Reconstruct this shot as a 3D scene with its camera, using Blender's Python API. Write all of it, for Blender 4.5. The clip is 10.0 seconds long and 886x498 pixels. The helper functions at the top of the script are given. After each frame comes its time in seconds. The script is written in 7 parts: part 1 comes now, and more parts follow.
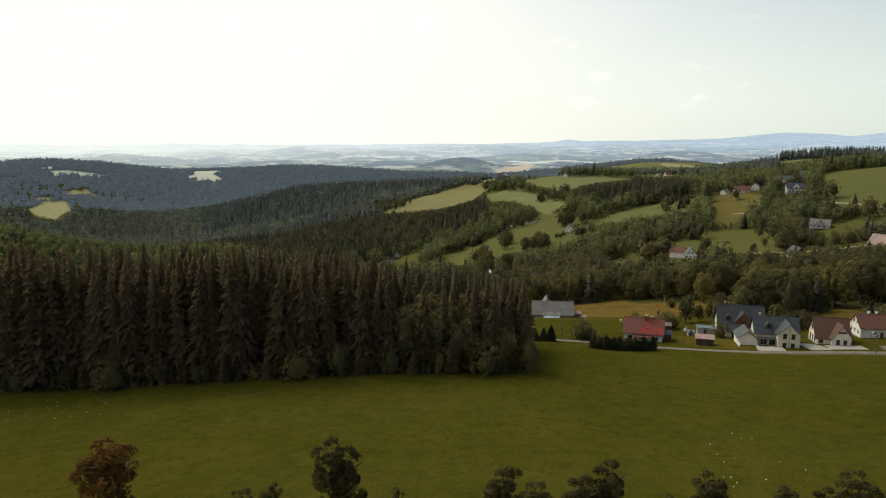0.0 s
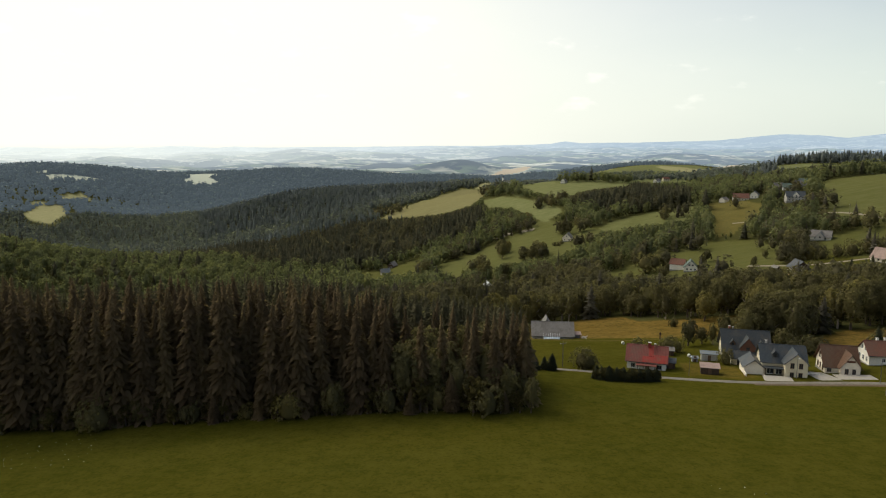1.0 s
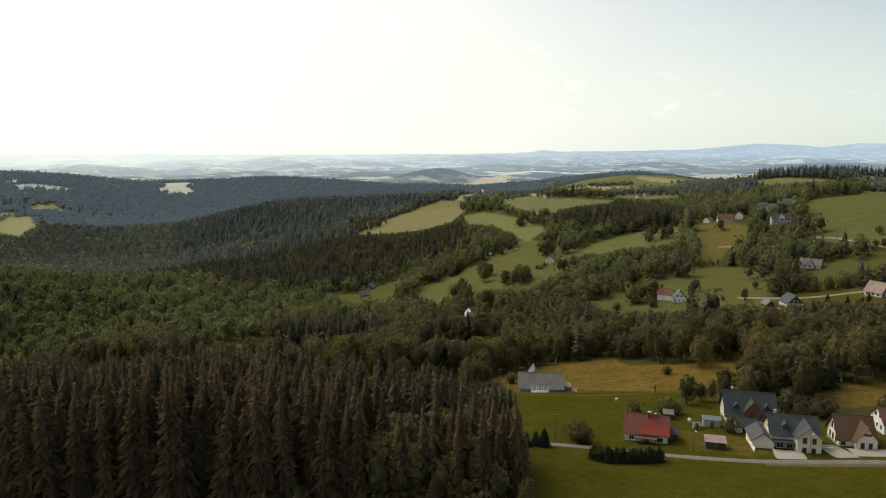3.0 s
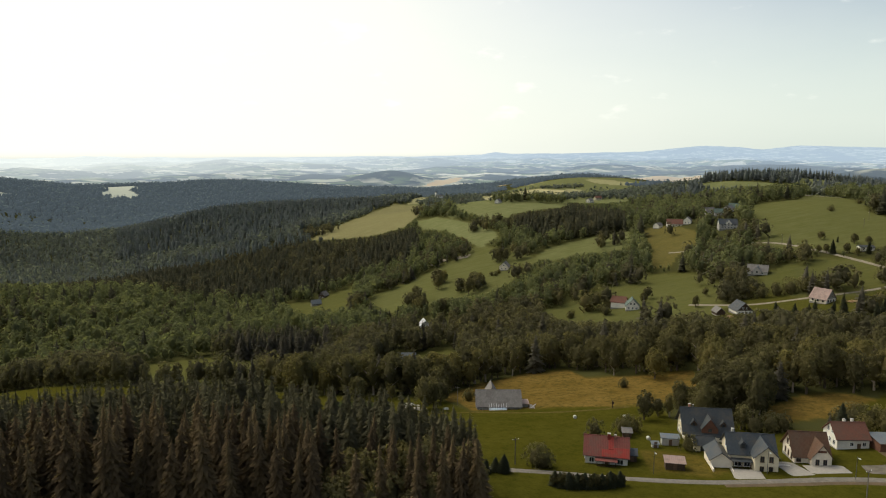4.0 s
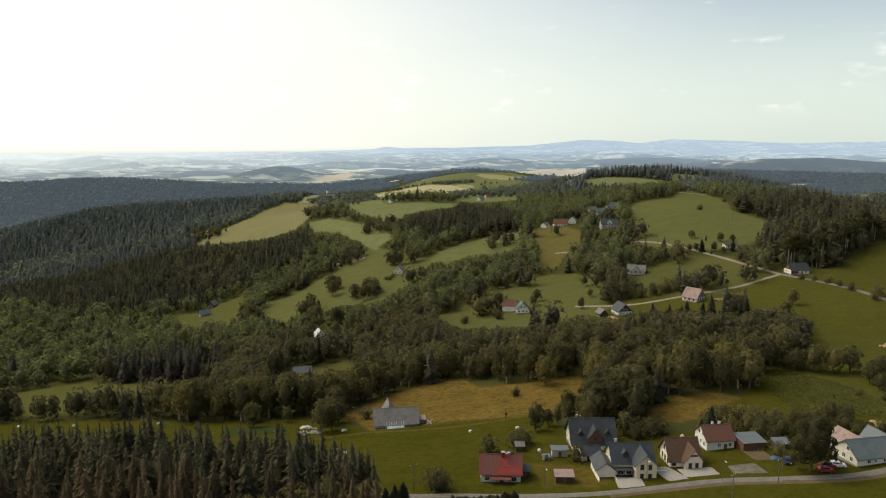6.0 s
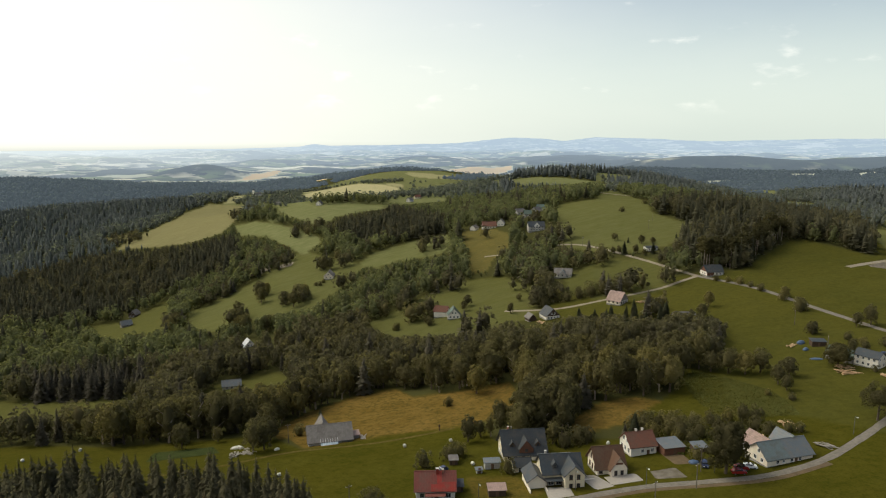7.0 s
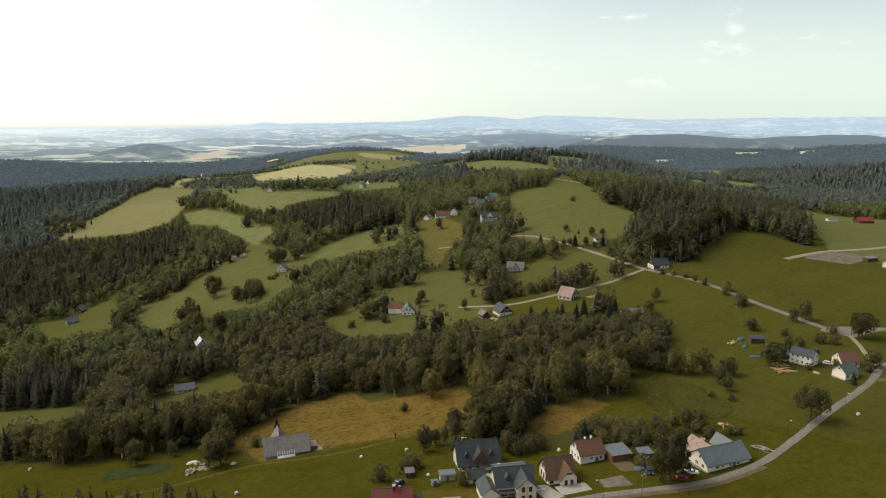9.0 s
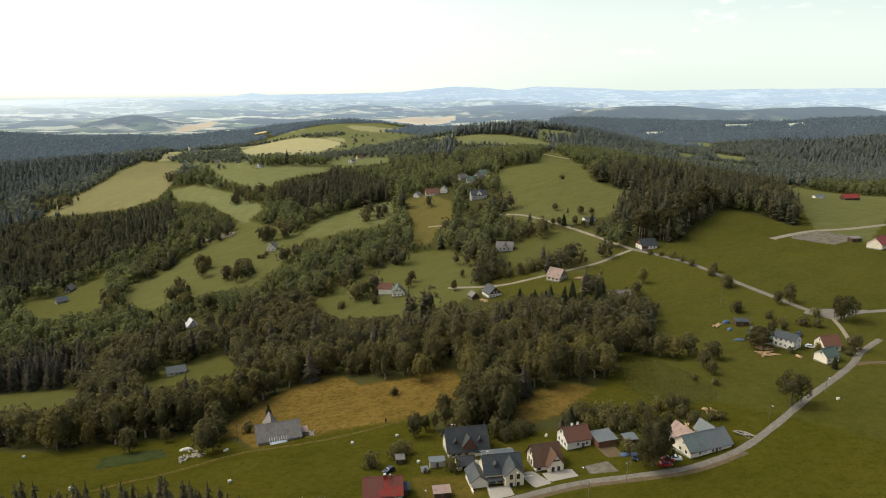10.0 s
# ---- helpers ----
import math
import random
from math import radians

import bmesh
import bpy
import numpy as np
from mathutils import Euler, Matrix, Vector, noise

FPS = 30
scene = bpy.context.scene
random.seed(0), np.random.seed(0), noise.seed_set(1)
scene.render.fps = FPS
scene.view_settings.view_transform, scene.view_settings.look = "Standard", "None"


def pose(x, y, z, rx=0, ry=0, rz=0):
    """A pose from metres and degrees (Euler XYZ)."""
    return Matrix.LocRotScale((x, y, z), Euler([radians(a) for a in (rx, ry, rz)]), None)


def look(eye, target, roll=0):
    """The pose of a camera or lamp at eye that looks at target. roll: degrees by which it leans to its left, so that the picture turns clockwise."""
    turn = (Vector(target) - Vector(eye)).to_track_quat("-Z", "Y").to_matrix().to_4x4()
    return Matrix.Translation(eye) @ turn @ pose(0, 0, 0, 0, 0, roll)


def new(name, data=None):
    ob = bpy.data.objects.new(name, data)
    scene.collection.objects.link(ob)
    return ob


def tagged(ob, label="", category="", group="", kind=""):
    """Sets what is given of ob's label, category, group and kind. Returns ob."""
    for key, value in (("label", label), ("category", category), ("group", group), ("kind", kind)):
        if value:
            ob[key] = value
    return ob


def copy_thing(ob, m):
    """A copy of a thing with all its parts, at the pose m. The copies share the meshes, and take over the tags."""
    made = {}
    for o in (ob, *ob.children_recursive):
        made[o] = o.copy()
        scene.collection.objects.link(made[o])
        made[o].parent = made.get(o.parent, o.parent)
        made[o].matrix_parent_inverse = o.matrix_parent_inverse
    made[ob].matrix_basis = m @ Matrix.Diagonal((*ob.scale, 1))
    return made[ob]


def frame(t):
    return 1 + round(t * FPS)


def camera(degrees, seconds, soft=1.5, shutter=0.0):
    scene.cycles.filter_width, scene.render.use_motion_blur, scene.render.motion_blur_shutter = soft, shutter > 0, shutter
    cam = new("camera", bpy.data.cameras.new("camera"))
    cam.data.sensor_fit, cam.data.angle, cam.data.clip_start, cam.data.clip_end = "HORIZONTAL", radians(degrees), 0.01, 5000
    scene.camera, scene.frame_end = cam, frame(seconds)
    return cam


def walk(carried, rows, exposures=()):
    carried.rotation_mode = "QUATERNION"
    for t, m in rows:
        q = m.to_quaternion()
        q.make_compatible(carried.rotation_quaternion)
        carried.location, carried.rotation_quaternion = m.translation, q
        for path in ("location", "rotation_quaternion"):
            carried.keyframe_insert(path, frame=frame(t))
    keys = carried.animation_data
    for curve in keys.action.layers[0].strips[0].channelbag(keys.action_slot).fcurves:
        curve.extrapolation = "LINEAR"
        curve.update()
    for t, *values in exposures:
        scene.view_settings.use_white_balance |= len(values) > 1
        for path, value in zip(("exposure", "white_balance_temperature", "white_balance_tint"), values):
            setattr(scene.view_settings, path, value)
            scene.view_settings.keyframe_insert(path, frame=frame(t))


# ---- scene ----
cam = camera(65.31, 10.0, soft=1.1)
PATH = [
    (0.0, pose(0.00, 0.00, 60.00, 81.152, -0.115, 0.000)),
    (0.5, pose(-0.03, 2.91, 63.21, 81.118, -0.064, -0.125)),
    (1.0, pose(-0.23, 6.75, 66.43, 81.252, -0.032, -0.268)),
    (1.5, pose(-0.45, 11.22, 69.66, 81.396, -0.028, -0.406)),
    (2.0, pose(-0.62, 16.39, 72.65, 81.523, -0.020, -0.591)),
    (2.2, pose(-0.62, 18.55, 73.85, 81.590, -0.040, -0.673)),
    (3.3, pose(-0.44, 29.90, 80.30, 81.880, -0.190, -3.310)),
    (3.5, pose(-0.45, 31.60, 81.41, 81.948, -0.177, -4.466)),
    (4.0, pose(-0.85, 33.15, 83.13, 81.916, -0.152, -5.889)),
    (4.5, pose(-1.04, 33.32, 84.84, 81.758, -0.082, -7.261)),
    (5.0, pose(-1.12, 33.19, 86.80, 81.671, -0.040, -9.166)),
    (5.5, pose(-0.85, 32.78, 89.90, 81.510, 0.018, -10.692)),
    (6.0, pose(-0.80, 32.27, 93.24, 81.358, 0.060, -14.786)),
    (6.2, pose(-0.95, 32.05, 94.66, 81.311, 0.040, -16.250)),
    (7.3, pose(-1.85, 30.98, 102.48, 81.056, 0.020, -22.535)),
    (7.5, pose(-1.95, 30.83, 103.90, 81.040, 0.062, -23.660)),
    (8.0, pose(-1.93, 30.65, 107.21, 80.674, 0.026, -23.962)),
    (8.5, pose(-1.91, 30.62, 110.45, 79.933, -0.033, -24.124)),
    (9.0, pose(-1.76, 30.66, 113.73, 79.155, -0.069, -24.506)),
    (9.5, pose(-1.67, 30.44, 117.15, 78.072, -0.068, -24.998)),
    (10.0, pose(-1.59, 30.40, 120.42, 76.769, -0.117, -25.340)),
]
walk(cam, PATH, exposures=[(0.0, 0.38), (5.5, 0.42), (7.5, 0.46), (9.0, 0.58), (10.0, 0.7)])

# ---- light: a hazy summer sun ahead and to the left, under thin bright cloud ----
SUN_AZ, SUN_EL = -42.0, 48.0          # degrees, clockwise from +y and above the horizon


def build_world():
    w = bpy.data.worlds.new("sky")
    scene.world = w
    w.use_nodes = True
    nt = w.node_tree
    nt.nodes.clear()
    N, Lk = nt.nodes.new, nt.links.new
    outp, bg = N("ShaderNodeOutputWorld"), N("ShaderNodeBackground")
    sky = N("ShaderNodeTexSky")
    sky.sky_type, sky.sun_disc = "NISHITA", False
    sky.sun_elevation, sky.sun_rotation = radians(SUN_EL), radians(SUN_AZ)
    sky.altitude, sky.air_density, sky.dust_density, sky.ozone_density = 500, 1.0, 3.0, 1.0
    tc = N("ShaderNodeTexCoord")
    sep = N("ShaderNodeSeparateXYZ")
    Lk(tc.outputs["Generated"], sep.inputs[0])

    def math_node(op, a, b=None, c=None, clamp=False):
        m = N("ShaderNodeMath")
        m.operation, m.use_clamp = op, clamp
        for i, v in enumerate((a, b, c)):
            if v is None:
                continue
            if isinstance(v, (int, float)):
                m.inputs[i].default_value = v
            else:
                Lk(v, m.inputs[i])
        return m.outputs[0]

    def mapped(sx, sy, sz):
        m = N("ShaderNodeMapping")
        m.inputs["Scale"].default_value = (sx, sy, sz)
        Lk(tc.outputs["Generated"], m.inputs["Vector"])
        return m.outputs[0]

    def noise_node(vec, scale, detail=4.0, rough=0.55):
        n = N("ShaderNodeTexNoise")
        n.inputs["Scale"].default_value, n.inputs["Detail"].default_value = scale, detail
        n.inputs["Roughness"].default_value = rough
        Lk(vec, n.inputs["Vector"])
        return n.outputs["Fac"]

    def ramp(fac, lo, hi):
        m = N("ShaderNodeMapRange")
        m.interpolation_type = "SMOOTHSTEP"
        Lk(fac, m.inputs["Value"])
        m.inputs["From Min"].default_value, m.inputs["From Max"].default_value = lo, hi
        return m.outputs[0]

    def mix(fac, a, b):
        m = N("ShaderNodeMix")
        m.data_type = "RGBA"
        for key, v in (("Factor", fac), ("A", a), ("B", b)):
            sock = [s for s in m.inputs if s.name == key and (key == "Factor" and s.type == "VALUE" or key != "Factor" and s.type == "RGBA")][0]
            if isinstance(v, (tuple, float, int)):
                sock.default_value = v
            else:
                Lk(v, sock)
        return [s for s in m.outputs if s.type == "RGBA"][0]

    scaled = N("ShaderNodeVectorMath")
    scaled.operation = "SCALE"
    Lk(sky.outputs[0], scaled.inputs[0])
    scaled.inputs["Scale"].default_value = SKY_GAIN
    # thin veil of cloud, denser towards the sun, and a few small heaps
    veil = ramp(noise_node(mapped(1.0, 1.0, 3.0), 1.7, 5.0), 0.30, 0.75)
    side = ramp(math_node("ADD", math_node("MULTIPLY", sep.outputs[0], -0.8), math_node("MULTIPLY", sep.outputs[1], 0.35)), -0.30, 0.66)
    low = ramp(sep.outputs[2], 0.30, 0.02)
    cover = math_node("ADD", math_node("MULTIPLY", side, 0.95), math_node("MULTIPLY", veil, 0.12), clamp=True)
    with_low = mix(math_node("MULTIPLY", low, 0.75), scaled.outputs[0], LOW_HAZE)
    aim = N("ShaderNodeVectorMath")
    aim.operation = "DOT_PRODUCT"
    Lk(tc.outputs["Generated"], aim.inputs[0])
    e, a = radians(SUN_EL), radians(SUN_AZ)
    aim.inputs[1].default_value = (math.sin(a) * math.cos(e), math.cos(a) * math.cos(e), math.sin(e))
    with_veil = mix(cover, with_low, mix(ramp(aim.outputs["Value"], 0.78, 0.99), VEIL, GLARE))
    heaps = ramp(noise_node(mapped(1.0, 1.0, 2.6), 13.0, 5.0, 0.55), 0.60, 0.78)
    heaps = math_node("MULTIPLY", heaps, math_node("MULTIPLY", math_node("MULTIPLY", ramp(sep.outputs[2], 0.03, 0.06), ramp(sep.outputs[2], 0.30, 0.14)), 0.4))
    with_heaps = mix(heaps, with_veil, (1.05, 1.02, 0.93, 1))
    Lk(mix(ramp(sep.outputs[2], 0.0, -0.03), with_heaps, (0.30, 0.34, 0.31, 1)), bg.inputs["Color"])
    Lk(bg.outputs[0], outp.inputs["Surface"])


SKY_GAIN = 0.084
VEIL = (0.86, 0.85, 0.755, 1)
GLARE = (3.2, 3.1, 2.7, 1)
LOW_HAZE = (0.66, 0.74, 0.67, 1)
build_world()
sun = new("sun", bpy.data.lights.new("sun", "SUN"))
sun.data.energy, sun.data.angle, sun.data.color = 0.72, radians(12.0), (1.0, 0.90, 0.72)
sun.matrix_world = look((math.sin(radians(SUN_AZ)) * math.cos(radians(SUN_EL)) * 900, math.cos(radians(SUN_AZ)) * math.cos(radians(SUN_EL)) * 900, 900 * math.sin(radians(SUN_EL))), (0, 0, 0))

# ---- materials ----
MATS = {}


class Nodes:
    """A short way to write node trees."""

    def __init__(self, name):
        self.mat = bpy.data.materials.new(name)
        self.mat.use_nodes = True
        self.nt = self.mat.node_tree
        self.bsdf = self.nt.nodes["Principled BSDF"]
        self.tc = None

    def node(self, kind, **values):
        n = self.nt.nodes.new(kind)
        for k, v in values.items():
            n.inputs[k.replace("_", " ")].default_value = v
        return n

    def link(self, a, b):
        self.nt.links.new(a, b)

    def coords(self, which="Object", scale=(1, 1, 1)):
        if self.tc is None:
            self.tc = self.node("ShaderNodeTexCoord")
        m = self.node("ShaderNodeMapping", Scale=scale)
        self.link(self.tc.outputs[which], m.inputs["Vector"])
        return m.outputs[0]

    def noise(self, scale, detail=4.0, rough=0.55, stretch=(1, 1, 1), which="Object"):
        n = self.node("ShaderNodeTexNoise", Scale=scale, Detail=detail, Roughness=rough)
        self.link(self.coords(which, stretch), n.inputs["Vector"])
        return n.outputs["Fac"]

    def span(self, fac, lo, hi, a=0.0, b=1.0):
        m = self.node("ShaderNodeMapRange")
        self.link(fac, m.inputs["Value"])
        for k, v in zip(("From Min", "From Max", "To Min", "To Max"), (lo, hi, a, b)):
            m.inputs[k].default_value = v
        return m.outputs[0]

    def mix(self, fac, a, b, blend="MIX"):
        m = self.nt.nodes.new("ShaderNodeMix")
        m.data_type, m.blend_type = "RGBA", blend
        socks = {s.name: s for s in m.inputs if s.type == "RGBA"}
        f = [s for s in m.inputs if s.name == "Factor" and s.type == "VALUE"][0]
        for sock, v in ((f, fac), (socks["A"], a), (socks["B"], b)):
            if isinstance(v, (tuple, list)):
                sock.default_value = (*v[:3], 1)
            elif isinstance(v, (int, float)):
                sock.default_value = v
            else:
                self.link(v, sock)
        return [s for s in m.outputs if s.type == "RGBA"][0]

    def mul(self, a, b):
        m = self.nt.nodes.new("ShaderNodeMath")
        m.operation = "MULTIPLY"
        for i, v in enumerate((a, b)):
            if isinstance(v, (int, float)):
                m.inputs[i].default_value = v
            else:
                self.link(v, m.inputs[i])
        return m.outputs[0]

    def bump(self, height, strength=0.3, distance=0.05):
        b = self.node("ShaderNodeBump", Strength=strength, Distance=distance)
        self.link(height, b.inputs["Height"])
        self.link(b.outputs[0], self.bsdf.inputs["Normal"])

    def finish(self, color, rough=0.8, metal=0.0, spec=0.3):
        if isinstance(color, tuple):
            self.bsdf.inputs["Base Color"].default_value = (*color[:3], 1)
        else:
            self.link(color, self.bsdf.inputs["Base Color"])
        self.bsdf.inputs["Roughness"].default_value = rough
        self.bsdf.inputs["Metallic"].default_value = metal
        self.bsdf.inputs["Specular IOR Level"].default_value = spec
        return self.mat


def surface(name, a, b, scale, rough=0.85, bump=0.3, distance=0.03, dirt=None, metal=0.0, spec=0.3, stretch=(1, 1, 1)):
    """Two tones mixed by grain, and broad stains over them."""
    if name in MATS:
        return MATS[name]
    n = Nodes(name)
    fine = n.noise(scale, 5.0, 0.65, stretch)
    col = n.mix(n.span(fine, 0.3, 0.7), a, b)
    stain = n.span(n.noise(0.35, 4.0), 0.42, 0.72)
    col = n.mix(n.mul(stain, 0.55), col, dirt or tuple(v * 0.6 for v in a))
    n.bump(fine, bump, distance)
    MATS[name] = n.finish(col, rough, metal, spec)
    return MATS[name]


def ribbed(name, a, b, pitch, rough=0.5, metal=0.0, axis="X", depth=0.04, dirt=(0.1, 0.08, 0.06)):
    """Roofing with seams or courses at a real pitch."""
    if name in MATS:
        return MATS[name]
    n = Nodes(name)
    wave = n.node("ShaderNodeTexWave", Scale=1.0 / pitch / 3.1831 * 1.0, Distortion=0.0)
    wave.bands_direction = axis
    n.link(n.coords("Object"), wave.inputs["Vector"])
    fine = n.noise(2.2, 5.0, 0.65)
    col = n.mix(n.span(fine, 0.3, 0.7), a, b)
    col = n.mix(n.mul(n.span(n.noise(0.5, 4.0, 0.6), 0.45, 0.75), 0.6), col, dirt)
    col = n.mix(n.mul(n.span(wave.outputs["Fac"], 0.75, 1.0), 0.25), col, tuple(v * 0.55 for v in a))
    n.bump(wave.outputs["Fac"], 0.5, depth)
    MATS[name] = n.finish(col, rough, metal, 0.15)
    return MATS[name]


def leafy(name, a, b, c, per_tree):
    """Foliage: every tree has its own tone, every clump of leaves another."""
    n = Nodes(name)
    if per_tree == "object":
        tone = n.node("ShaderNodeObjectInfo").outputs["Random"]
    else:
        at = n.nt.nodes.new("ShaderNodeAttribute")
        at.attribute_name = "tone"
        tone = at.outputs["Fac"]
    col = n.mix(n.span(tone, 0.0, 0.7), a, b)
    col = n.mix(n.span(tone, 0.72, 1.0), col, c)
    isl = n.node("ShaderNodeNewGeometry").outputs["Random Per Island"]
    col = n.mix(n.span(isl, 0.0, 1.0, 0.0, 0.42), col, tuple(v * 0.55 for v in a))
    col = n.mix(n.mul(n.span(n.noise(0.5, 3.0), 0.4, 0.75), 0.18), col, tuple(min(1, v * 1.7) for v in b))
    n.finish(col, 1.0, 0.0, 0.0)
    # leaves let some of the light through
    thin = n.node("ShaderNodeBsdfTranslucent")
    n.link(n.mix(1.0, col, (0.95, 1.0, 0.65), "MULTIPLY"), thin.inputs["Color"])
    both = n.nt.nodes.new("ShaderNodeMixShader")
    both.inputs[0].default_value = 0.52
    n.link(n.bsdf.outputs[0], both.inputs[1])
    n.link(thin.outputs[0], both.inputs[2])
    n.link(both.outputs[0], [q for q in n.nt.nodes if q.type == "OUTPUT_MATERIAL"][0].inputs["Surface"])
    return n.mat


LEAF = leafy("leaves", (0.1149, 0.1024, 0.0537), (0.1743, 0.1514, 0.0696), (0.2318, 0.1912, 0.0704), "object")
LEAF_DARK = leafy("dark_leaves", (0.0801, 0.0722, 0.0363), (0.1068, 0.0946, 0.0449), (0.1334, 0.1149, 0.0502), "object")
LEAF_WARM = leafy("brownish_leaves", (0.085, 0.072, 0.030), (0.115, 0.095, 0.036), (0.140, 0.110, 0.040), "object")
LEAF_WOOD = leafy("wood_leaves", (0.1110, 0.1005, 0.0622), (0.1587, 0.1404, 0.0769), (0.1966, 0.1663, 0.0716), "tone")
NEEDLE = leafy("needles", (0.1403, 0.1012, 0.0611), (0.1830, 0.1346, 0.0765), (0.2203, 0.1628, 0.0894), "object")
FIR = leafy("fir_needles", (0.060, 0.064, 0.040), (0.082, 0.085, 0.050), (0.105, 0.106, 0.058), "object")
HILL_NEEDLE = leafy("hill_spruce_needles", (0.0930, 0.0906, 0.0612), (0.1182, 0.1126, 0.0715), (0.1453, 0.1355, 0.0816), "tone")
NEEDLE_WOOD = leafy("wood_needles", (0.1078, 0.0987, 0.0607), (0.1350, 0.1225, 0.0726), (0.1624, 0.1468, 0.0826), "tone")
# lighter than the near wood leaves, standing in for haze on the slopes
SLOPE_LEAF = leafy("slope_leaves", (0.1406, 0.1477, 0.0765), (0.1939, 0.1970, 0.0936), (0.2199, 0.2166, 0.0917), "tone")
SLOPE_NEEDLE = leafy("slope_needles", (0.1184, 0.1065, 0.0828), (0.1473, 0.1315, 0.0975), (0.1762, 0.1554, 0.1090), "tone")
LEAF_RED = leafy("copper_leaves", (0.1237, 0.0626, 0.0240), (0.1688, 0.0854, 0.0288), (0.1913, 0.1082, 0.0360), "object")
# far hill foliage: base colours lightened and blued to stand in for haze
FAR_LEAF = leafy("hazed_hill_leaves", (0.1357, 0.1454, 0.1297), (0.1679, 0.1774, 0.1483), (0.2048, 0.2128, 0.1667), "tone")
FAR_NEEDLE = leafy("hazed_hill_needles", (0.1497, 0.1633, 0.1646), (0.1776, 0.1926, 0.1870), (0.2054, 0.2217, 0.2094), "tone")
# haze painted in: bluish leaf tones here, emission mixed in below
HAZE_LEAF = leafy("hazed_distant_leaves", (0.0663, 0.0816, 0.1028), (0.0776, 0.0952, 0.1174), (0.0903, 0.1088, 0.1321), "tone")


def haze_emission(mat, share):
    """Paints haze onto a distant surface by mixing in a share of bluish emission."""
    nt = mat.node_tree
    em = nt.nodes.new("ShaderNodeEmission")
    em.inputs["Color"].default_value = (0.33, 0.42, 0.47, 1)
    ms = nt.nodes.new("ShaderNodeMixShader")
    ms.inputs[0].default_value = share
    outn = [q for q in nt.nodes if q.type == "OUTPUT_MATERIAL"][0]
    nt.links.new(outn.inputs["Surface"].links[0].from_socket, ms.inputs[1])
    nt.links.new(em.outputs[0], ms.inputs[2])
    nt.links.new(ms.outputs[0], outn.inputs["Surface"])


haze_emission(HAZE_LEAF, 0.12)
MOWN = surface("mown_track", (0.062, 0.052, 0.012), (0.120, 0.092, 0.028), 0.8, 1.0, 0.4, 0.05, spec=0.0)
YARD_GREY = surface("trodden_yard", (0.10, 0.088, 0.072), (0.19, 0.165, 0.135), 0.25, 1.0, 0.4, 0.05, (0.07, 0.062, 0.03), spec=0.0)
BARK = surface("bark", (0.07, 0.05, 0.035), (0.14, 0.11, 0.08), 6.0, 0.95, 0.6, 0.04, stretch=(1, 1, 0.2))
BARK_PALE = surface("pale_bark", (0.26, 0.205, 0.155), (0.40, 0.33, 0.26), 5.0, 0.95, 0.6, 0.03, stretch=(1, 1, 0.2))


def ground_material():
    n = Nodes("meadow_and_forest_floor")
    at = n.nt.nodes.new("ShaderNodeAttribute")
    at.attribute_name = "cover"
    sep = n.node("ShaderNodeSeparateColor")
    n.link(at.outputs["Color"], sep.inputs[0])
    broad, patch, fine = n.noise(0.012, 3.0), n.noise(0.09, 5.0, 0.6), n.noise(1.6, 4.0, 0.7)
    streak = n.noise(0.25, 3.0, 0.6, (0.18, 1.0, 1.0))
    swath = n.noise(0.05, 4.0, 0.65, (0.25, 1.0, 1.0))
    grass = n.mix(n.span(broad, 0.35, 0.65), (0.0439, 0.0426, 0.0054), (0.0587, 0.0533, 0.0073))
    grass = n.mix(n.mul(n.span(patch, 0.38, 0.74), 0.5), grass, (0.0825, 0.0703, 0.0120))
    grass = n.mix(n.mul(n.span(swath, 0.45, 0.70), 0.22), grass, (0.0773, 0.0759, 0.0153))
    grass = n.mix(n.mul(n.span(streak, 0.5, 0.8), 0.15), grass, (0.0272, 0.0323, 0.0037))
    grass = n.mix(n.mul(n.span(fine, 0.48, 0.70), 0.6), grass, (0.0219, 0.0246, 0.0033))
    mottle = n.noise(0.38, 5.0, 0.7)
    grass = n.mix(n.mul(n.span(mottle, 0.50, 0.66), 0.38), grass, (0.0768, 0.0680, 0.0114))
    grass = n.mix(n.mul(n.span(mottle, 0.48, 0.34), 0.45), grass, (0.0262, 0.0302, 0.0037))
    # pale mown grass; on far fields this tone also stands in for haze
    mown = n.mix(n.span(streak, 0.3, 0.7), (0.1250, 0.1310, 0.0520), (0.1700, 0.1720, 0.0780))
    mown = n.mix(n.mul(n.span(patch, 0.4, 0.7), 0.5), mown, (0.1010, 0.1130, 0.0380))
    grass = n.mix(at.outputs["Alpha"], grass, mown)
    dry = n.mix(n.span(patch, 0.35, 0.65), (0.1215, 0.0771, 0.0182), (0.1798, 0.1136, 0.0303))
    dry = n.mix(n.mul(n.span(n.noise(0.4234, 4.9280, 0.7056), 0.46, 0.62), 0.75), dry, (0.0603, 0.0494, 0.0141))
    dry = n.mix(n.mul(n.span(fine, 0.45, 0.75), 0.6), dry, (0.0680, 0.0494, 0.0131))
    stubble = n.mix(n.span(streak, 0.3, 0.7), (0.31, 0.280, 0.150), (0.43, 0.390, 0.210))
    floor = n.mix(n.span(fine, 0.3, 0.7), (0.046, 0.046, 0.016), (0.060, 0.058, 0.021))
    col = n.mix(sep.outputs[0], grass, dry)
    col = n.mix(sep.outputs[2], col, stubble)
    col = n.mix(sep.outputs[1], col, floor)
    n.bump(fine, 0.5, 0.25)
    return n.finish(col, 1.0, 0.0, 0.0)


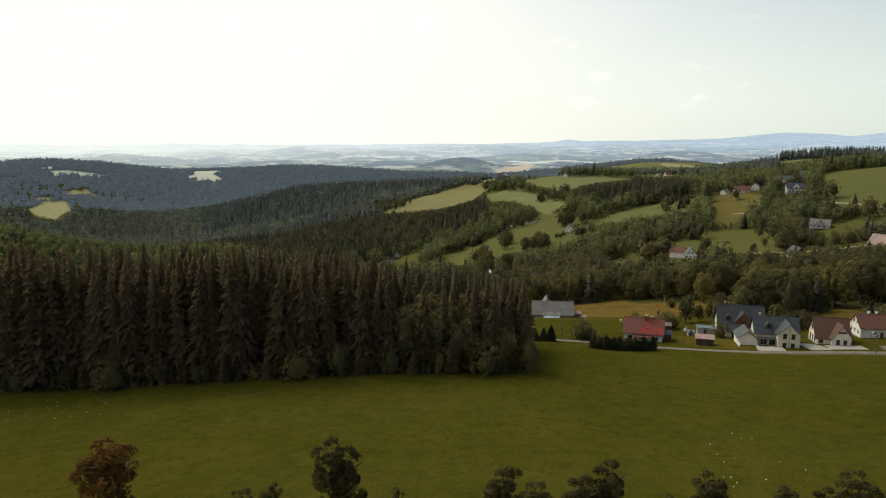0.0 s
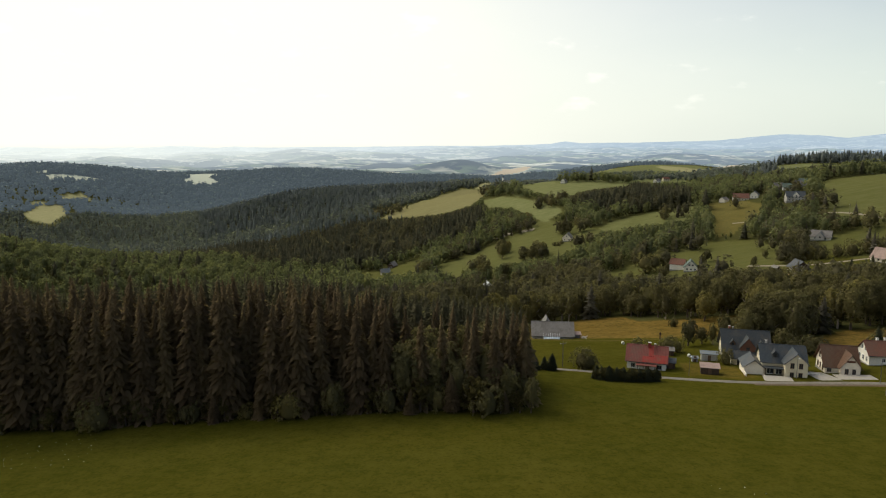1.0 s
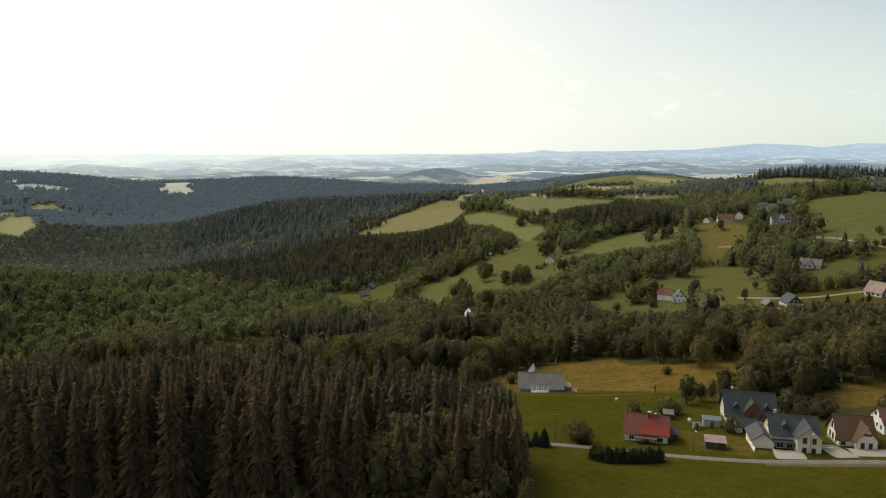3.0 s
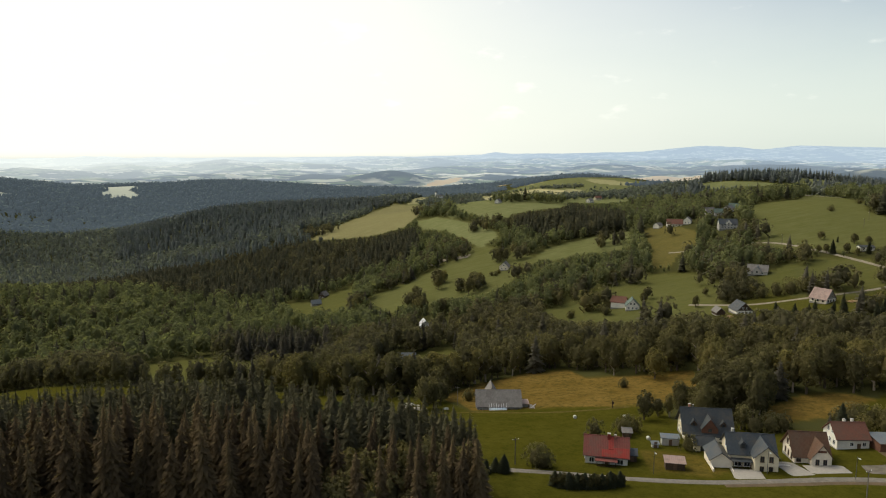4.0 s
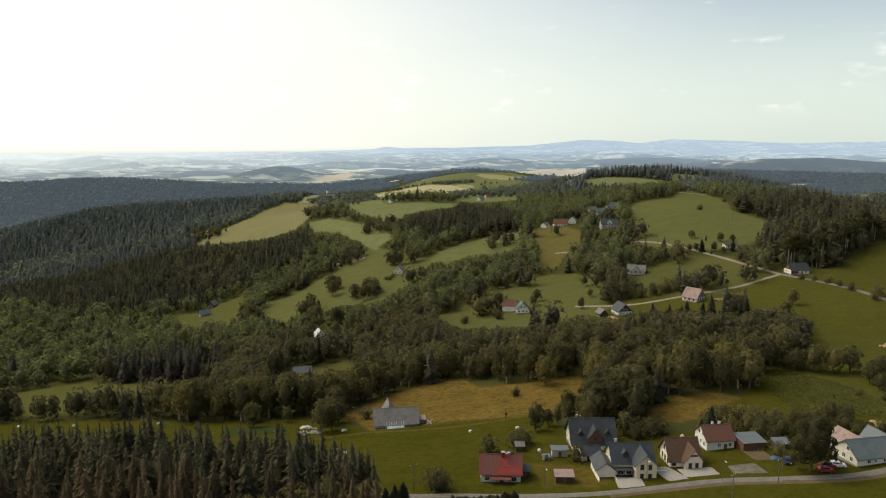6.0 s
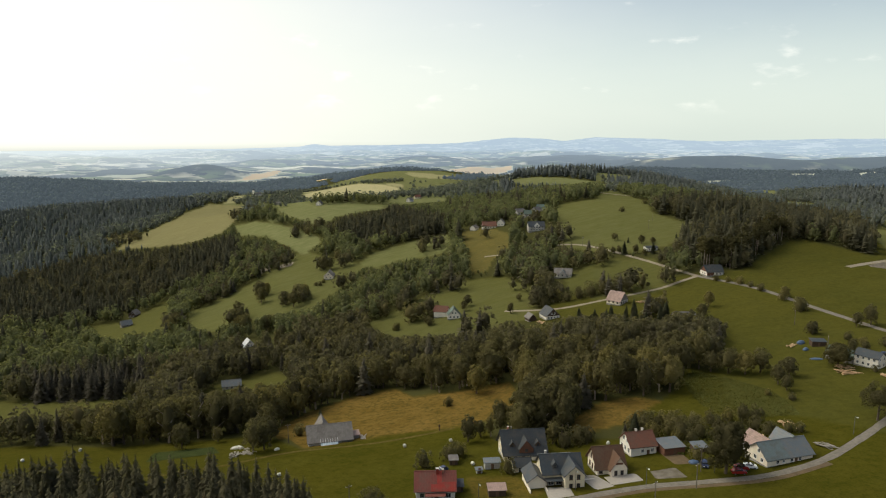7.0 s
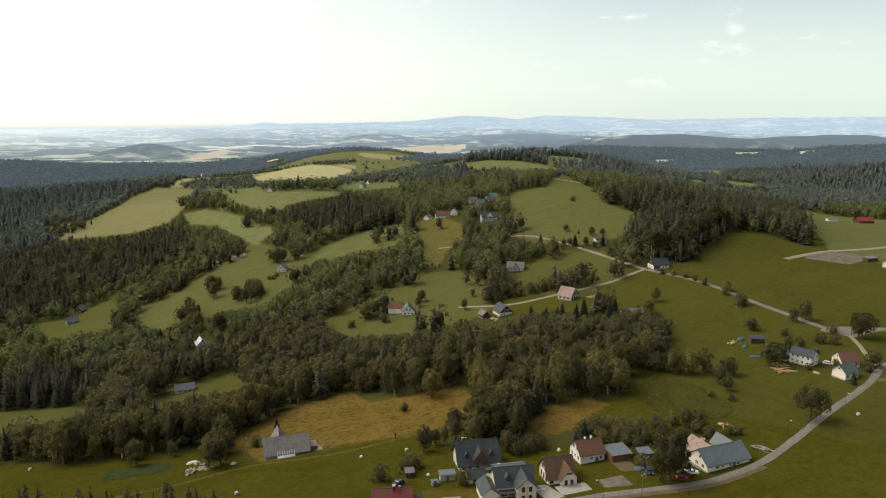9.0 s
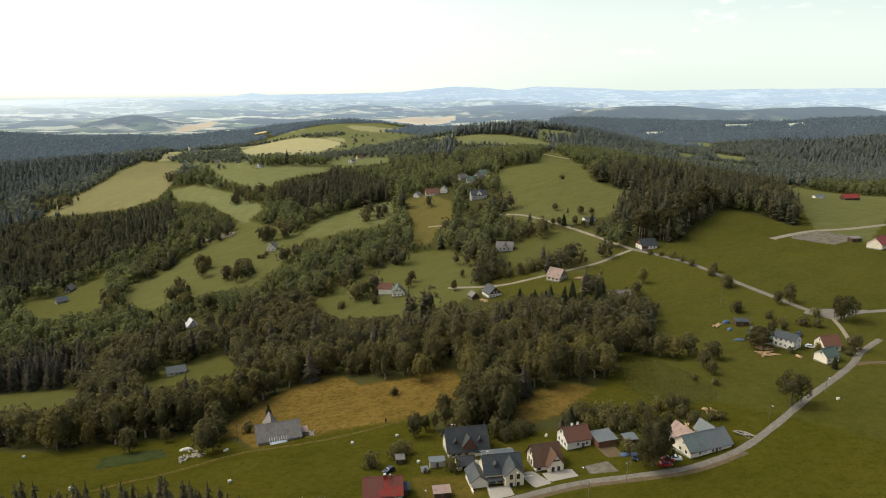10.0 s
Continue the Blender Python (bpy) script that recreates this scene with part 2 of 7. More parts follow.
def distance_material():
    """Land some kilometres off; its haze is painted on as emission that grows with distance."""
    n = Nodes("hazy_distance")
    nt = n.nt
    place = nt.nodes.new("ShaderNodeAttribute")
    place.attribute_name = "land"

    def grain(scale, detail, rough):
        q = n.node("ShaderNodeTexNoise", Scale=scale, Detail=detail, Roughness=rough)
        n.link(place.outputs["Vector"], q.inputs["Vector"])
        return q.outputs["Fac"]

    vor = n.node("ShaderNodeTexVoronoi", Scale=0.0068, Randomness=1.0)
    n.link(place.outputs["Vector"], vor.inputs["Vector"])
    sepc = n.node("ShaderNodeSeparateColor")
    n.link(vor.outputs["Color"], sepc.inputs[0])
    woods = n.span(grain(0.0014, 6.0, 0.62), 0.485, 0.505)
    field = n.mix(n.span(sepc.outputs[0], 0.15, 0.75), (0.13, 0.16, 0.07), (0.62, 0.57, 0.40))
    field = n.mix(n.span(sepc.outputs[1], 0.60, 0.64), field, (0.14, 0.18, 0.07))
    field = n.mix(n.span(grain(0.006, 4.0, 0.7), 0.57, 0.60), field, (0.035, 0.045, 0.030))
    wood = n.mix(n.span(grain(0.011, 4.0, 0.7), 0.35, 0.7), (0.016, 0.022, 0.022), (0.032, 0.040, 0.034))
    at = nt.nodes.new("ShaderNodeAttribute")
    at.attribute_name = "cover"
    sepa = n.node("ShaderNodeSeparateColor")
    n.link(at.outputs["Color"], sepa.inputs[0])
    inv = n.span(sepa.outputs[1], 0.0, 1.0, 1.0, 0.0)
    col = n.mix(n.mul(woods, inv), wood, field)
    shine = n.span(grain(0.0009, 6.0, 0.66), 0.575, 0.59)
    col = n.mix(n.mul(n.mul(shine, inv), 0.8), col, (0.80, 0.76, 0.62))
    col = n.mix(n.span(sepa.outputs[2], 0.1, 0.4), col, (0.42, 0.42, 0.30))
    col = n.mix(n.span(sepa.outputs[2], 0.6, 0.9), col, (0.60, 0.42, 0.20))
    n.finish(col, 1.0, 0.0, 0.0)
    # painted haze: bluish emission, whiter on the sun's side
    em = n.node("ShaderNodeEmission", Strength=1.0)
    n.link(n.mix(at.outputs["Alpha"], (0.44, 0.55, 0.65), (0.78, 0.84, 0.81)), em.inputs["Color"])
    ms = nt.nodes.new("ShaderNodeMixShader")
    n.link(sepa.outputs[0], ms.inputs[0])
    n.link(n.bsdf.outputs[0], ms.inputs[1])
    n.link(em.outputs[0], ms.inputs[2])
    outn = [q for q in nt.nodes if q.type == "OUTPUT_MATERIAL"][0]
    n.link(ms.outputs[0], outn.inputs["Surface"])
    return n.mat


PLASTER_WHITE = surface("white_plaster", (0.680, 0.643, 0.563), (0.780, 0.739, 0.651), 3.0, 0.9, 0.15, 0.01, (0.5, 0.48, 0.44))
PLASTER_CREAM = surface("cream_plaster", (0.62, 0.54, 0.38), (0.70, 0.62, 0.46), 3.0, 0.9, 0.15, 0.01, (0.46, 0.40, 0.28))
PLASTER_BEIGE = surface("beige_plaster", (0.68, 0.60, 0.48), (0.76, 0.69, 0.58), 3.0, 0.9, 0.15, 0.01, (0.5, 0.44, 0.34))
PLASTER_GREY = surface("grey_plaster", (0.36, 0.34, 0.31), (0.46, 0.44, 0.40), 3.0, 0.9, 0.2, 0.01)
WOOD_DARK = surface("dark_boards", (0.055, 0.035, 0.022), (0.10, 0.065, 0.04), 7.0, 0.85, 0.5, 0.02, stretch=(1, 1, 0.15))
WOOD_GREY = surface("weathered_boards", (0.20, 0.18, 0.15), (0.32, 0.29, 0.25), 7.0, 0.9, 0.5, 0.02, stretch=(1, 1, 0.15))
WOOD_RED = surface("red_brown_boards", (0.11, 0.05, 0.03), (0.17, 0.08, 0.05), 7.0, 0.85, 0.5, 0.02)
TIMBER = surface("fresh_timber", (0.38, 0.24, 0.13), (0.55, 0.38, 0.22), 5.0, 0.85, 0.4, 0.03)
STONE = surface("stone_plinth", (0.20, 0.19, 0.17), (0.32, 0.30, 0.27), 4.0, 0.9, 0.5, 0.04)
PAVING = surface("pale_paving", (0.25, 0.225, 0.195), (0.34, 0.31, 0.27), 1.6, 0.9, 0.3, 0.02, (0.30, 0.27, 0.23))
ASPHALT = surface("worn_asphalt", (0.12, 0.105, 0.085), (0.20, 0.175, 0.145), 1.2, 0.92, 0.4, 0.02, (0.10, 0.09, 0.07))
GRAVEL = surface("gravel", (0.18, 0.15, 0.11), (0.27, 0.23, 0.17), 1.0, 0.95, 0.6, 0.05, (0.17, 0.14, 0.10))
EARTH = surface("bare_earth", (0.085, 0.06, 0.03), (0.13, 0.09, 0.048), 0.8, 0.95, 0.6, 0.06)
CROP = surface("vegetable_rows", (0.030, 0.040, 0.014), (0.055, 0.066, 0.022), 2.0, 1.0, 0.6, 0.1, spec=0.0, stretch=(0.3, 2.0, 1))
REED = surface("rough_thicket", (0.074, 0.078, 0.022), (0.100, 0.102, 0.032), 0.5, 1.0, 0.4, 0.2, spec=0.0)
ROOF_RED = ribbed("faded_red_roof", (0.135, 0.042, 0.033), (0.18, 0.058, 0.045), 0.45, 0.6)
ROOF_SCARLET = ribbed("fresh_red_roof", (0.23, 0.030, 0.022), (0.29, 0.042, 0.030), 0.45, 0.45)
ROOF_SLATE = ribbed("dark_slate_roof", (0.034, 0.040, 0.045), (0.052, 0.058, 0.062), 0.35, 0.55)
ROOF_BLUE = ribbed("blue_grey_roof", (0.037, 0.045, 0.053), (0.053, 0.062, 0.070), 0.35, 0.5)
ROOF_BROWN = ribbed("brown_tile_roof", (0.085, 0.045, 0.028), (0.125, 0.068, 0.042), 0.33, 0.7)
ROOF_TERRA = ribbed("red_brown_tile_roof", (0.13, 0.058, 0.040), (0.18, 0.080, 0.054), 0.33, 0.7)
ROOF_METAL = ribbed("grey_sheet_roof", (0.105, 0.122, 0.132), (0.149, 0.166, 0.178), 0.5, 0.5, 0.0, dirt=(0.2, 0.16, 0.12))
ROOF_PALE = ribbed("pinkish_sheet_roof", (0.25, 0.17, 0.145), (0.34, 0.24, 0.205), 0.5, 0.6)
ROOF_OLD = ribbed("weathered_grey_roof", (0.145, 0.132, 0.123), (0.212, 0.196, 0.178), 0.4, 0.85, dirt=(0.09, 0.075, 0.06))
ROOF_GREEN = ribbed("green_sheet_roof", (0.070, 0.105, 0.088), (0.095, 0.135, 0.112), 0.45, 0.5)
ROOF_SEA = ribbed("grey_green_sheet_roof", (0.105, 0.135, 0.135), (0.15, 0.18, 0.18), 0.5, 0.5)
ROOF_WHITE = surface("white_sheet", (0.40, 0.41, 0.42), (0.50, 0.50, 0.50), 1.0, 0.5, 0.2, 0.03)
TARP_BLUE = surface("blue_tarpaulin", (0.045, 0.075, 0.13), (0.07, 0.11, 0.18), 1.5, 0.5, 0.5, 0.1)
HAY_WRAP = surface("pale_bale_wrap", (0.48, 0.47, 0.40), (0.60, 0.58, 0.50), 4.0, 0.5, 0.3, 0.03, (0.4, 0.37, 0.25))
GLASS = surface("window_glass", (0.020, 0.024, 0.028), (0.035, 0.040, 0.046), 2.0, 0.08, 0.05, 0.002, spec=0.6)
GLASS_PALE = surface("greenhouse_panes", (0.40, 0.50, 0.56), (0.55, 0.63, 0.67), 1.0, 0.15, 0.05, 0.005, spec=0.6)
FRAME_WHITE = surface("white_joinery", (0.70, 0.70, 0.68), (0.78, 0.78, 0.76), 4.0, 0.6, 0.1, 0.004)
FRAME_BROWN = surface("brown_joinery", (0.10, 0.06, 0.035), (0.15, 0.09, 0.055), 5.0, 0.7, 0.2, 0.005)
BRICK = surface("chimney_brick", (0.30, 0.12, 0.08), (0.40, 0.18, 0.12), 6.0, 0.9, 0.4, 0.02)
PAINT_WHITE = surface("white_car_paint", (0.72, 0.72, 0.72), (0.76, 0.76, 0.76), 3.0, 0.25, 0.02, 0.002, (0.6, 0.6, 0.58), spec=0.6)
PAINT_RED = surface("red_car_paint", (0.28, 0.02, 0.018), (0.33, 0.03, 0.022), 3.0, 0.25, 0.02, 0.002, spec=0.6)
PAINT_BLUE = surface("dark_blue_car_paint", (0.02, 0.028, 0.06), (0.03, 0.038, 0.075), 3.0, 0.25, 0.02, 0.002, spec=0.6)
RUBBER = surface("tyre_rubber", (0.012, 0.012, 0.012), (0.02, 0.02, 0.02), 8.0, 0.9, 0.2, 0.01)
STEEL = surface("galvanised_steel", (0.13, 0.13, 0.13), (0.20, 0.20, 0.195), 5.0, 0.45, 0.1, 0.005, metal=0.7)
POLE_WOOD = surface("grey_pole_wood", (0.10, 0.085, 0.065), (0.20, 0.17, 0.135), 6.0, 0.9, 0.4, 0.01, stretch=(1, 1, 0.15))


# ---- the lie of the land: a slope and round hills and hollows (x, y, radius, height) ----
SLOPE = (12.42, -5.63, -24.92)
NEAR_HILLS = [
    (25, 106, 48, -0.4), (-76, 135, 46, -3.1), (0, 160, 46, 1.8), (181, -29, 114, 4.6), (-154, 142, 66, -3.0), (112, 184, 66, -1.3),
    (-247, -50, 91, -3.5), (-153, 240, 91, -7.1), (-80, 277, 91, 14.4), (-200, -245, 204, 25.7), (200, -245, 119, 12.5), (0, 370, 119, -22.2),
    (551, 127, 168, 20.4), (-526, 222, 101, 38.1), (429, 390, 101, 5.5), (-360, 459, 101, -80.3), (192, 556, 101, -3.8), (-97, 581, 168, -41.5),
    (-677, -216, 216, -13.6), (677, -216, 216, 20.2), (-624, 390, 130, -136.9), (463, 582, 130, 23.7), (-360, 654, 130, -0.5),
    (-125, 739, 130, -15.9),
]
MIDDLE_HILLS = [
    (0, 750, 130, -4.2), (906, 190, 166, 9.3), (797, 490, 166, 25.8), (705, 621, 166, -31.1), (-591, 735, 166, 68.9), (460, 827, 276, 21.9),
    (-460, 827, 166, -70.2), (460, 827, 166, 56.3), (315, 895, 166, -92.4), (-160, 936, 166, 30.0), (160, 936, 166, 100.3), (0, 950, 166, -98.0),
    (-1200, 30, 216, -26.7), (-1039, 630, 216, -74.3), (600, 1069, 216, -8.3), (-410, 1158, 216, -45.0), (208, 1212, 216, 29.7),
    (0, 1230, 216, -0.4), (1526, 299, 279, -7.8), (1342, 805, 279, -54.3), (-1187, 1026, 279, -68.4), (-996, 1217, 465, -43.4),
    (996, 1217, 279, 23.0), (775, 1372, 279, 65.9),
]
FAR_HILLS = [
    (-530, 1487, 279, -59.8), (-269, 1556, 279, -2.7), (269, 1556, 279, -51.2), (1732, 1030, 360, 66.8), (-1532, 1316, 360, 113.0),
    (1286, 1562, 360, -81.5), (-1000, 1762, 360, -124.0), (-347, 2000, 360, 36.2), (0, 2030, 360, 41.1), (2561, 481, 468, 46.9),
    (-2443, 919, 468, -17.9), (2443, 919, 468, -41.7), (-2252, 1330, 468, -39.4), (1671, 2022, 468, -16.3), (-1671, 2022, 468, -81.5),
    (1300, 2282, 468, -51.6), (889, 2473, 468, 94.6), (-451, 2591, 468, -87.2), (0, 2630, 468, -100.5), (3300, 30, 990, -122.5),
    (-3300, 30, 990, -62.9), (-3250, 603, 990, -79.6), (-3101, 1159, 594, -39.2), (2858, 1680, 594, 80.8),
]
DISTANT_HILLS = [
    (-2858, 1680, 594, -78.8), (2121, 2558, 594, 20.9), (-2121, 2558, 594, 78.2), (-1129, 3131, 594, 54.8), (1129, 3131, 594, -56.9),
    (573, 3280, 594, 79.5), (-573, 3280, 594, 59.6), (-4100, 30, 1230, -44.4), (-4038, 742, 738, -8.3), (-4038, 742, 1230, -57.9),
    (-3853, 1432, 738, -21.4), (3853, 1432, 738, 14.2), (-3551, 2080, 738, -39.5), (3141, 2665, 738, -34.4), (-2635, 3171, 738, -40.8),
    (2050, 3581, 738, 64.1), (-2050, 3581, 738, -92.8), (1402, 3883, 738, -62.2), (-712, 4068, 738, -35.9), (0, 4130, 738, -20.4),
]

# the wooded spur, the deep valley beyond it and the ridges on its far side
RIDGE_HILLS = [
    (-431, 954, 150, 5.0), (-247, 1020, 150, -18.4), (-53, 1049, 150, 11.1), (-176, 1368, 180, 12.0), (47, 1379, 180, -5.0), (685, 1193, 180, 10.5),
    (868, 1064, 180, -8.6), (1027, 907, 180, -5.2), (1157, 725, 180, 27.3), (-1029, 1446, 200, 13.8), (-835, 1568, 200, -0.0), (-627, 1664, 200, -12.0),
    (-409, 1732, 200, 38.4), (-183, 1770, 200, -24.7), (46, 1779, 200, -1.0), (274, 1758, 200, 17.8), (497, 1708, 200, -14.4), (1101, 1390, 200, 25.3),
    (1269, 1235, 200, -12.2), (1416, 1059, 200, 13.8), (-1264, 1769, 220, -2.2), (-1059, 1901, 220, 42.1), (-840, 2009, 220, -11.6), (-373, 2147, 220, -11.7),
]
VALLEY_HILLS = [
    (-131, 2176, 220, -19.7), (355, 2151, 220, -19.7), (593, 2097, 220, 3.8), (1439, 1628, 220, 47.9), (1610, 1455, 220, -3.1), (-1300, 2282, 250, 54.8),
    (-1058, 2405, 250, -67.7), (-803, 2503, 250, -14.9), (1740, 1962, 250, -0.1), (1932, 1770, 250, 10.9), (-1822, 2538, 280, -4.4), (-1573, 2701, 280, 27.6),
    (-1310, 2840, 280, 11.0), (-1035, 2952, 280, -46.3), (-750, 3038, 280, -34.2), (-458, 3096, 280, -30.8), (-162, 3126, 280, 31.6), (431, 3100, 280, -9.2),
    (2443, 1939, 280, -39.7), (-1308, 3438, 300, -2.0), (-1006, 3539, 300, -19.8), (-696, 3613, 300, 17.8), (-382, 3660, 300, -32.6), (255, 3671, 300, -104.7),
]


def height(x, y):
    """The ground's height; takes numbers or arrays."""
    z = SLOPE[0] + SLOPE[1] * x / 1000 + SLOPE[2] * y / 1000
    for hx, hy, r, hh in NEAR_HILLS + MIDDLE_HILLS + FAR_HILLS + DISTANT_HILLS + RIDGE_HILLS + VALLEY_HILLS:
        z = z + hh * np.exp(-((x - hx) ** 2 + (y - hy) ** 2) / (2 * r * r))
    return z


def ripple(x, y):
    """Small unevenness that grows with distance."""
    r = np.hypot(x, y - 30)
    a = np.clip((r - 500) / 2500, 0, 1)
    b = np.clip((r - 2300) / 1200, 0, 1)
    return a * 4 * np.sin(x / 61 + np.sin(y / 83)) * np.sin(y / 97 + 1.3 * np.sin(x / 140)) + b * 5 * np.sin(x / 230 + 1.7 * np.sin(y / 410)) * np.sin(y / 190 + np.sin(x / 330))


def ground_z(x, y):
    return float(height(x, y) + ripple(x, y))


# ---- land cover: outlines of the open ground, everything else is wooded ----
MEADOWS = {
    "near_meadow": [(-700, -900), (900, -900), (900, 120), (420, 200), (330, 235), (260, 205), (200, 200), (165, 205), (140, 210), (120, 228), (104, 236), (88, 246), (70, 262), (40, 262), (20, 222), (14, 205), (22, 180), (20, 155), (-300, 150), (-700, 140)],
    "bale_meadow": [(-200, 408), (-124, 352), (-63, 335), (-34, 312), (23, 300), (34, 268), (60, 272), (106, 280), (96, 240), (70, 225), (30, 206), (-10, 216), (-140, 232), (-300, 250), (-330, 400)],
    "hedge_gap": [(-160, 470), (-112, 492), (-73, 462), (-59, 455), (-30, 441), (-28, 403), (-41, 378), (-54, 390), (-112, 380)],
    "hay_slope": [(28, 308), (46, 332), (70, 345), (90, 340), (92, 318), (112, 310), (134, 304), (125, 272), (106, 262), (96, 262), (60, 270), (34, 268)],
    "hay_patch": [(122, 232), (133, 246), (150, 254), (162, 251), (168, 240), (157, 236), (144, 228), (129, 228)],
    "rough_land": [(200, 264), (190, 257), (180, 247), (168, 241), (157, 236), (144, 228), (140, 212), (200, 195), (210, 215), (216, 240)],
    "garden_patch": [(70, 195), (74, 213), (88, 208), (90, 193), (84, 190)],
    "log_house_lawn": [(-2, 422), (14, 442), (44, 439), (50, 418), (47, 382), (37, 393), (20, 399), (8, 386), (0, 398)],
    "farm_meadow": [(112, 485), (138, 496), (165, 512), (195, 525), (226, 500), (226, 451), (209, 415), (191, 408), (170, 400), (150, 408), (132, 424), (118, 442)],
    "left_meadow": [(-6, 640), (-2, 690), (36, 705), (70, 735), (116, 790), (156, 660), (123, 606), (101, 590), (88, 575), (60, 590), (30, 596), (12, 594)],
    "cabin_meadow": [(-95, 740), (-70, 655), (-24, 640), (-18, 700), (-20, 770), (-44, 745), (-58, 722)],
    "slope_field": [(152, 668), (172, 694), (222, 705), (256, 700), (236, 640), (211, 632), (186, 650), (164, 645)],
    "brown_slope": [(268, 700), (293, 684), (290, 623), (274, 590), (246, 566), (228, 538), (212, 540), (244, 615)],
    "right_fields": [(195, 405), (257, 420), (313, 398), (344, 384), (430, 426), (446, 424), (442, 362), (600, 505), (700, 560), (900, 420), (900, 0), (420, -100), (230, 100), (200, 190), (188, 216), (196, 236), (220, 268), (262, 305), (270, 345), (246, 342), (232, 368), (212, 384)],
    "lane_field": [(246, 450), (293, 480), (322, 448), (304, 402), (272, 396), (250, 406)],
    "brown_field": [(-99, 1136), (-41, 1265), (-1, 1632), (55, 1768), (150, 1663), (72, 1106), (48, 1041), (8, 1040), (-36, 1078)],
    "brown_strip": [(-123, 1250), (-74, 1241), (-67, 1200), (-117, 1217)],
    "green_field": [(63, 1045), (92, 1029), (115, 954), (138, 872), (146, 815), (118, 778), (110, 826), (95, 922), (67, 978)],
    "church_field": [(125, 1109), (158, 1057), (218, 1009), (178, 919), (156, 917), (139, 996)],
    "yellow_field": [(295, 1887), (401, 2176), (480, 2216), (530, 2198), (569, 2074), (588, 1932), (508, 1847), (437, 1754), (376, 1816), (307, 1791)],
    "top_field": [(584, 1229), (635, 1227), (673, 1170), (696, 1120), (699, 1063), (655, 1026), (635, 1075), (606, 1125), (571, 1145)],
    "hill_field": [(394, 718), (434, 701), (561, 876), (624, 938), (471, 677), (454, 630), (415, 575), (409, 544), (410, 505), (387, 486), (356, 480), (330, 482), (308, 518), (303, 549), (337, 614)],
    "east_pasture": [(861, 720), (700, 380), (611, 400), (455, 320), (455, 359), (600, 500)],
    "ridge_pasture": [(716, 2029), (880, 2050), (800, 1900), (650, 1790)],
    "village_meadow": [(282, 1039), (336, 1108), (401, 1093), (387, 1049), (319, 1026)],
    "ridge_pasture_b": [(186, 1643), (177, 1031), (285, 1000), (261, 977), (173, 933), (153, 923), (141, 1002)],
    "ridge_field_a": [(-1424, 2416), (-1382, 2501), (-1341, 2557), (-1252, 2630), (-1251, 2582), (-1281, 2497), (-1342, 2425)],
    "ridge_field_b": [(-1198, 2078), (-1165, 2126), (-1094, 2049), (-1062, 1889), (-1117, 1891), (-1179, 1958)],
    "ridge_field_c": [(-1229, 2230), (-1200, 2334), (-1149, 2298), (-1182, 2192)],
    "ridge_field_d": [(-1109, 2990), (-1125, 3175), (-1050, 3181), (-959, 3069), (-1032, 2942)],
    "ridge_field_f": [(-1249, 2093), (-1228, 2131), (-1188, 2121), (-1219, 2070)],
    "ridge_field_g": [(-1463, 2503), (-1435, 2580), (-1397, 2568), (-1417, 2492)],
    "valley_strip": [(1879, 2249), (2017, 2309), (2095, 2261), (1932, 2163)],
    "valley_lawn": [(1782, 1866), (1719, 1661), (1603, 1565), (1658, 1718)],
    "valley_field": [(1480, 1443), (1357, 1213), (1240, 1113), (1171, 1123)],
    "ridge_field_e": [(-1220, 3122), (-1150, 3400), (-1030, 3286), (-1051, 3185), (-1129, 3151)],
    "valley_pasture": [(2378, 2229), (2650, 2500), (2860, 2440), (2760, 2330), (2439, 2195)],
    "valley_meadow": [(2707, 2205), (2950, 2330), (2765, 2120), (2568, 2065)],
    "valley_slope": [(1044, 1116), (1150, 1210), (1200, 1190), (972, 1018)],
}
DRY = {"garden_patch", "hay_slope", "hay_patch", "brown_slope"}
STUBBLE = {"brown_field", "brown_strip", "yellow_field", "ridge_field_a", "ridge_field_b", "ridge_field_c", "ridge_field_d", "ridge_field_e", "ridge_field_f", "ridge_field_g"}
# share of pale mown tone, raised on far fields in place of haze
MOWN_HAZED_FIELDS = {"green_field": 1.0, "church_field": 1.0, "slope_field": 0.7, "hill_field": 0.5, "right_fields": 0.1, "top_field": 1.0, "farm_meadow": 0.4, "left_meadow": 0.5, "lane_field": 0.35, "ridge_pasture": 1.0, "village_meadow": 1.0, "ridge_pasture_b": 1.0, "valley_pasture": 1.0, "valley_meadow": 1.0, "ridge_field_a": 1.0, "ridge_field_b": 1.0, "ridge_field_c": 1.0, "ridge_field_d": 1.0, "ridge_field_f": 1.0, "ridge_field_g": 1.0, "valley_strip": 1.0, "valley_lawn": 1.0, "valley_field": 1.0, "valley_slope": 1.0, "east_pasture": 0.6, "brown_slope": 0.5, "cabin_meadow": 0.35, "log_house_lawn": 0.25, "hedge_gap": 0.3}
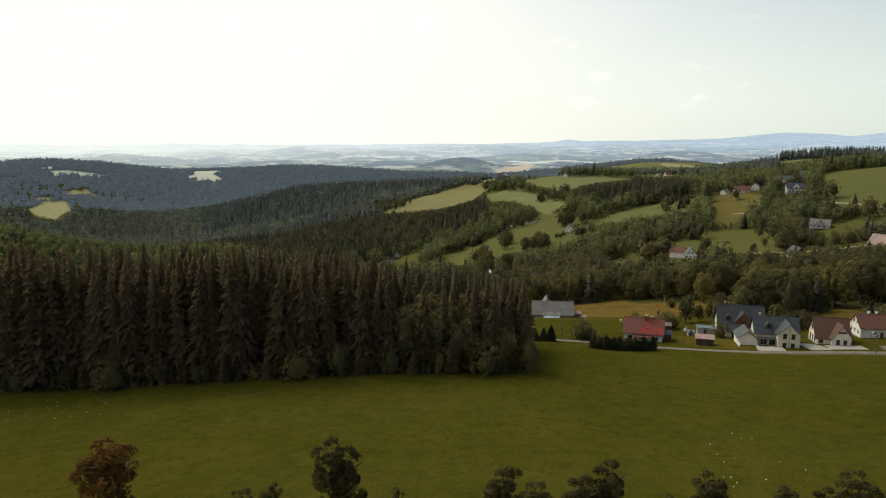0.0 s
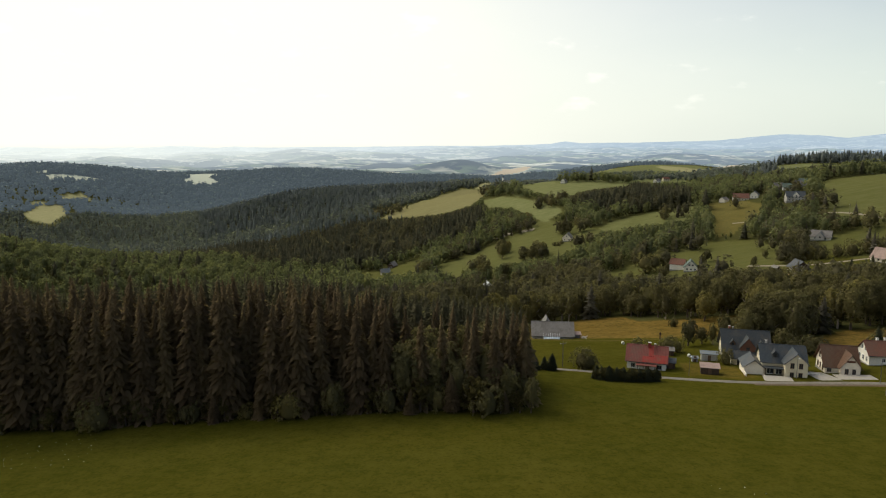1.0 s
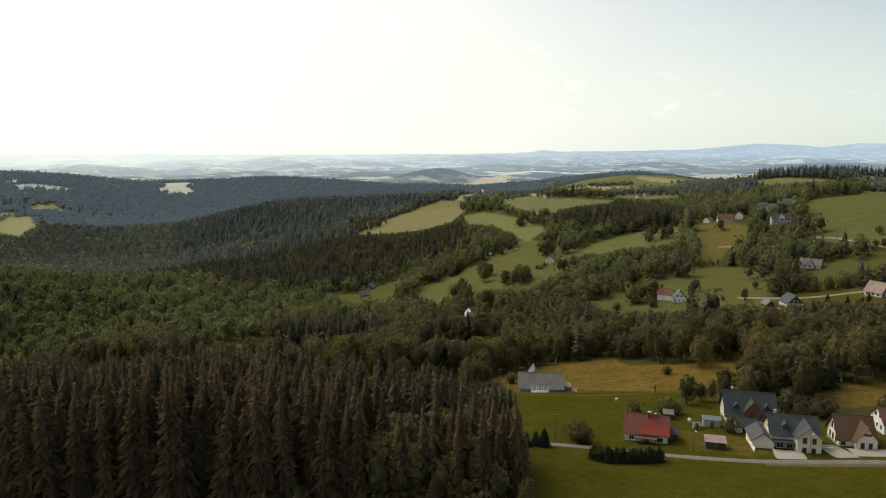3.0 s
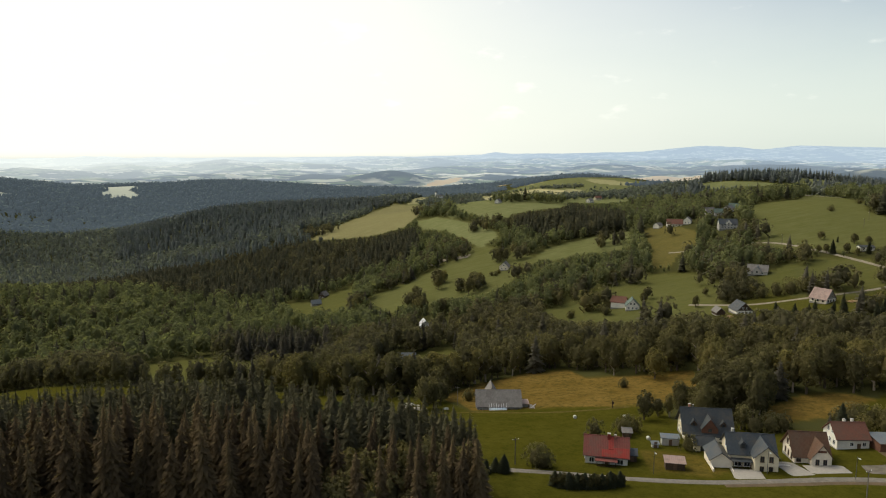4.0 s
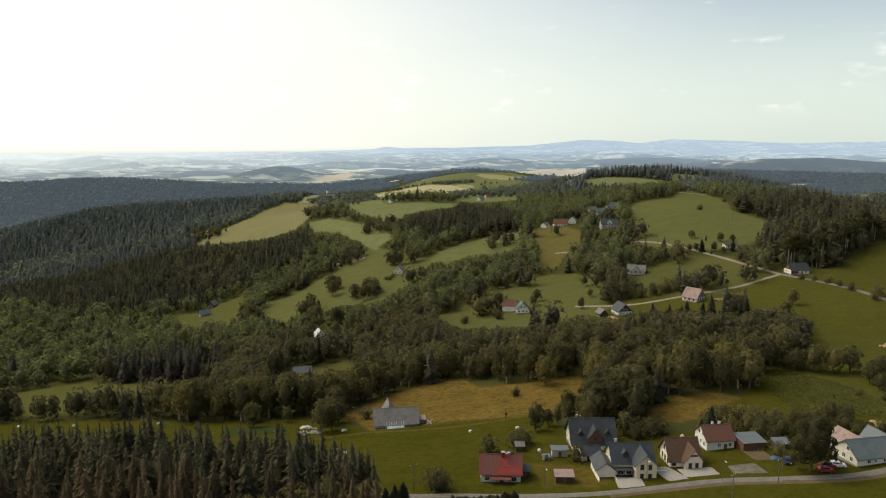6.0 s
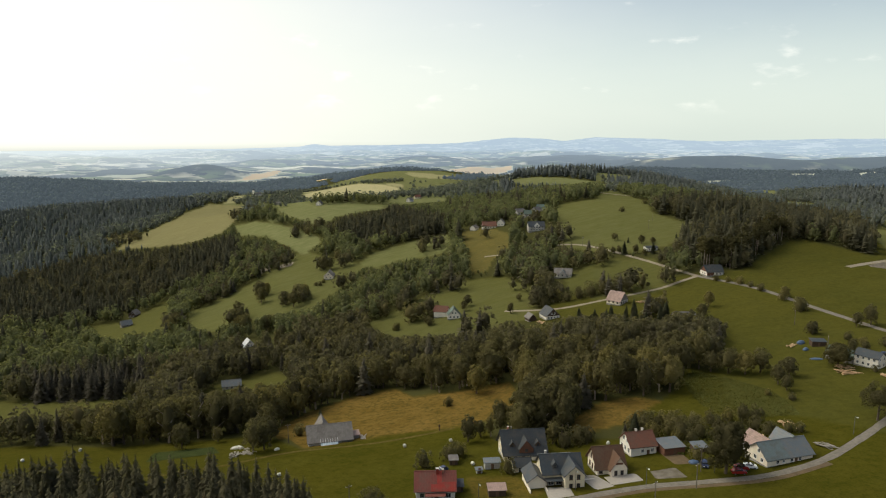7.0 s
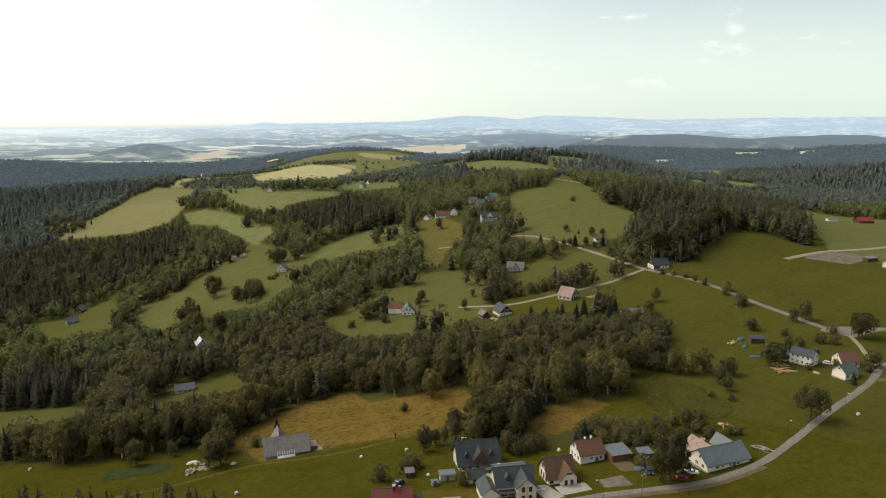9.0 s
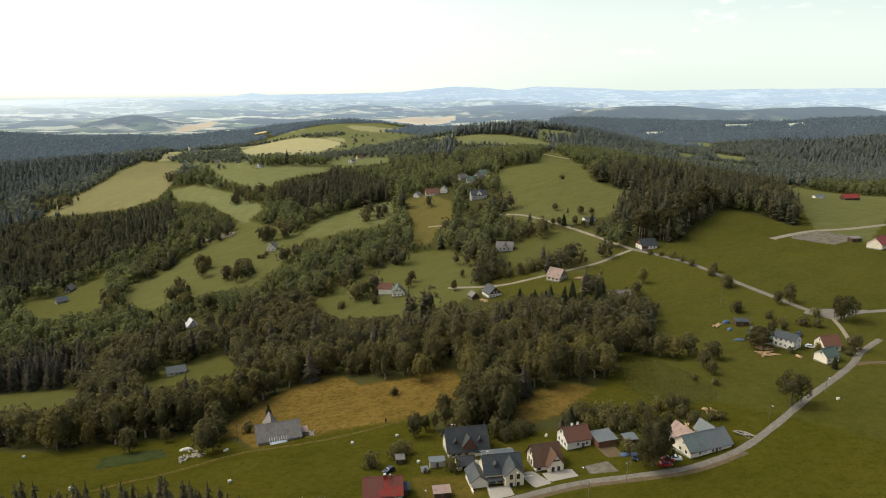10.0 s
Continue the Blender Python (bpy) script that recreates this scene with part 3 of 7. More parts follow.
# pale and ripe fields in the distance
DISTANT_FIELDS = [[(306, 4423), (456, 4958), (751, 5519), (592, 4848), (464, 4565)], [(-555, 5294), (-320, 5387), (-177, 4845), (-304, 4792), (-463, 4934)], [(1992, 5219), (2355, 5163), (2570, 5213), (2405, 4897), (2026, 4728), (1960, 4800)], [(120, 3900), (253, 4129), (306, 4423), (228, 4002)], [(467, 2741), (540, 2822), (535, 2524), (479, 2406), (446, 2496)]]
VILLAGE_LAND = [(110, 990), (420, 1000), (640, 1300), (800, 1700), (960, 2150), (900, 2480), (560, 2480), (300, 2180), (150, 2080), (80, 1700)]
CONIFERS = [
    [(-420, 150), (22, 153), (22, 180), (12, 206), (-20, 214), (-140, 228), (-420, 250)],
    [(150, 856), (203, 976), (268, 953), (288, 831), (252, 698), (215, 706), (178, 716)],
    [(413, 575), (330, 420), (340, 383), (427, 423), (452, 424), (442, 362), (527, 419), (598, 499), (560, 560), (470, 590)],
    [(-150, 740), (-444, 950), (-292, 1217), (-95, 1131), (48, 958), (58, 850), (30, 790), (-13, 800), (-56, 760)],
    [(448, 1053), (600, 1650), (980, 1600), (1000, 1150), (700, 960), (573, 957)],
    [(-78, 456), (-30, 446), (-30, 500), (-60, 545), (-120, 530)],
    [(1180, 900), (1450, 1290), (1640, 1420), (1960, 1640), (2260, 1500), (1500, 900), (1000, 640)],
    [(-500, 1450), (-700, 2000), (-100, 2100), (40, 1800), (-60, 1380), (-250, 1350)],
    [(-573, 1813), (-745, 2712), (-692, 2816), (-644, 3026), (-555, 3079), (-444, 3006), (-204, 1769), (-119, 1593), (-146, 1262), (-228, 1259), (-339, 1370)],
    [(660, 1450), (760, 1290), (850, 1150), (1000, 1180), (1000, 1500), (760, 1560)],
    [(-950, 3500), (-500, 3500), (-380, 3800), (-700, 3900), (-1050, 3800)],
]


def inside(px, py, poly):
    px, py = np.asarray(px, float), np.asarray(py, float)
    hit = np.zeros(px.shape, bool)
    for (x1, y1), (x2, y2) in zip(poly, poly[1:] + poly[:1]):
        if y1 != y2:
            hit ^= ((y1 > py) != (y2 > py)) & (px < (x2 - x1) * (py - y1) / (y2 - y1) + x1)
    return hit


def open_ground(px, py):
    """1 where the ground is open."""
    hit = np.zeros(np.shape(px), bool)
    for poly in MEADOWS.values():
        hit |= inside(px, py, poly)
    return hit


def clearing(px, py):
    """Small pastures among the woods of the side valley and round the far village."""
    az, r = np.degrees(np.arctan2(px, py - 30)), np.hypot(px, py - 30)
    wave = np.sin(px / 83 + 1.3 * np.sin(py / 120)) + np.sin(py / 61 + 1.2 * np.sin(px / 97))
    side = (az > 33) & (r > 1080) & (r < 2300) & (wave > 0.75)
    return side | (inside(px, py, VILLAGE_LAND) & (r > 1080) & (wave > -0.35))


def conifer_land(px, py):
    hit = np.zeros(np.shape(px), bool)
    for poly in CONIFERS:
        hit |= inside(px, py, poly)
    return hit


def mesh_arrays(name, verts, tris, mat, tone=None, smooth=False):
    """A mesh from arrays of corners and triangles."""
    me = bpy.data.meshes.new(name)
    me.vertices.add(len(verts))
    me.vertices.foreach_set("co", np.ascontiguousarray(verts, np.float32).ravel())
    me.loops.add(len(tris) * 3)
    me.loops.foreach_set("vertex_index", np.ascontiguousarray(tris, np.int32).ravel())
    me.polygons.add(len(tris))
    me.polygons.foreach_set("loop_start", np.arange(len(tris), dtype=np.int32) * 3)
    me.update(calc_edges=True)
    if tone is not None:
        at = me.attributes.new("tone", "FLOAT", "POINT")
        at.data.foreach_set("value", np.ascontiguousarray(tone, np.float32))
    if smooth:
        me.polygons.foreach_set("use_smooth", np.ones(len(tris), bool))
    me.materials.append(mat)
    return me


def ring_sheet(name, radii, angles, closed, mat, offset=0.0):
    """A round sheet of ground."""
    R, A = np.meshgrid(radii, angles, indexing="ij")
    X, Y = R * np.sin(A), 30 + R * np.cos(A)
    Z = height(X, Y) + ripple(X, Y) + offset
    nr, na = R.shape
    verts = np.stack([X, Y, Z], -1).reshape(-1, 3)
    i, j = np.meshgrid(np.arange(nr - 1), np.arange(na if closed else na - 1), indexing="ij")
    a, b = i * na + j, i * na + (j + 1) % na
    c, d = a + na, b + na
    tris = np.concatenate([np.stack([a, c, b], -1).reshape(-1, 3), np.stack([b, c, d], -1).reshape(-1, 3)])
    me = mesh_arrays(name, verts, tris, mat)
    me.polygons.foreach_set("use_smooth", np.ones(len(me.polygons), bool))
    return me, X.ravel(), Y.ravel()


def set_cover(me, r, g, b, a):
    at = me.color_attributes.new("cover", "FLOAT_COLOR", "POINT")
    at.data.foreach_set("color", np.stack([r, g, b, a], 1).astype(np.float32).ravel())


ANGLES = np.radians(np.concatenate([np.arange(-60, -38, 0.5), np.arange(-38, 60, 0.2), np.arange(60, 80, 0.5), np.arange(80, 300, 4.0)]))
RADII = np.concatenate([[0.02, 12, 24, 36], 45 * 1.0135 ** np.arange(0, 305)])
RADII = RADII[RADII < 2620]
ground_me, GX, GY = ring_sheet("ground", RADII, ANGLES, True, ground_material())
GR, GA = np.hypot(GX, GY - 30), np.arctan2(GX, GY - 30)


# strip on the camera's side of meadows, where trees are left out for the view
MARGIN = np.where(GR < 470, 4.5, 2.6) / np.maximum(95 - height(GX, GY), 30) * (GR > 260)


def share_inside(poly):
    """How much of the ground round each point lies inside an outline or on its lower margin, from 0 to 1."""
    total = np.zeros(len(GX))
    for da, dr in ((-0.0012, -0.004), (0.0004, -0.0015), (-0.0004, 0.0015), (0.0012, 0.004)):
        r, a = GR * (1 + dr), GA + da
        total += inside(r * np.sin(a), 30 + r * np.cos(a), poly) | inside(r * (1 + MARGIN) * np.sin(a), 30 + r * (1 + MARGIN) * np.cos(a), poly)
    return total / 4


SHARES = {key: share_inside(poly) for key, poly in MEADOWS.items()}
dry, stub, mown, opened = (np.zeros(len(GX)) for k in range(4))
for key, part_in in SHARES.items():
    opened = np.maximum(opened, part_in)
    if key in DRY:
        dry = np.maximum(dry, part_in * (0.4 if key in ("brown_slope", "garden_patch") else 0.9))
    if key in STUBBLE:
        # on the ridge fields the pale stubble tone also replaces missing haze
        stub = np.maximum(stub, part_in * (0.9 if key == "yellow_field" else 0.55 if key.startswith("ridge") else 0.38))
    if key in MOWN_HAZED_FIELDS:
        mown = np.maximum(mown, part_in * MOWN_HAZED_FIELDS[key])
village = np.maximum(share_inside(VILLAGE_LAND), clearing(GX, GY))
wooded = (1 - opened) * (1 - 0.9 * village)
mown = np.maximum(mown, village * (1 - opened))
farmed = (village > 0.5) & (GY > 1500) & (opened < 0.1) & (np.sin(GX / 67 + np.sin(GY / 210)) * np.sin(GY / 93 + np.sin(GX / 140)) > 0.35)
stub[farmed] = np.maximum(stub[farmed], 0.6)
set_cover(ground_me, dry, wooded, stub, mown)
ground = tagged(new("ground", ground_me), "rolling green summer meadows and dark forest floor", "ground", kind="structure")

# Far land: laid out over twenty kilometres, its skyline shaped to fit the camera's view; past four it is drawn in
# towards the view, all its angles kept.
# hills of their own: distance, bearing, radius, height
FAR_PEAKS = [(4950, 0.2, 200, 40), (4960, 2.2, 170, 46), (4600, 40, 300, 62), (4900, 53, 380, 90), (4750, 44, 300, 58), (5300, 47, 330, 72), (5200, 58, 360, 95), (4700, 36.5, 300, 45), (4500, 48, 260, 45), (6500, 33.6, 900, 95), (5600, -3, 500, 30), (7500, 20, 700, 40), (9000, -12, 900, 40), (11000, 28, 1200, 60), (12500, 5, 1200, 50)]
FALL = ([3800, 4400, 5000, 6000, 8000, 10000, 13000, 16000, 18500, 20500], [-.052, -.052, -.047, -.038, -.028, -.022, -.016, -.012, 0, -.004])
SKYLINE = ([-40, -22, -6, 4, 9, 10.2, 11.5, 18, 22, 26, 28.6, 30.5, 33, 37, 42, 46, 50, 58, 64], [-.018, -.016, -.012, -.0095, -.007, -.003, -.005, -.004, .000, .0062, .0055, .002, .0066, .005, .002, .003, .005, .006, .005])


def swells(x, y, w, seed):
    """Soft uneven waves about w metres long."""
    g = np.random.default_rng(seed)
    z = 0 * x
    for k in range(7):
        a, p, q = g.uniform(0, 6.28), g.uniform(0, 6.28), w * g.uniform(0.6, 1.6)
        z = z + np.sin((x * np.cos(a) + y * np.sin(a)) / q * 6.28 + p + 0.9 * np.sin((y * np.cos(a) - x * np.sin(a)) / q * 4.1 + p))
    return z / 7 ** 0.5


def far_land(x, y):
    r, az = np.hypot(x, y - 30), np.degrees(np.arctan2(x, y - 30))
    z = 90 + r * (np.interp(r, *FALL) + np.interp(r, [16000, 18500, 20500], [0, 1, 0.5]) * np.interp(az, *SKYLINE))
    for d, b, w, hh in FAR_PEAKS:
        z = z + hh * np.exp(-((x - d * np.sin(np.radians(b))) ** 2 + (y - 30 - d * np.cos(np.radians(b))) ** 2) / (2 * w * w))
    rough = np.interp(r, [4000, 5500, 9000, 14000, 17000, 20500], [0, 30, 34, 42, 16, 5])
    z = z + rough * (0.7 * swells(x, y, 2300, 3) + 0.55 * swells(x, y, 1000, 4) + 0.25 * swells(x, y, 450, 5))
    k = np.clip((r - 3900) / 600, 0, 1)
    k = k * k * (3 - 2 * k)
    return (height(x, y) + ripple(x, y)) * (1 - k) + z * k


FAR_R, FAR_A = np.concatenate([np.arange(2560, 4000, 20.0), 4000 * 1.0125 ** np.arange(0, 131)]), np.radians(np.arange(-46, 66, 0.2))
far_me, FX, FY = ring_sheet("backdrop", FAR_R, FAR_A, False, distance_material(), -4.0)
FRr, FA = np.hypot(FX, FY - 30), np.degrees(np.arctan2(FX, FY - 30))
FZ = far_land(FX, FY) - 4.0
drawn = np.where(FRr < 4000, 1.0, (4000 + 960 * (1 - np.exp(-np.maximum(FRr - 4000, 0) / 5000))) / FRr)
far_me.vertices.foreach_set("co", np.stack([FX * drawn, 30 + (FY - 30) * drawn, 90 + (FZ - 90) * drawn], 1).astype(np.float32).ravel())
far_me.update()
land = far_me.attributes.new("land", "FLOAT_VECTOR", "POINT")
land.data.foreach_set("vector", np.stack([FX, FY, 0 * FX], 1).astype(np.float32).ravel())
# painted haze, held in the vertex colours as a share of emission
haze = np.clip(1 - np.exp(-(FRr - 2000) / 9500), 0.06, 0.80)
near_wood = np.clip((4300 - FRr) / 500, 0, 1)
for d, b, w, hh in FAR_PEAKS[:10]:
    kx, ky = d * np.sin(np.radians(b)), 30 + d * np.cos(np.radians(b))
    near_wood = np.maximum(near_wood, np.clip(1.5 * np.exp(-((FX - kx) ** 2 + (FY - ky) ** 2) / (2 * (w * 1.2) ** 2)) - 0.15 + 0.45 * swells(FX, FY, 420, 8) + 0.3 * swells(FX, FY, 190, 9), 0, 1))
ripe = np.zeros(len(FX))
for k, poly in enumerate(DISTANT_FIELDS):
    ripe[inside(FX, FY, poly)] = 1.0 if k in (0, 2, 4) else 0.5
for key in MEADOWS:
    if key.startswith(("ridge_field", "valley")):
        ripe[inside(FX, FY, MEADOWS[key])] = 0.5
# the painted haze is made brighter on the sun's side
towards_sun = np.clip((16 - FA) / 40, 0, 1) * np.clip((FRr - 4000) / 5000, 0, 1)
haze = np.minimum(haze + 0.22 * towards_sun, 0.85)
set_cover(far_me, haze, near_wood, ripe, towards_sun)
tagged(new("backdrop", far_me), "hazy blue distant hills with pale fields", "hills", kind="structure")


# ---- trees ----
def link_mesh(name, me, parent, label=""):
    ob = new(name, me)
    ob.parent = parent
    return tagged(ob, label)


def ball_points(rng, n):
    v = rng.normal(size=(n, 3))
    return v / np.linalg.norm(v, axis=1)[:, None]


def leaf_cards(rng, centres, normals, size):
    """One small bent leaf clump at each centre: two triangles with a fold."""
    n = len(centres)
    t = np.cross(normals, ball_points(rng, n))
    t /= np.linalg.norm(t, axis=1)[:, None] + 1e-6
    u = np.cross(normals, t)
    s = size * rng.uniform(0.6, 1.35, n)[:, None]
    fold = normals * s * rng.uniform(-0.35, 0.35, n)[:, None]
    q = np.stack([centres + t * s, centres + u * s * 0.8 + fold, centres - t * s * rng.uniform(0.7, 1.2, n)[:, None], centres - u * s * 0.8 + fold], 1)
    base = np.arange(n)[:, None] * 4
    tris = np.concatenate([base + [0, 1, 2], base + [0, 2, 3]])
    return q.reshape(-1, 3), tris


def icos(level):
    bm = bmesh.new()
    bmesh.ops.create_icosphere(bm, subdivisions=level, radius=1.0)
    v = np.array([x.co[:] for x in bm.verts])
    f = np.array([[x.index for x in p.verts] for p in bm.faces])
    bm.free()
    return v, f


ICO1, ICO2 = icos(1), icos(2)


def joined(pieces):
    vs, fs, k = [], [], 0
    for v, f in pieces:
        vs.append(v), fs.append(f + k)
        k += len(v)
    return np.concatenate(vs), np.concatenate(fs)


def bumps(d, seed, freq):
    """Clumpy unevenness of a crown in the directions d."""
    return np.array([noise.noise(Vector((v[0] * freq + seed, v[1] * freq - seed, v[2] * freq))) for v in d])


def broad_crown(rng, lobes, cards, size, wide=0.33, low=0.04, core=1, lean=0.16, solid=0.64, inner=0.66):
    """Crown of a broadleaved tree one metre tall: an uneven egg-shaped body with billowing lobes, clothed in leaf clumps."""
    cv, cf = ICO2 if core == 2 else ICO1
    half = (1.0 - low) / 2
    seed = rng.uniform(0, 90)
    r = np.array([wide, wide * rng.uniform(0.85, 1.15), half])
    c = np.array([0, 0, low + half])
    q = 1 + 0.34 * bumps(cv, seed, 1.9)
    egg = 1.0 - lean * cv[:, 2]
    pieces = [(cv * r * np.stack([q * egg, q * egg, 0.9 + 0.1 * q], 1) * solid + c, cf)]
    k = np.arange(lobes)
    lz = 0.97 - 1.80 * (k + 0.5) / lobes
    la = k * 2.39996 + rng.uniform(-0.5, 0.5, lobes)
    lr = np.sqrt(1 - np.minimum(lz * lz, 0.55 + 0.45 * (lz > 0)))
    ld = np.stack([np.cos(la) * lr, np.sin(la) * lr, lz], 1)
    reach = rng.uniform(inner, 0.94, (lobes, 1)) * (1.0 - lean * ld[:, 2:3])
    centres = c + ld * r * reach
    rad = wide * rng.uniform(0.24, 0.46, lobes) * min(1.5, (16 / lobes) ** 0.4)
    pick = rng.choice(lobes, cards, p=rad ** 2 / (rad ** 2).sum())
    d = ball_points(rng, cards) + ld[pick] * 0.7
    d[:, 2] += 0.18
    d /= np.linalg.norm(d, axis=1)[:, None]
    spots = centres[pick] + d * rad[pick][:, None] * [1, 1, 1.15] * rng.uniform(0.72, 1.22, (cards, 1))
    norms = d + rng.normal(size=d.shape) * 0.26
    norms /= np.linalg.norm(norms, axis=1)[:, None]
    pieces.append(leaf_cards(rng, spots, norms, size))
    return joined(pieces)


def tube(p, q, r1, r2, sides=6):
    p, q = np.array(p, float), np.array(q, float)
    d = (q - p) / np.linalg.norm(q - p)
    t = np.cross(d, [0.3, 0.9, 0.1])
    t /= np.linalg.norm(t)
    u = np.cross(d, t)
    a = np.arange(sides) / sides * 2 * math.pi
    ring = np.cos(a)[:, None] * t + np.sin(a)[:, None] * u
    v = np.concatenate([p + ring * r1, q + ring * r2])
    i = np.arange(sides)
    j = (i + 1) % sides
    return v, np.concatenate([np.stack([i, j, i + sides], 1), np.stack([j, j + sides, i + sides], 1)])


def broad_trunk(rng, low):
    pieces = [tube((0, 0, -0.06), (0.01, 0.005, low + 0.12), 0.030, 0.021), tube((0.01, 0.005, low + 0.12), (0, 0.02, 0.75), 0.021, 0.006)]
    for k in range(5):
        a = k * 2.1 + rng.uniform(-0.4, 0.4)
        z0 = low + 0.05 + 0.09 * k
        pieces.append(tube((0.008, 0.004, z0), (math.cos(a) * 0.2, math.sin(a) * 0.2, z0 + 0.2), 0.013, 0.004, 5))
    return joined(pieces)


def spruce_crown(rng, whorls, blades, low=0.05, wide=0.115, core=8):
    """Crown of a spruce one metre tall: drooping boughs in whorls round a narrow core."""
    pieces = []
    a = np.arange(core) / core * 2 * math.pi
    rr = wide * 0.55 * rng.uniform(0.8, 1.15, core)
    ring = np.stack([np.cos(a) * rr, np.sin(a) * rr, np.full(core, low + 0.02)], 1)
    ringm = np.stack([np.cos(a) * rr * 0.7, np.sin(a) * rr * 0.7, np.full(core, 0.5)], 1)
    v = np.concatenate([ring, ringm, [[0, 0, 0.97], [0, 0, low + 0.06]]])
    i = np.arange(core)
    j = (i + 1) % core
    top, bot = np.full(core, 2 * core), np.full(core, 2 * core + 1)
    pieces.append((v, np.concatenate([np.stack([i, j, i + core], 1), np.stack([j, j + core, i + core], 1), np.stack([i + core, j + core, top], 1), np.stack([j, i, bot], 1)])))
    for w in range(whorls):
        f = (w + 0.5) / whorls
        z = low + (0.975 - low) * f ** 0.92
        reach = (wide * (1.02 - f) ** 0.72 * 1.1 + 0.008) * rng.uniform(0.82, 1.18)
        nb = max(4, int(blades * (1.05 - 0.6 * f)))
        for k in range(nb):
            b = 2 * math.pi * (k + rng.uniform(0, 0.9)) / nb + w * 1.3
            L = reach * rng.uniform(0.6, 1.25)
            d = np.array([math.cos(b), math.sin(b), 0])
            t = np.array([-math.sin(b), math.cos(b), 0]) * (L * (0.34 if blades < 12 else 0.21 if blades < 20 else 0.13) + 0.004)
            z0 = z + rng.uniform(-0.7, 0.7) / whorls
            root = d * L * 0.12 + [0, 0, z0 + 0.014]
            mid = d * L * 0.62 + [0, 0, z0 + 0.002]
            tip = d * L + [0, 0, z0 - L * rng.uniform(0.05, 0.5)]
            q = np.array([root, mid + t - [0, 0, L * rng.uniform(0, 0.25)], tip, mid - t - [0, 0, L * rng.uniform(0, 0.25)]])
            pieces.append((q, np.array([[0, 1, 2], [0, 2, 3]])))
    pieces.append(tube((0, 0, 0.93), (0, 0, 1.02), 0.006, 0.001, 4))
    return joined(pieces)


RNG = np.random.default_rng(7)
T_DENSE = [broad_crown(RNG, 34 + 5 * i, 2600, 0.021, 0.27 + 0.03 * i, low=0.03, core=2, lean=0.20, solid=0.70) for i in range(3)]
T_AIRY = [broad_crown(RNG, 48, 5200, 0.0125, 0.20 + 0.03 * i, low=0.0, core=2, lean=0.10, solid=0.30, inner=0.2) for i in range(3)]
T_BROAD = [broad_crown(RNG, 28 + 3 * i, 950, 0.026, 0.25 + 0.03 * (i % 3), low=0.05, core=2) for i in range(6)]
T_SPREAD = [broad_crown(RNG, 30, 1900, 0.024, 0.45, low=0.32, core=2, lean=0.05, solid=0.6)]
T_TALL = [broad_crown(RNG, 18 + 2 * i, 640, 0.022, 0.15 + 0.025 * i, core=2) for i in range(3)]
T_BUSH = [broad_crown(RNG, 16 + i, 420, 0.055, 0.55 + 0.06 * i, low=-0.25, core=2) for i in range(3)]
T_SPRUCE = [spruce_crown(RNG, 46, 24, 0.04 + 0.05 * (i % 2), 0.118 + 0.014 * (i % 3)) for i in range(5)]
S_SPRUCE = [spruce_crown(RNG, 26, 14, 0.05, 0.118 + 0.014 * i) for i in range(4)]
W_BROAD = [broad_crown(RNG, 14 + i % 4, 250, 0.036, (0.20, 0.25, 0.17, 0.29, 0.22, 0.15)[i], low=0.0) for i in range(6)]
M_BROAD = [broad_crown(RNG, 10 + i % 4, 96, 0.054, (0.22, 0.28, 0.19, 0.32, 0.25, 0.17)[i], low=-0.03) for i in range(6)]
M_SPRUCE = [spruce_crown(RNG, 8, 7, 0.04, 0.150 + 0.02 * i, 5) for i in range(3)]
F_BROAD = [broad_crown(RNG, 6, 16, 0.115, 0.30 + 0.04 * (i % 2), low=-0.15) for i in range(4)]
F_SPRUCE = [spruce_crown(RNG, 4, 5, 0.0, 0.20 + 0.02 * i, 4) for i in range(3)]
G_BROAD = [broad_crown(RNG, 4, 5, 0.17, 0.40, low=-0.2) for i in range(3)]
G_SPRUCE = [spruce_crown(RNG, 2, 4, 0.0, 0.25, 4) for i in range(2)]


def make_tree(name, crown, trunk, crown_mat, trunk_mat):
    """A tree one metre tall, out of which copies of every height are made."""
    top = new(name)
    link_mesh("trunk", mesh_arrays("trunk", *trunk, trunk_mat), top)
    link_mesh("crown", mesh_arrays("crown", *crown, crown_mat, smooth=True), top)
    return top


def spruce_trunk():
    return tube((0, 0, -0.05), (0, 0, 0.9), 0.013, 0.003, 7)


T_PINE = [broad_crown(RNG, 9, 380, 0.028, 0.12 + 0.02 * i, low=0.46) for i in range(2)]
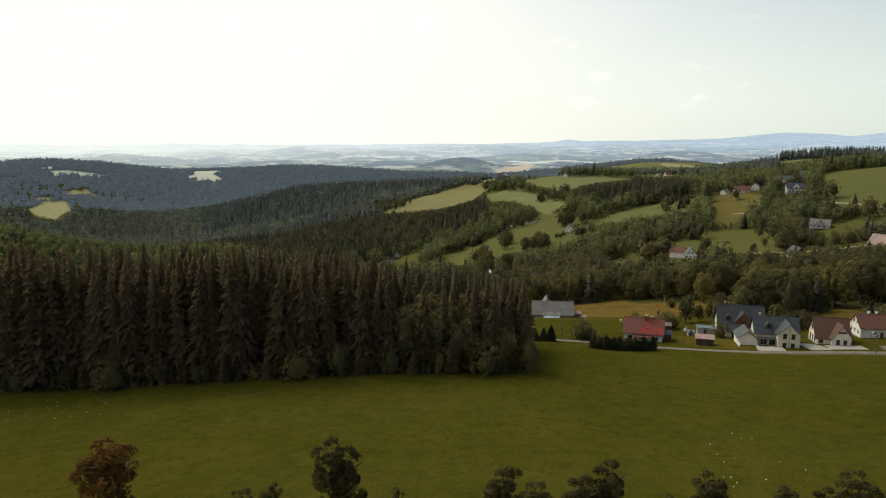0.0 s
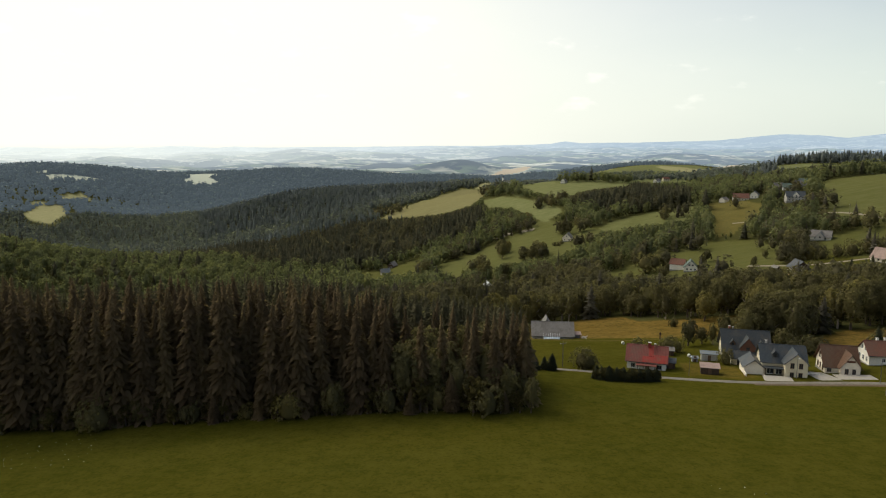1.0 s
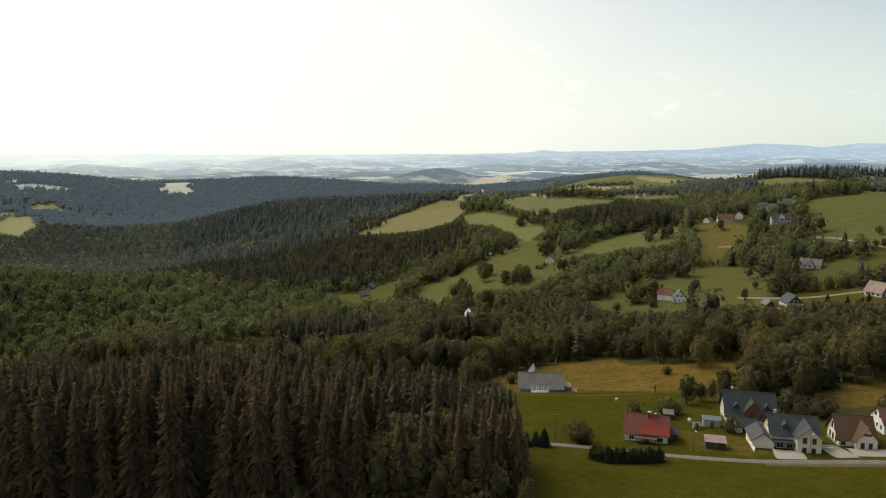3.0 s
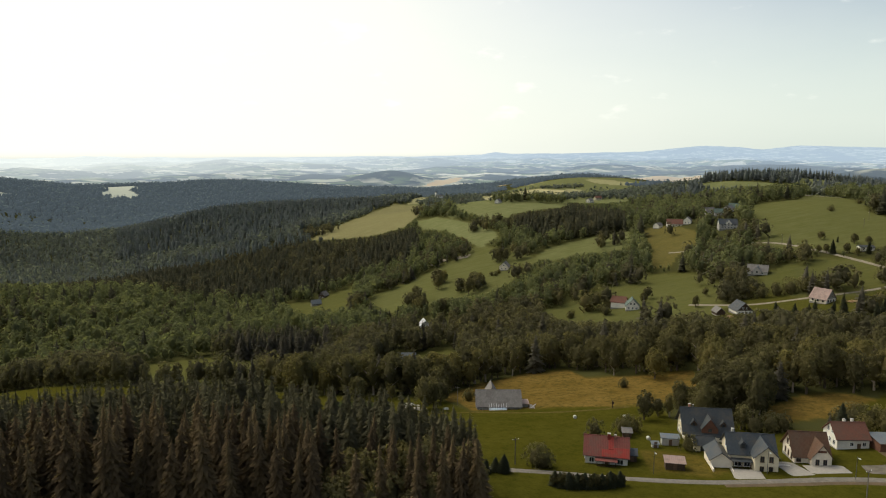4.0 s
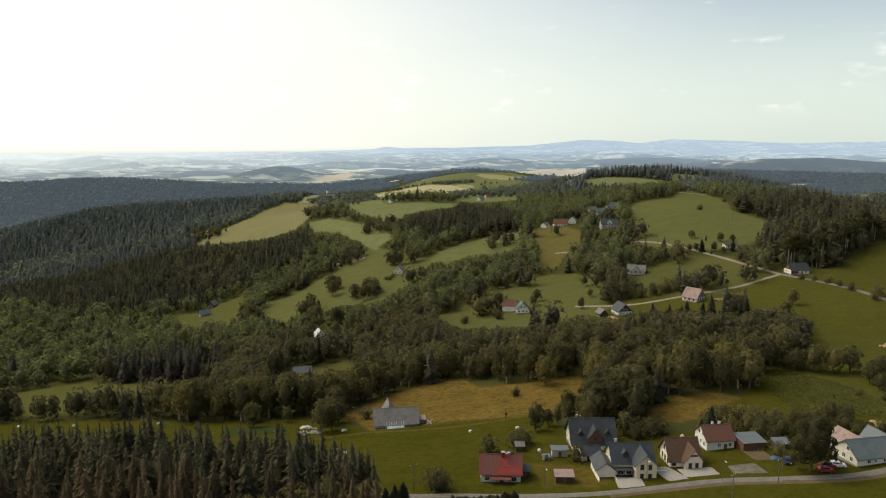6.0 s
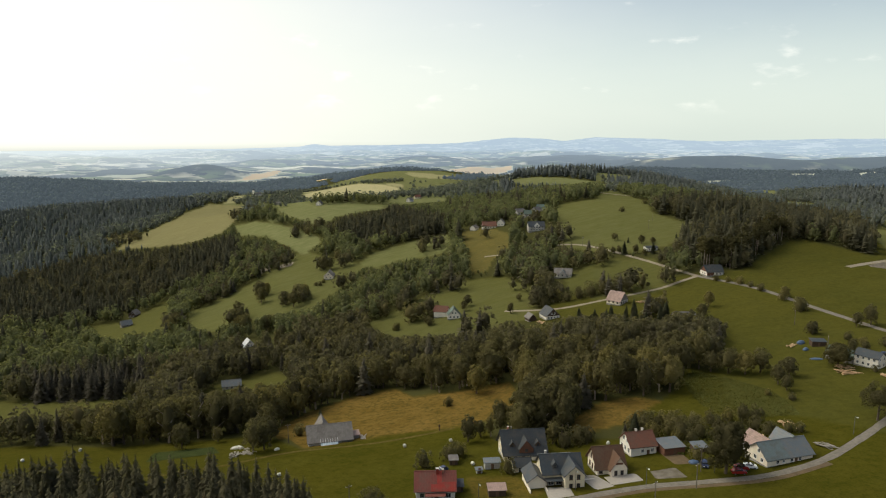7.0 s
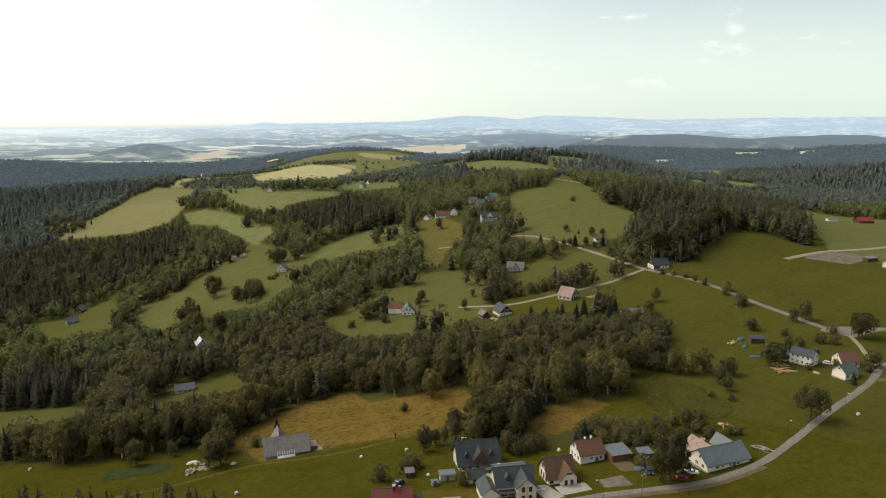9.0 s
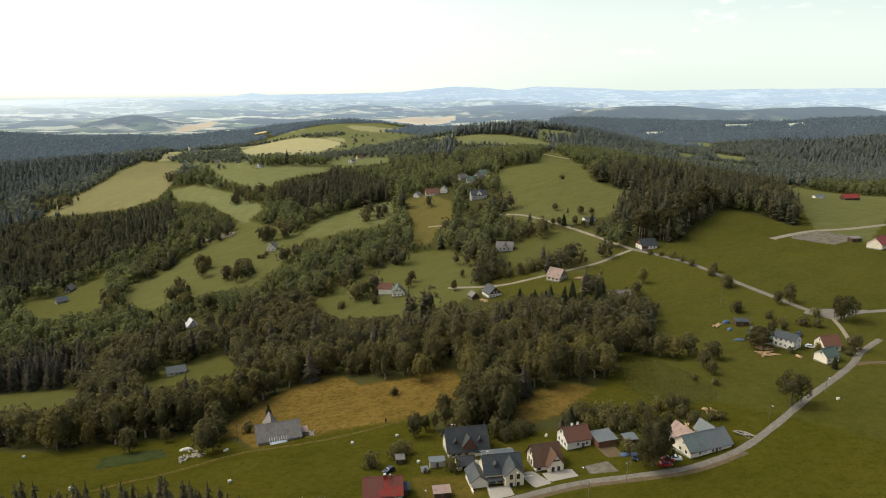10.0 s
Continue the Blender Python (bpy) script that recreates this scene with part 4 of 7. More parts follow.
PROTO = {
    "pine": [make_tree("pine_tree", c, tube((0, 0, -0.05), (0, 0, 0.8), 0.014, 0.006, 7), LEAF_DARK, BARK_PALE) for c in T_PINE],
    "tree": [make_tree("broadleaved_tree", c, broad_trunk(RNG, 0.16), LEAF, BARK) for c in T_BROAD],
    "tall": [make_tree("slender_tree", c, broad_trunk(RNG, 0.12), LEAF, BARK_PALE) for c in T_TALL],
    "bush": [make_tree("bush", c, broad_trunk(RNG, 0.02), LEAF, BARK) for c in T_BUSH],
    "spruce": [make_tree("spruce_tree", c, spruce_trunk(), NEEDLE, BARK) for c in T_SPRUCE],
    "fir": [make_tree("spruce_tree", c, spruce_trunk(), FIR, BARK) for c in T_SPRUCE[:3]],
    "spreading": [make_tree("broadleaved_tree", c, broad_trunk(RNG, 0.3), LEAF_DARK, BARK) for c in T_SPREAD],
    "dark": [make_tree("broadleaved_tree", c, broad_trunk(RNG, 0.14), LEAF_DARK, BARK) for c in T_DENSE],
    "young": [make_tree("broadleaved_tree", c, broad_trunk(RNG, 0.14), LEAF_WARM, BARK) for c in T_AIRY[:2]],
    "copper": [make_tree("copper_tree", T_AIRY[2], broad_trunk(RNG, 0.16), LEAF_RED, BARK)],
}
LABELS = {
    "tree": ("full green broadleaved tree in summer leaf", "tree", "broadleaved trees"),
    "tall": ("slender light green tree with pale trunk", "tree", "slender trees"),
    "bush": ("dense rounded green bush growing in grass", "bush", "bushes"),
    "spruce": ("tall dark green spruce with drooping boughs", "tree", "spruces"),
    "fir": ("dark green spruce standing between meadows", "tree", "single spruces"),
    "spreading": ("dark tree with a broad flat crown by the road", "tree", "spreading trees"),
    "pine": ("tall pine with bare trunk at the wood's edge", "tree", "pines"),
    "dark": ("big old dark green broadleaved tree", "tree", "old trees"),
    "young": ("tall dark leafy tree with a loose crown", "tree", "meadow trees"),
    "copper": ("rusty brown broadleaved tree at the meadow", "tree", "copper trees"),
}


def plant(kind, x, y, h, wide=1.0, label=""):
    """Sets one tree of height h on the ground."""
    pool = PROTO[kind]
    k = int(abs(x * 7.3 + y * 3.1)) % len(pool)
    m = pose(x, y, ground_z(x, y) - 0.05, RNG.uniform(-3, 3), RNG.uniform(-3, 3), RNG.uniform(0, 360))
    src = pool[k]
    ob = copy_thing(src, m)
    ob.scale = (h * wide, h * wide, h)
    lab, cat, grp = LABELS[kind]
    return tagged(ob, label or lab, cat, grp)


def woods(name, label, templates, mat, spots, heights, tones, widths):
    """Many trees of a wood that nobody could count, in one mesh."""
    vs, fs, ts, k = [], [], [], 0
    pick = RNG.integers(0, len(templates), len(spots))
    for t, (tv, tf) in enumerate(templates):
        idx = np.nonzero(pick == t)[0]
        if not len(idx):
            continue
        a = RNG.uniform(0, 6.28, len(idx))
        c, s = np.cos(a)[:, None], np.sin(a)[:, None]
        hh, ww = heights[idx][:, None], (heights * widths)[idx][:, None]
        X = (tv[None, :, 0] * c - tv[None, :, 1] * s) * ww + spots[idx, 0:1]
        Y = (tv[None, :, 0] * s + tv[None, :, 1] * c) * ww + spots[idx, 1:2]
        Z = tv[None, :, 2] * hh + spots[idx, 2:3]
        vs.append(np.stack([X, Y, Z], -1).reshape(-1, 3))
        fs.append((tf[None] + (np.arange(len(idx)) * len(tv))[:, None, None] + k).reshape(-1, 3))
        ts.append(np.repeat(tones[idx], len(tv)))
        k += len(idx) * len(tv)
    me = mesh_arrays(name, np.concatenate(vs), np.concatenate(fs), mat, np.concatenate(ts), True)
    return tagged(new(name, me), label, "woods", kind="stuff")


# gardens kept free round the buildings, and ground before them towards the camera: x, y, radius
BUILT = [(158, 444, 15), (196, 390, 20), (241, 377, 15), (253, 460, 14), (322, 387, 14), (333, 466, 11), (309, 607, 18), (296, 673, 22), (119, 646, 16), (36, 519, 13), (-51, 739, 14), (-56, 700, 14), (18, 426, 13), (45, 275, 16), (259, 230, 16), (262, 208, 14), (350, 692, 24), (680, 489, 16), (440, 300, 12), (98, 222, 13), (131, 206, 11), (145, 198, 7), (161, 180, 12)]


def away_from_buildings(x, y):
    keep = np.ones(np.shape(x), bool)
    for bx0, by0, rr in BUILT:
        d = np.hypot(bx0, by0 - 30)
        # also cleared towards the camera, so that trees don't hide the houses
        for back in (0.0, 0.5, 1.0, 1.5):
            cx0, cy0 = bx0 * (1 - back * rr / d), 30 + (by0 - 30) * (1 - back * rr / d)
            keep &= np.hypot(x - cx0, y - cy0) > rr * (1.0 - 0.18 * back)
    return keep


def scatter(r0, r1, step, az0=-37.0, az1=62.0, clear=(4,)):
    """Uneven spots between two distances, within the wooded land."""
    n = int(2 * r1 / step) + 2
    gx, gy = np.meshgrid(np.arange(n) * step - r1, np.arange(n) * step - r1, indexing="ij")
    gx = gx.ravel() + RNG.uniform(-0.48, 0.48, n * n) * step
    gy = gy.ravel() + RNG.uniform(-0.48, 0.48, n * n) * step + 30
    r, a = np.hypot(gx, gy - 30), np.degrees(np.arctan2(gx, gy - 30))
    keep = (r >= r0) & (r < r1) & (a > az0) & (a < az1)
    gx, gy = gx[keep], gy[keep]
    keep = ~open_ground(gx, gy) & away_from_buildings(gx, gy)
    gx, gy = gx[keep], gy[keep]
    # trees that would cover a meadow in the camera's view are left out
    r = np.hypot(gx, gy - 30)
    drop = 95 - height(gx, gy)
    for k in clear:
        far = 1 + k / np.maximum(drop, 30)
        hit = open_ground(gx * far, 30 + (gy - 30) * far)
        gx, gy, drop = gx[~hit], gy[~hit], drop[~hit]
    return gx, gy


def sightline_height(x, y, most=22.0):
    """Greatest height of a tree: fitted to the camera's view, so that meadows and houses behind stay visible."""
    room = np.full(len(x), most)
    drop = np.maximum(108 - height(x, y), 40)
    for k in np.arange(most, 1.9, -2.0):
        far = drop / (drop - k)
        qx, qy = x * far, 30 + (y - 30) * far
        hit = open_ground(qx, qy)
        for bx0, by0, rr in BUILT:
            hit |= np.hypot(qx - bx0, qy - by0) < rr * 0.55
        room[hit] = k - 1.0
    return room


def place_z(x, y):
    return height(x, y) + ripple(x, y)


# the spruce stand at the meadow's edge, tree by tree in front
sx, sy = scatter(90, 330, 3.7, az0=-52.0, clear=())
pick = inside(sx, sy, CONIFERS[0])
sx, sy = sx[pick], sy[pick]
front = (sx > -118) & (sy < 176)
order = np.argsort(sy[front])[:280]
fx, fy = sx[front][order], sy[front][order]


def stand_height(x, y):
    """Tree height in the stand: its crowns drop away towards the rear and towards its open end."""
    top = 36.5 - (0.30 - 0.11 * np.clip((x + 90) / 40, 0, 1)) * np.maximum(0, y - 166) - 0.13 * np.maximum(0, x + 40)
    return np.maximum(top - place_z(x, y), 7.0) * RNG.uniform(0.80, 1.0, np.shape(x))


for x, y in zip(fx, fy):
    if x > -12 and RNG.uniform() < 0.6:
        plant("tree" if RNG.uniform() < 0.6 else "tall", x, y, RNG.uniform(11, 18), RNG.uniform(0.8, 1.1))
    else:
        plant("spruce", x, y, float(stand_height(x, y)), RNG.uniform(0.70, 1.0))
rest = np.ones(len(sx), bool)
rest[np.nonzero(front)[0][order]] = False
rx, ry = sx[rest], sy[rest]
woods("spruce_stand", "dense stand of tall dark spruces", S_SPRUCE, NEEDLE_WOOD, np.stack([rx, ry, place_z(rx, ry)], 1), stand_height(rx, ry), RNG.uniform(0, 1, len(rx)), RNG.uniform(0.95, 1.35, len(rx)))
# saplings and bushes along the stand's edge
for k in range(74):
    x = -112 + k * 1.8 + RNG.uniform(-0.9, 0.9)
    kind = ("young", "tree", "bush", "young", "spruce", "young")[k % 6]
    plant(kind, x, 152.2 + RNG.uniform(-1.2, 2.0), RNG.uniform(3.2, 7.4) * (1.3 if x > -6 else 1.0), 1.6 if kind == "spruce" else RNG.uniform(0.9, 1.3) if kind == "young" else RNG.uniform(0.6, 0.9))
for x, y, hh in [(-24, 152, 8), (1, 160, 16), (6, 157, 13), (11, 159, 15), (15, 156, 11), (17, 162, 13), (8, 168, 17), (18, 170, 12), (20, 178, 10), (16, 186, 12), (19, 158, 8)]:
    plant("tall" if hh > 12 else "tree", x, y, hh, 1.0)

# mixed woods round the village and up the slopes
sx, sy = scatter(120, 470, 6.7)
out = ~inside(sx, sy, CONIFERS[0])
sx, sy = sx[out], sy[out]
con = conifer_land(sx, sy) | (RNG.uniform(size=len(sx)) < 0.08)
bx, by = sx[~con], sy[~con]
order = np.argsort(np.hypot(bx - 60, by - 200))
room = sightline_height(bx, by)
for i in order[:230]:
    hh = min(RNG.uniform(11, 20), room[i])
    plant("bush" if hh < 6 else "tree" if i % 5 else "tall", bx[i], by[i], hh, RNG.uniform(0.75, 1.1))
keep = order[230:]
bx, by = bx[keep], by[keep]
woods("broadleaved_wood", "mixed green broadleaved wood on the slope", W_BROAD, LEAF_WOOD, np.stack([bx, by, place_z(bx, by)], 1), np.minimum(RNG.uniform(10, 20, len(bx)), sightline_height(bx, by)), RNG.uniform(0, 1, len(bx)), RNG.uniform(0.85, 1.2, len(bx)))
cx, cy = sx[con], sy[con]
woods("conifer_group", "dark conifers among broadleaved trees", S_SPRUCE, SLOPE_NEEDLE, np.stack([cx, cy, place_z(cx, cy)], 1), np.minimum(RNG.uniform(12, 20, len(cx)), sightline_height(cx, cy)), RNG.uniform(0, 1, len(cx)), RNG.uniform(1.1, 1.6, len(cx)))

sx, sy = scatter(470, 1050, 9.2, clear=(2,))
land_c = conifer_land(sx, sy)
con = ~land_c & (RNG.uniform(size=len(sx)) < 0.10)
broad = ~land_c & ~con
qx, qy = scatter(470, 1050, 7.6, clear=(2,))
keep = conifer_land(qx, qy)
bx, by, cx, cy = sx[broad], sy[broad], np.concatenate([sx[con], qx[keep]]), np.concatenate([sy[con], qy[keep]])
woods("hillside_wood", "broadleaved woods between hill meadows", M_BROAD, SLOPE_LEAF, np.stack([bx, by, place_z(bx, by)], 1), np.minimum(RNG.uniform(9, 18, len(bx)), sightline_height(bx, by)), RNG.uniform(0, 1, len(bx)), RNG.uniform(0.95, 1.3, len(bx)))
tall = inside(cx, cy, CONIFERS[2])
px, py = cx[tall], cy[tall]
leafed = RNG.uniform(size=len(px)) < 0.3
woods("hill_wood_spruces", "tall dark spruce wood above the fields", M_SPRUCE, HILL_NEEDLE, np.stack([px, py, place_z(px, py)], 1)[~leafed], RNG.uniform(15, 23, (~leafed).sum()), RNG.uniform(0, 1, (~leafed).sum()), RNG.uniform(1.2, 1.7, (~leafed).sum()))
woods("hill_wood_trees", "tall broadleaved trees within the spruce wood", M_BROAD, LEAF_WOOD, np.stack([px, py, place_z(px, py)], 1)[leafed], RNG.uniform(13, 19, leafed.sum()), RNG.uniform(0, 0.7, leafed.sum()), RNG.uniform(0.9, 1.2, leafed.sum()))
cx, cy = cx[~tall], cy[~tall]
leafed = RNG.uniform(size=len(cx)) < 0.22 + 0.25 * np.sin(cx / 47 + np.sin(cy / 60)) * np.sin(cy / 53)
px, py = cx[leafed], cy[leafed]
woods("hillside_mixed_trees", "dark broadleaved trees within the spruce woods", M_BROAD, LEAF_WOOD, np.stack([px, py, place_z(px, py)], 1), np.minimum(RNG.uniform(11, 18, len(px)), sightline_height(px, py, 26.0)), RNG.uniform(0, 0.6, len(px)), RNG.uniform(0.9, 1.3, len(px)))
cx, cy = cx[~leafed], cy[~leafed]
woods("hillside_spruces", "dark spruce woods on the hillside", M_SPRUCE, HILL_NEEDLE, np.stack([cx, cy, place_z(cx, cy)], 1), np.minimum(RNG.uniform(12, 20, len(cx)) + 3.5 * np.sin(cx / 29 + np.sin(cy / 41)), sightline_height(cx, cy, 26.0)), RNG.uniform(0, 1, len(cx)), RNG.uniform(1.1, 1.9, len(cx)))
sx, sy = scatter(1050, 2250, 12.5, clear=(2,))
thin = inside(sx, sy, VILLAGE_LAND)
keep = ~clearing(sx, sy) | (RNG.uniform(size=len(sx)) < 0.04)
sx, sy, thin = sx[keep], sy[keep], thin[keep]
con = np.where(conifer_land(sx, sy), RNG.uniform(size=len(sx)) < 0.9, RNG.uniform(size=len(sx)) < 0.25) & ~thin
bx, by, cx, cy = sx[~con], sy[~con], sx[con], sy[con]
woods("far_wood", "far broadleaved woods on the ridges", F_BROAD, FAR_LEAF, np.stack([bx, by, place_z(bx, by)], 1), np.minimum(RNG.uniform(11, 18, len(bx)) * np.where(thin[~con], 0.75, 1.0), np.maximum(sightline_height(bx, by), 6)), RNG.uniform(0, 1, len(bx)), RNG.uniform(1.0, 1.45, len(bx)))
woods("far_spruces", "far dark spruce woods on the ridges", F_SPRUCE, FAR_NEEDLE, np.stack([cx, cy, place_z(cx, cy)], 1), np.minimum(RNG.uniform(14, 22, len(cx)), np.maximum(sightline_height(cx, cy), 8)), RNG.uniform(0, 1, len(cx)), RNG.uniform(1.2, 1.7, len(cx)))

# woods on the distant hills
sx, sy = scatter(2250, 3950, 19.0, clear=())
keep = np.ones(len(sx), bool)
for poly in DISTANT_FIELDS:
    keep &= ~inside(sx, sy, poly)
az = np.degrees(np.arctan2(sx, sy - 30))
village = inside(sx, sy, VILLAGE_LAND)
keep &= (np.sin(sx / 170 + 1.4 * np.sin(sy / 260)) + np.sin(sy / 140 + 1.1 * np.sin(sx / 310)) > np.where(village | (az > 8) & (az < 34), np.where(np.hypot(sx, sy) < 3000, -0.5, 0.4), -1.9))
sx, sy = sx[keep], sy[keep]
con = np.where(conifer_land(sx, sy), RNG.uniform(size=len(sx)) < 0.9, RNG.uniform(size=len(sx)) < 0.35)
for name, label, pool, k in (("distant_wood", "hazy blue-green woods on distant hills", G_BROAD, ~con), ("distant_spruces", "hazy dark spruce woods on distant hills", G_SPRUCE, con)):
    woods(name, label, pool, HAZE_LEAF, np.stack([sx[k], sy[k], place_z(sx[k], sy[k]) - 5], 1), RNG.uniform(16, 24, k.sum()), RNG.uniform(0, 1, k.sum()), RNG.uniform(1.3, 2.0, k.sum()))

# small groves and hedges between the meadows: x, y, half width, trees
GROVES = [(211, 414, 8, 5), (257, 396, 16, 14), (230, 468, 20, 22), (249, 546, 9, 6), (264, 509, 24, 26), (326, 428, 12, 10), (291, 391, 5, 3), (245, 346, 6, 4), (144, 458, 10, 5), (159, 399, 9, 6), (216, 645, 13, 9), (-15, 647, 9, 7), (35, 595, 8, 6), (59, 665, 8, 5), (82, 602, 12, 10), (78, 768, 29, 40), (19, 716, 22, 30), (135, 684, 20, 10), (218, 270, 5, 3)]
LATE_GROVES = [(85, 1102, 26, 26), (-88, 1169, 34, 34), (138, 862, 20, 24), (238, 764, 44, 40), (313, 787, 23, 36), (279, 473, 13, 8), (134, 503, 18, 16), (122, 604, 10, 6), (176, 509, 15, 10), (300, 560, 14, 12), (318, 640, 16, 16), (330, 700, 16, 14), (270, 640, 10, 8)]
gx, gy = [], []
for x, y, rr, n in GROVES + LATE_GROVES:
    a, q = RNG.uniform(0, 6.28, n), np.sqrt(RNG.uniform(0, 1, n)) * rr
    gx.append(x + np.cos(a) * q), gy.append(y + np.sin(a) * q * 1.2)
gx, gy = np.concatenate(gx), np.concatenate(gy)
keep = away_from_buildings(gx, gy)
gx, gy = gx[keep], gy[keep]
con = RNG.uniform(size=len(gx)) < 0.15
bx, by, cx, cy = gx[~con], gy[~con], gx[con], gy[con]
woods("hedgerow_trees", "broadleaved trees in hedges between meadows", M_BROAD, LEAF_WOOD, np.stack([bx, by, place_z(bx, by)], 1), RNG.uniform(8, 16, len(bx)), RNG.uniform(0, 1, len(bx)), RNG.uniform(1.0, 1.4, len(bx)))
woods("hedgerow_conifers", "single conifers in hedges between meadows", M_SPRUCE, SLOPE_NEEDLE, np.stack([cx, cy, place_z(cx, cy)], 1), RNG.uniform(10, 17, len(cx)), RNG.uniform(0, 1, len(cx)), RNG.uniform(1.2, 1.6, len(cx)))

# single trees, hedges and bushes, one by one: x, y, height
GARDEN_TREES = [(115, 299, 14), (106, 255, 8), (-7, 293, 11), (17, 274, 13), (21, 275, 12), (6, 298, 7), (88, 244, 11), (94, 247, 7), (174, 206, 8), (266, 239, 8), (214, 229, 9), (211, 222, 7)]
MEADOW_TREES = [(275, 337, 10), (302, 266, 8), (309, 264, 11), (304, 232, 11), (170, 447, 8), (188, 414, 8), (204, 434, 6), (57, 634, 16), (36, 581, 14), (36, 616, 14), (78, 588, 15), (74, 604, 13), (119, 681, 10), (141, 692, 9), (143, 512, 7)]
BUSHES = [(313, 321, 5.5), (304, 301, 7), (278, 270, 6), (301, 243, 5), (315, 376, 4), (318, 369, 4), (320, 361, 5), (320, 352, 4), (318, 342, 5), (99, 292, 4), (66, 228, 6), (76, 230, 6), (80, 232, 5), (122, 224, 5), (142, 212, 6), (148, 211, 6), (150, 208, 7), (155, 205, 6), (142, 191, 4), (163, 205, 6), (174, 200, 5), (36, 290, 5), (395, 593, 5), (439, 617, 5), (137, 458, 6), (143, 439, 6), (124, 451, 5)]
FRONT_TREES = [(-13.3, 80, 12.6, 1.3), (19.3, 77.2, 10.6, 1.32), (15.6, 74.5, 10.1, 1.21), (7.4, 76.3, 10.2, 1.3), (11, 73.6, 9.1, 1.39), (31.3, 75.4, 9.7, 1.27), (39.5, 73.6, 8.8, 1.28), (44.1, 74.5, 8.2, 1.23), (48.3, 75.4, 10, 1.29), (51.5, 73.6, 9.2, 1.24), (-20.2, 76.3, 7.8, 0.98), (-23.9, 75.4, 7.4, 1.1), (-5.5, 75.4, 7.6, 0.88), (25.7, 73.6, 7.5, 1.15)]
HEDGE = [(27.2, 196.4, 4), (29.7, 197.7, 4), (31.7, 196.7, 5), (42.4, 187.3, 4), (43.5, 186.1, 4), (45.3, 185.2, 4.4), (47.3, 185.1, 4), (49.4, 185.0, 4.2), (51.4, 184.9, 3.8), (53.5, 184.8, 4), (55.8, 185.5, 4.3), (58.2, 186.2, 4)]
# broad old trees and the shrubbery of the gardens: x, y, height, breadth
BROAD_TREES = [(277, 269, 7, 1.35), (209, 250, 12, 1.2), (213, 245, 11, 1.3), (219, 243, 12, 1.2), (205, 256, 10, 1.3), (224, 233, 9, 1.3), (111.6, 226, 9, 1.1), (106, 256, 10, 1.1), (319, 325, 7, 1.5), (305, 302, 8, 1.4), (276, 206, 8, 1.3), (248, 354, 9, 1.3), (252, 351, 8, 1.3), (240, 322, 8, 1.2), (258, 322, 9, 1.3), (-15, 632, 15, 1.0), (-12, 641, 14, 1.0), (-17, 622, 14, 1.1), (-13, 651, 13, 1.1), (37, 557, 16, 1.0), (33, 562, 14, 1.1), (51, 539, 14, 1.1), (56, 546, 12, 1.2), (60, 658, 15, 1.1), (65, 655, 13, 1.1), (83, 603, 15, 1.0), (88, 598, 14, 1.1), (91, 611, 12, 1.2), (121, 679, 16, 1.1), (126, 675, 14, 1.1), (176, 456, 9, 1.1), (-7, 302, 9, 1.3), (20, 286, 12, 1.3), (25, 290, 10, 1.3)]
SHRUBS = [(140, 221, 6), (144, 220, 7), (148, 218, 6.5), (151, 216, 7), (154, 214, 6), (157, 211, 6), (160, 213, 5), (147, 206, 4), (150, 203, 4.5), (166, 212, 5), (172, 210, 5), (179, 205, 6), (176, 195, 4), (184, 191, 3.5), (181, 193, 4), (174, 195, 4), (168, 200, 4), (114, 222, 6), (119, 222, 6), (122.4, 221, 5.5), (87.5, 210.7, 5), (254, 219, 3), (289, 233, 5), (265, 214.5, 4), (282, 254, 4), (275, 240, 4), (280, 245, 4), (286, 238, 5), (270, 204, 4), (105, 633, 4), (108, 630, 4), (112, 636, 4), (144, 449, 5), (150, 455, 6), (140, 462, 6), (127, 456, 3), (205, 214, 3), (202, 222, 2.5), (228, 252, 2.5), (233, 246, 2), (209, 409, 7), (213, 415, 8), (220, 412, 8), (225, 407, 7), (233, 406, 8), (241, 405, 9), (249, 404, 9), (255, 400, 8)]
for x, y, hh, wide in [(142, 179, 18, 1.05), (110, 243, 17, 1.15), (116, 241, 18, 1.2), (122, 241, 14, 1.2), (248.5, 231.4, 11, 1.45)]:
    plant("dark", x, y, hh, wide)
for x, y, hh, wide in BROAD_TREES:
    plant("tree", x, y, hh, wide)
for x, y, hh in SHRUBS:
    plant("bush", x, y, hh, 0.85)
plant("spreading", 211.7, 185.4, 12, 1.1)
plant("spreading", 304.6, 231, 12, 1.1)
# pines with bare trunks along the lower edge of the big wood
for k in range(52):
    u = k / 51
    x, y = (330 + 16 * min(u * 3, 1) + 84 * max(0, u - 0.33) / 0.67, 402 - 12 * min(u * 3, 1) + 42 * max(0, u - 0.33) / 0.67)
    plant("pine", x + RNG.uniform(-2, 2), y + RNG.uniform(0, 9), RNG.uniform(16, 23), 1.2)
plant("copper", 8, 377, 4.5, 1.4)
for k in range(12):
    plant("dark", 42.5 + k * 1.5, 187.0 - 1.9 * math.sin(k / 11 * 3.1) + RNG.uniform(-0.4, 0.4), RNG.uniform(3.0, 4.2), RNG.uniform(1.0, 1.3), "dense clipped dark hedge shrub by the road")
for x, y, hh in GARDEN_TREES + MEADOW_TREES:
    plant("tree", x, y, hh, 1.0)
for x, y, hh in BUSHES + [(41.8, 202.3, 6), (42.9, 200.8, 5)]:
    plant("bush", x, y, hh, 0.85)
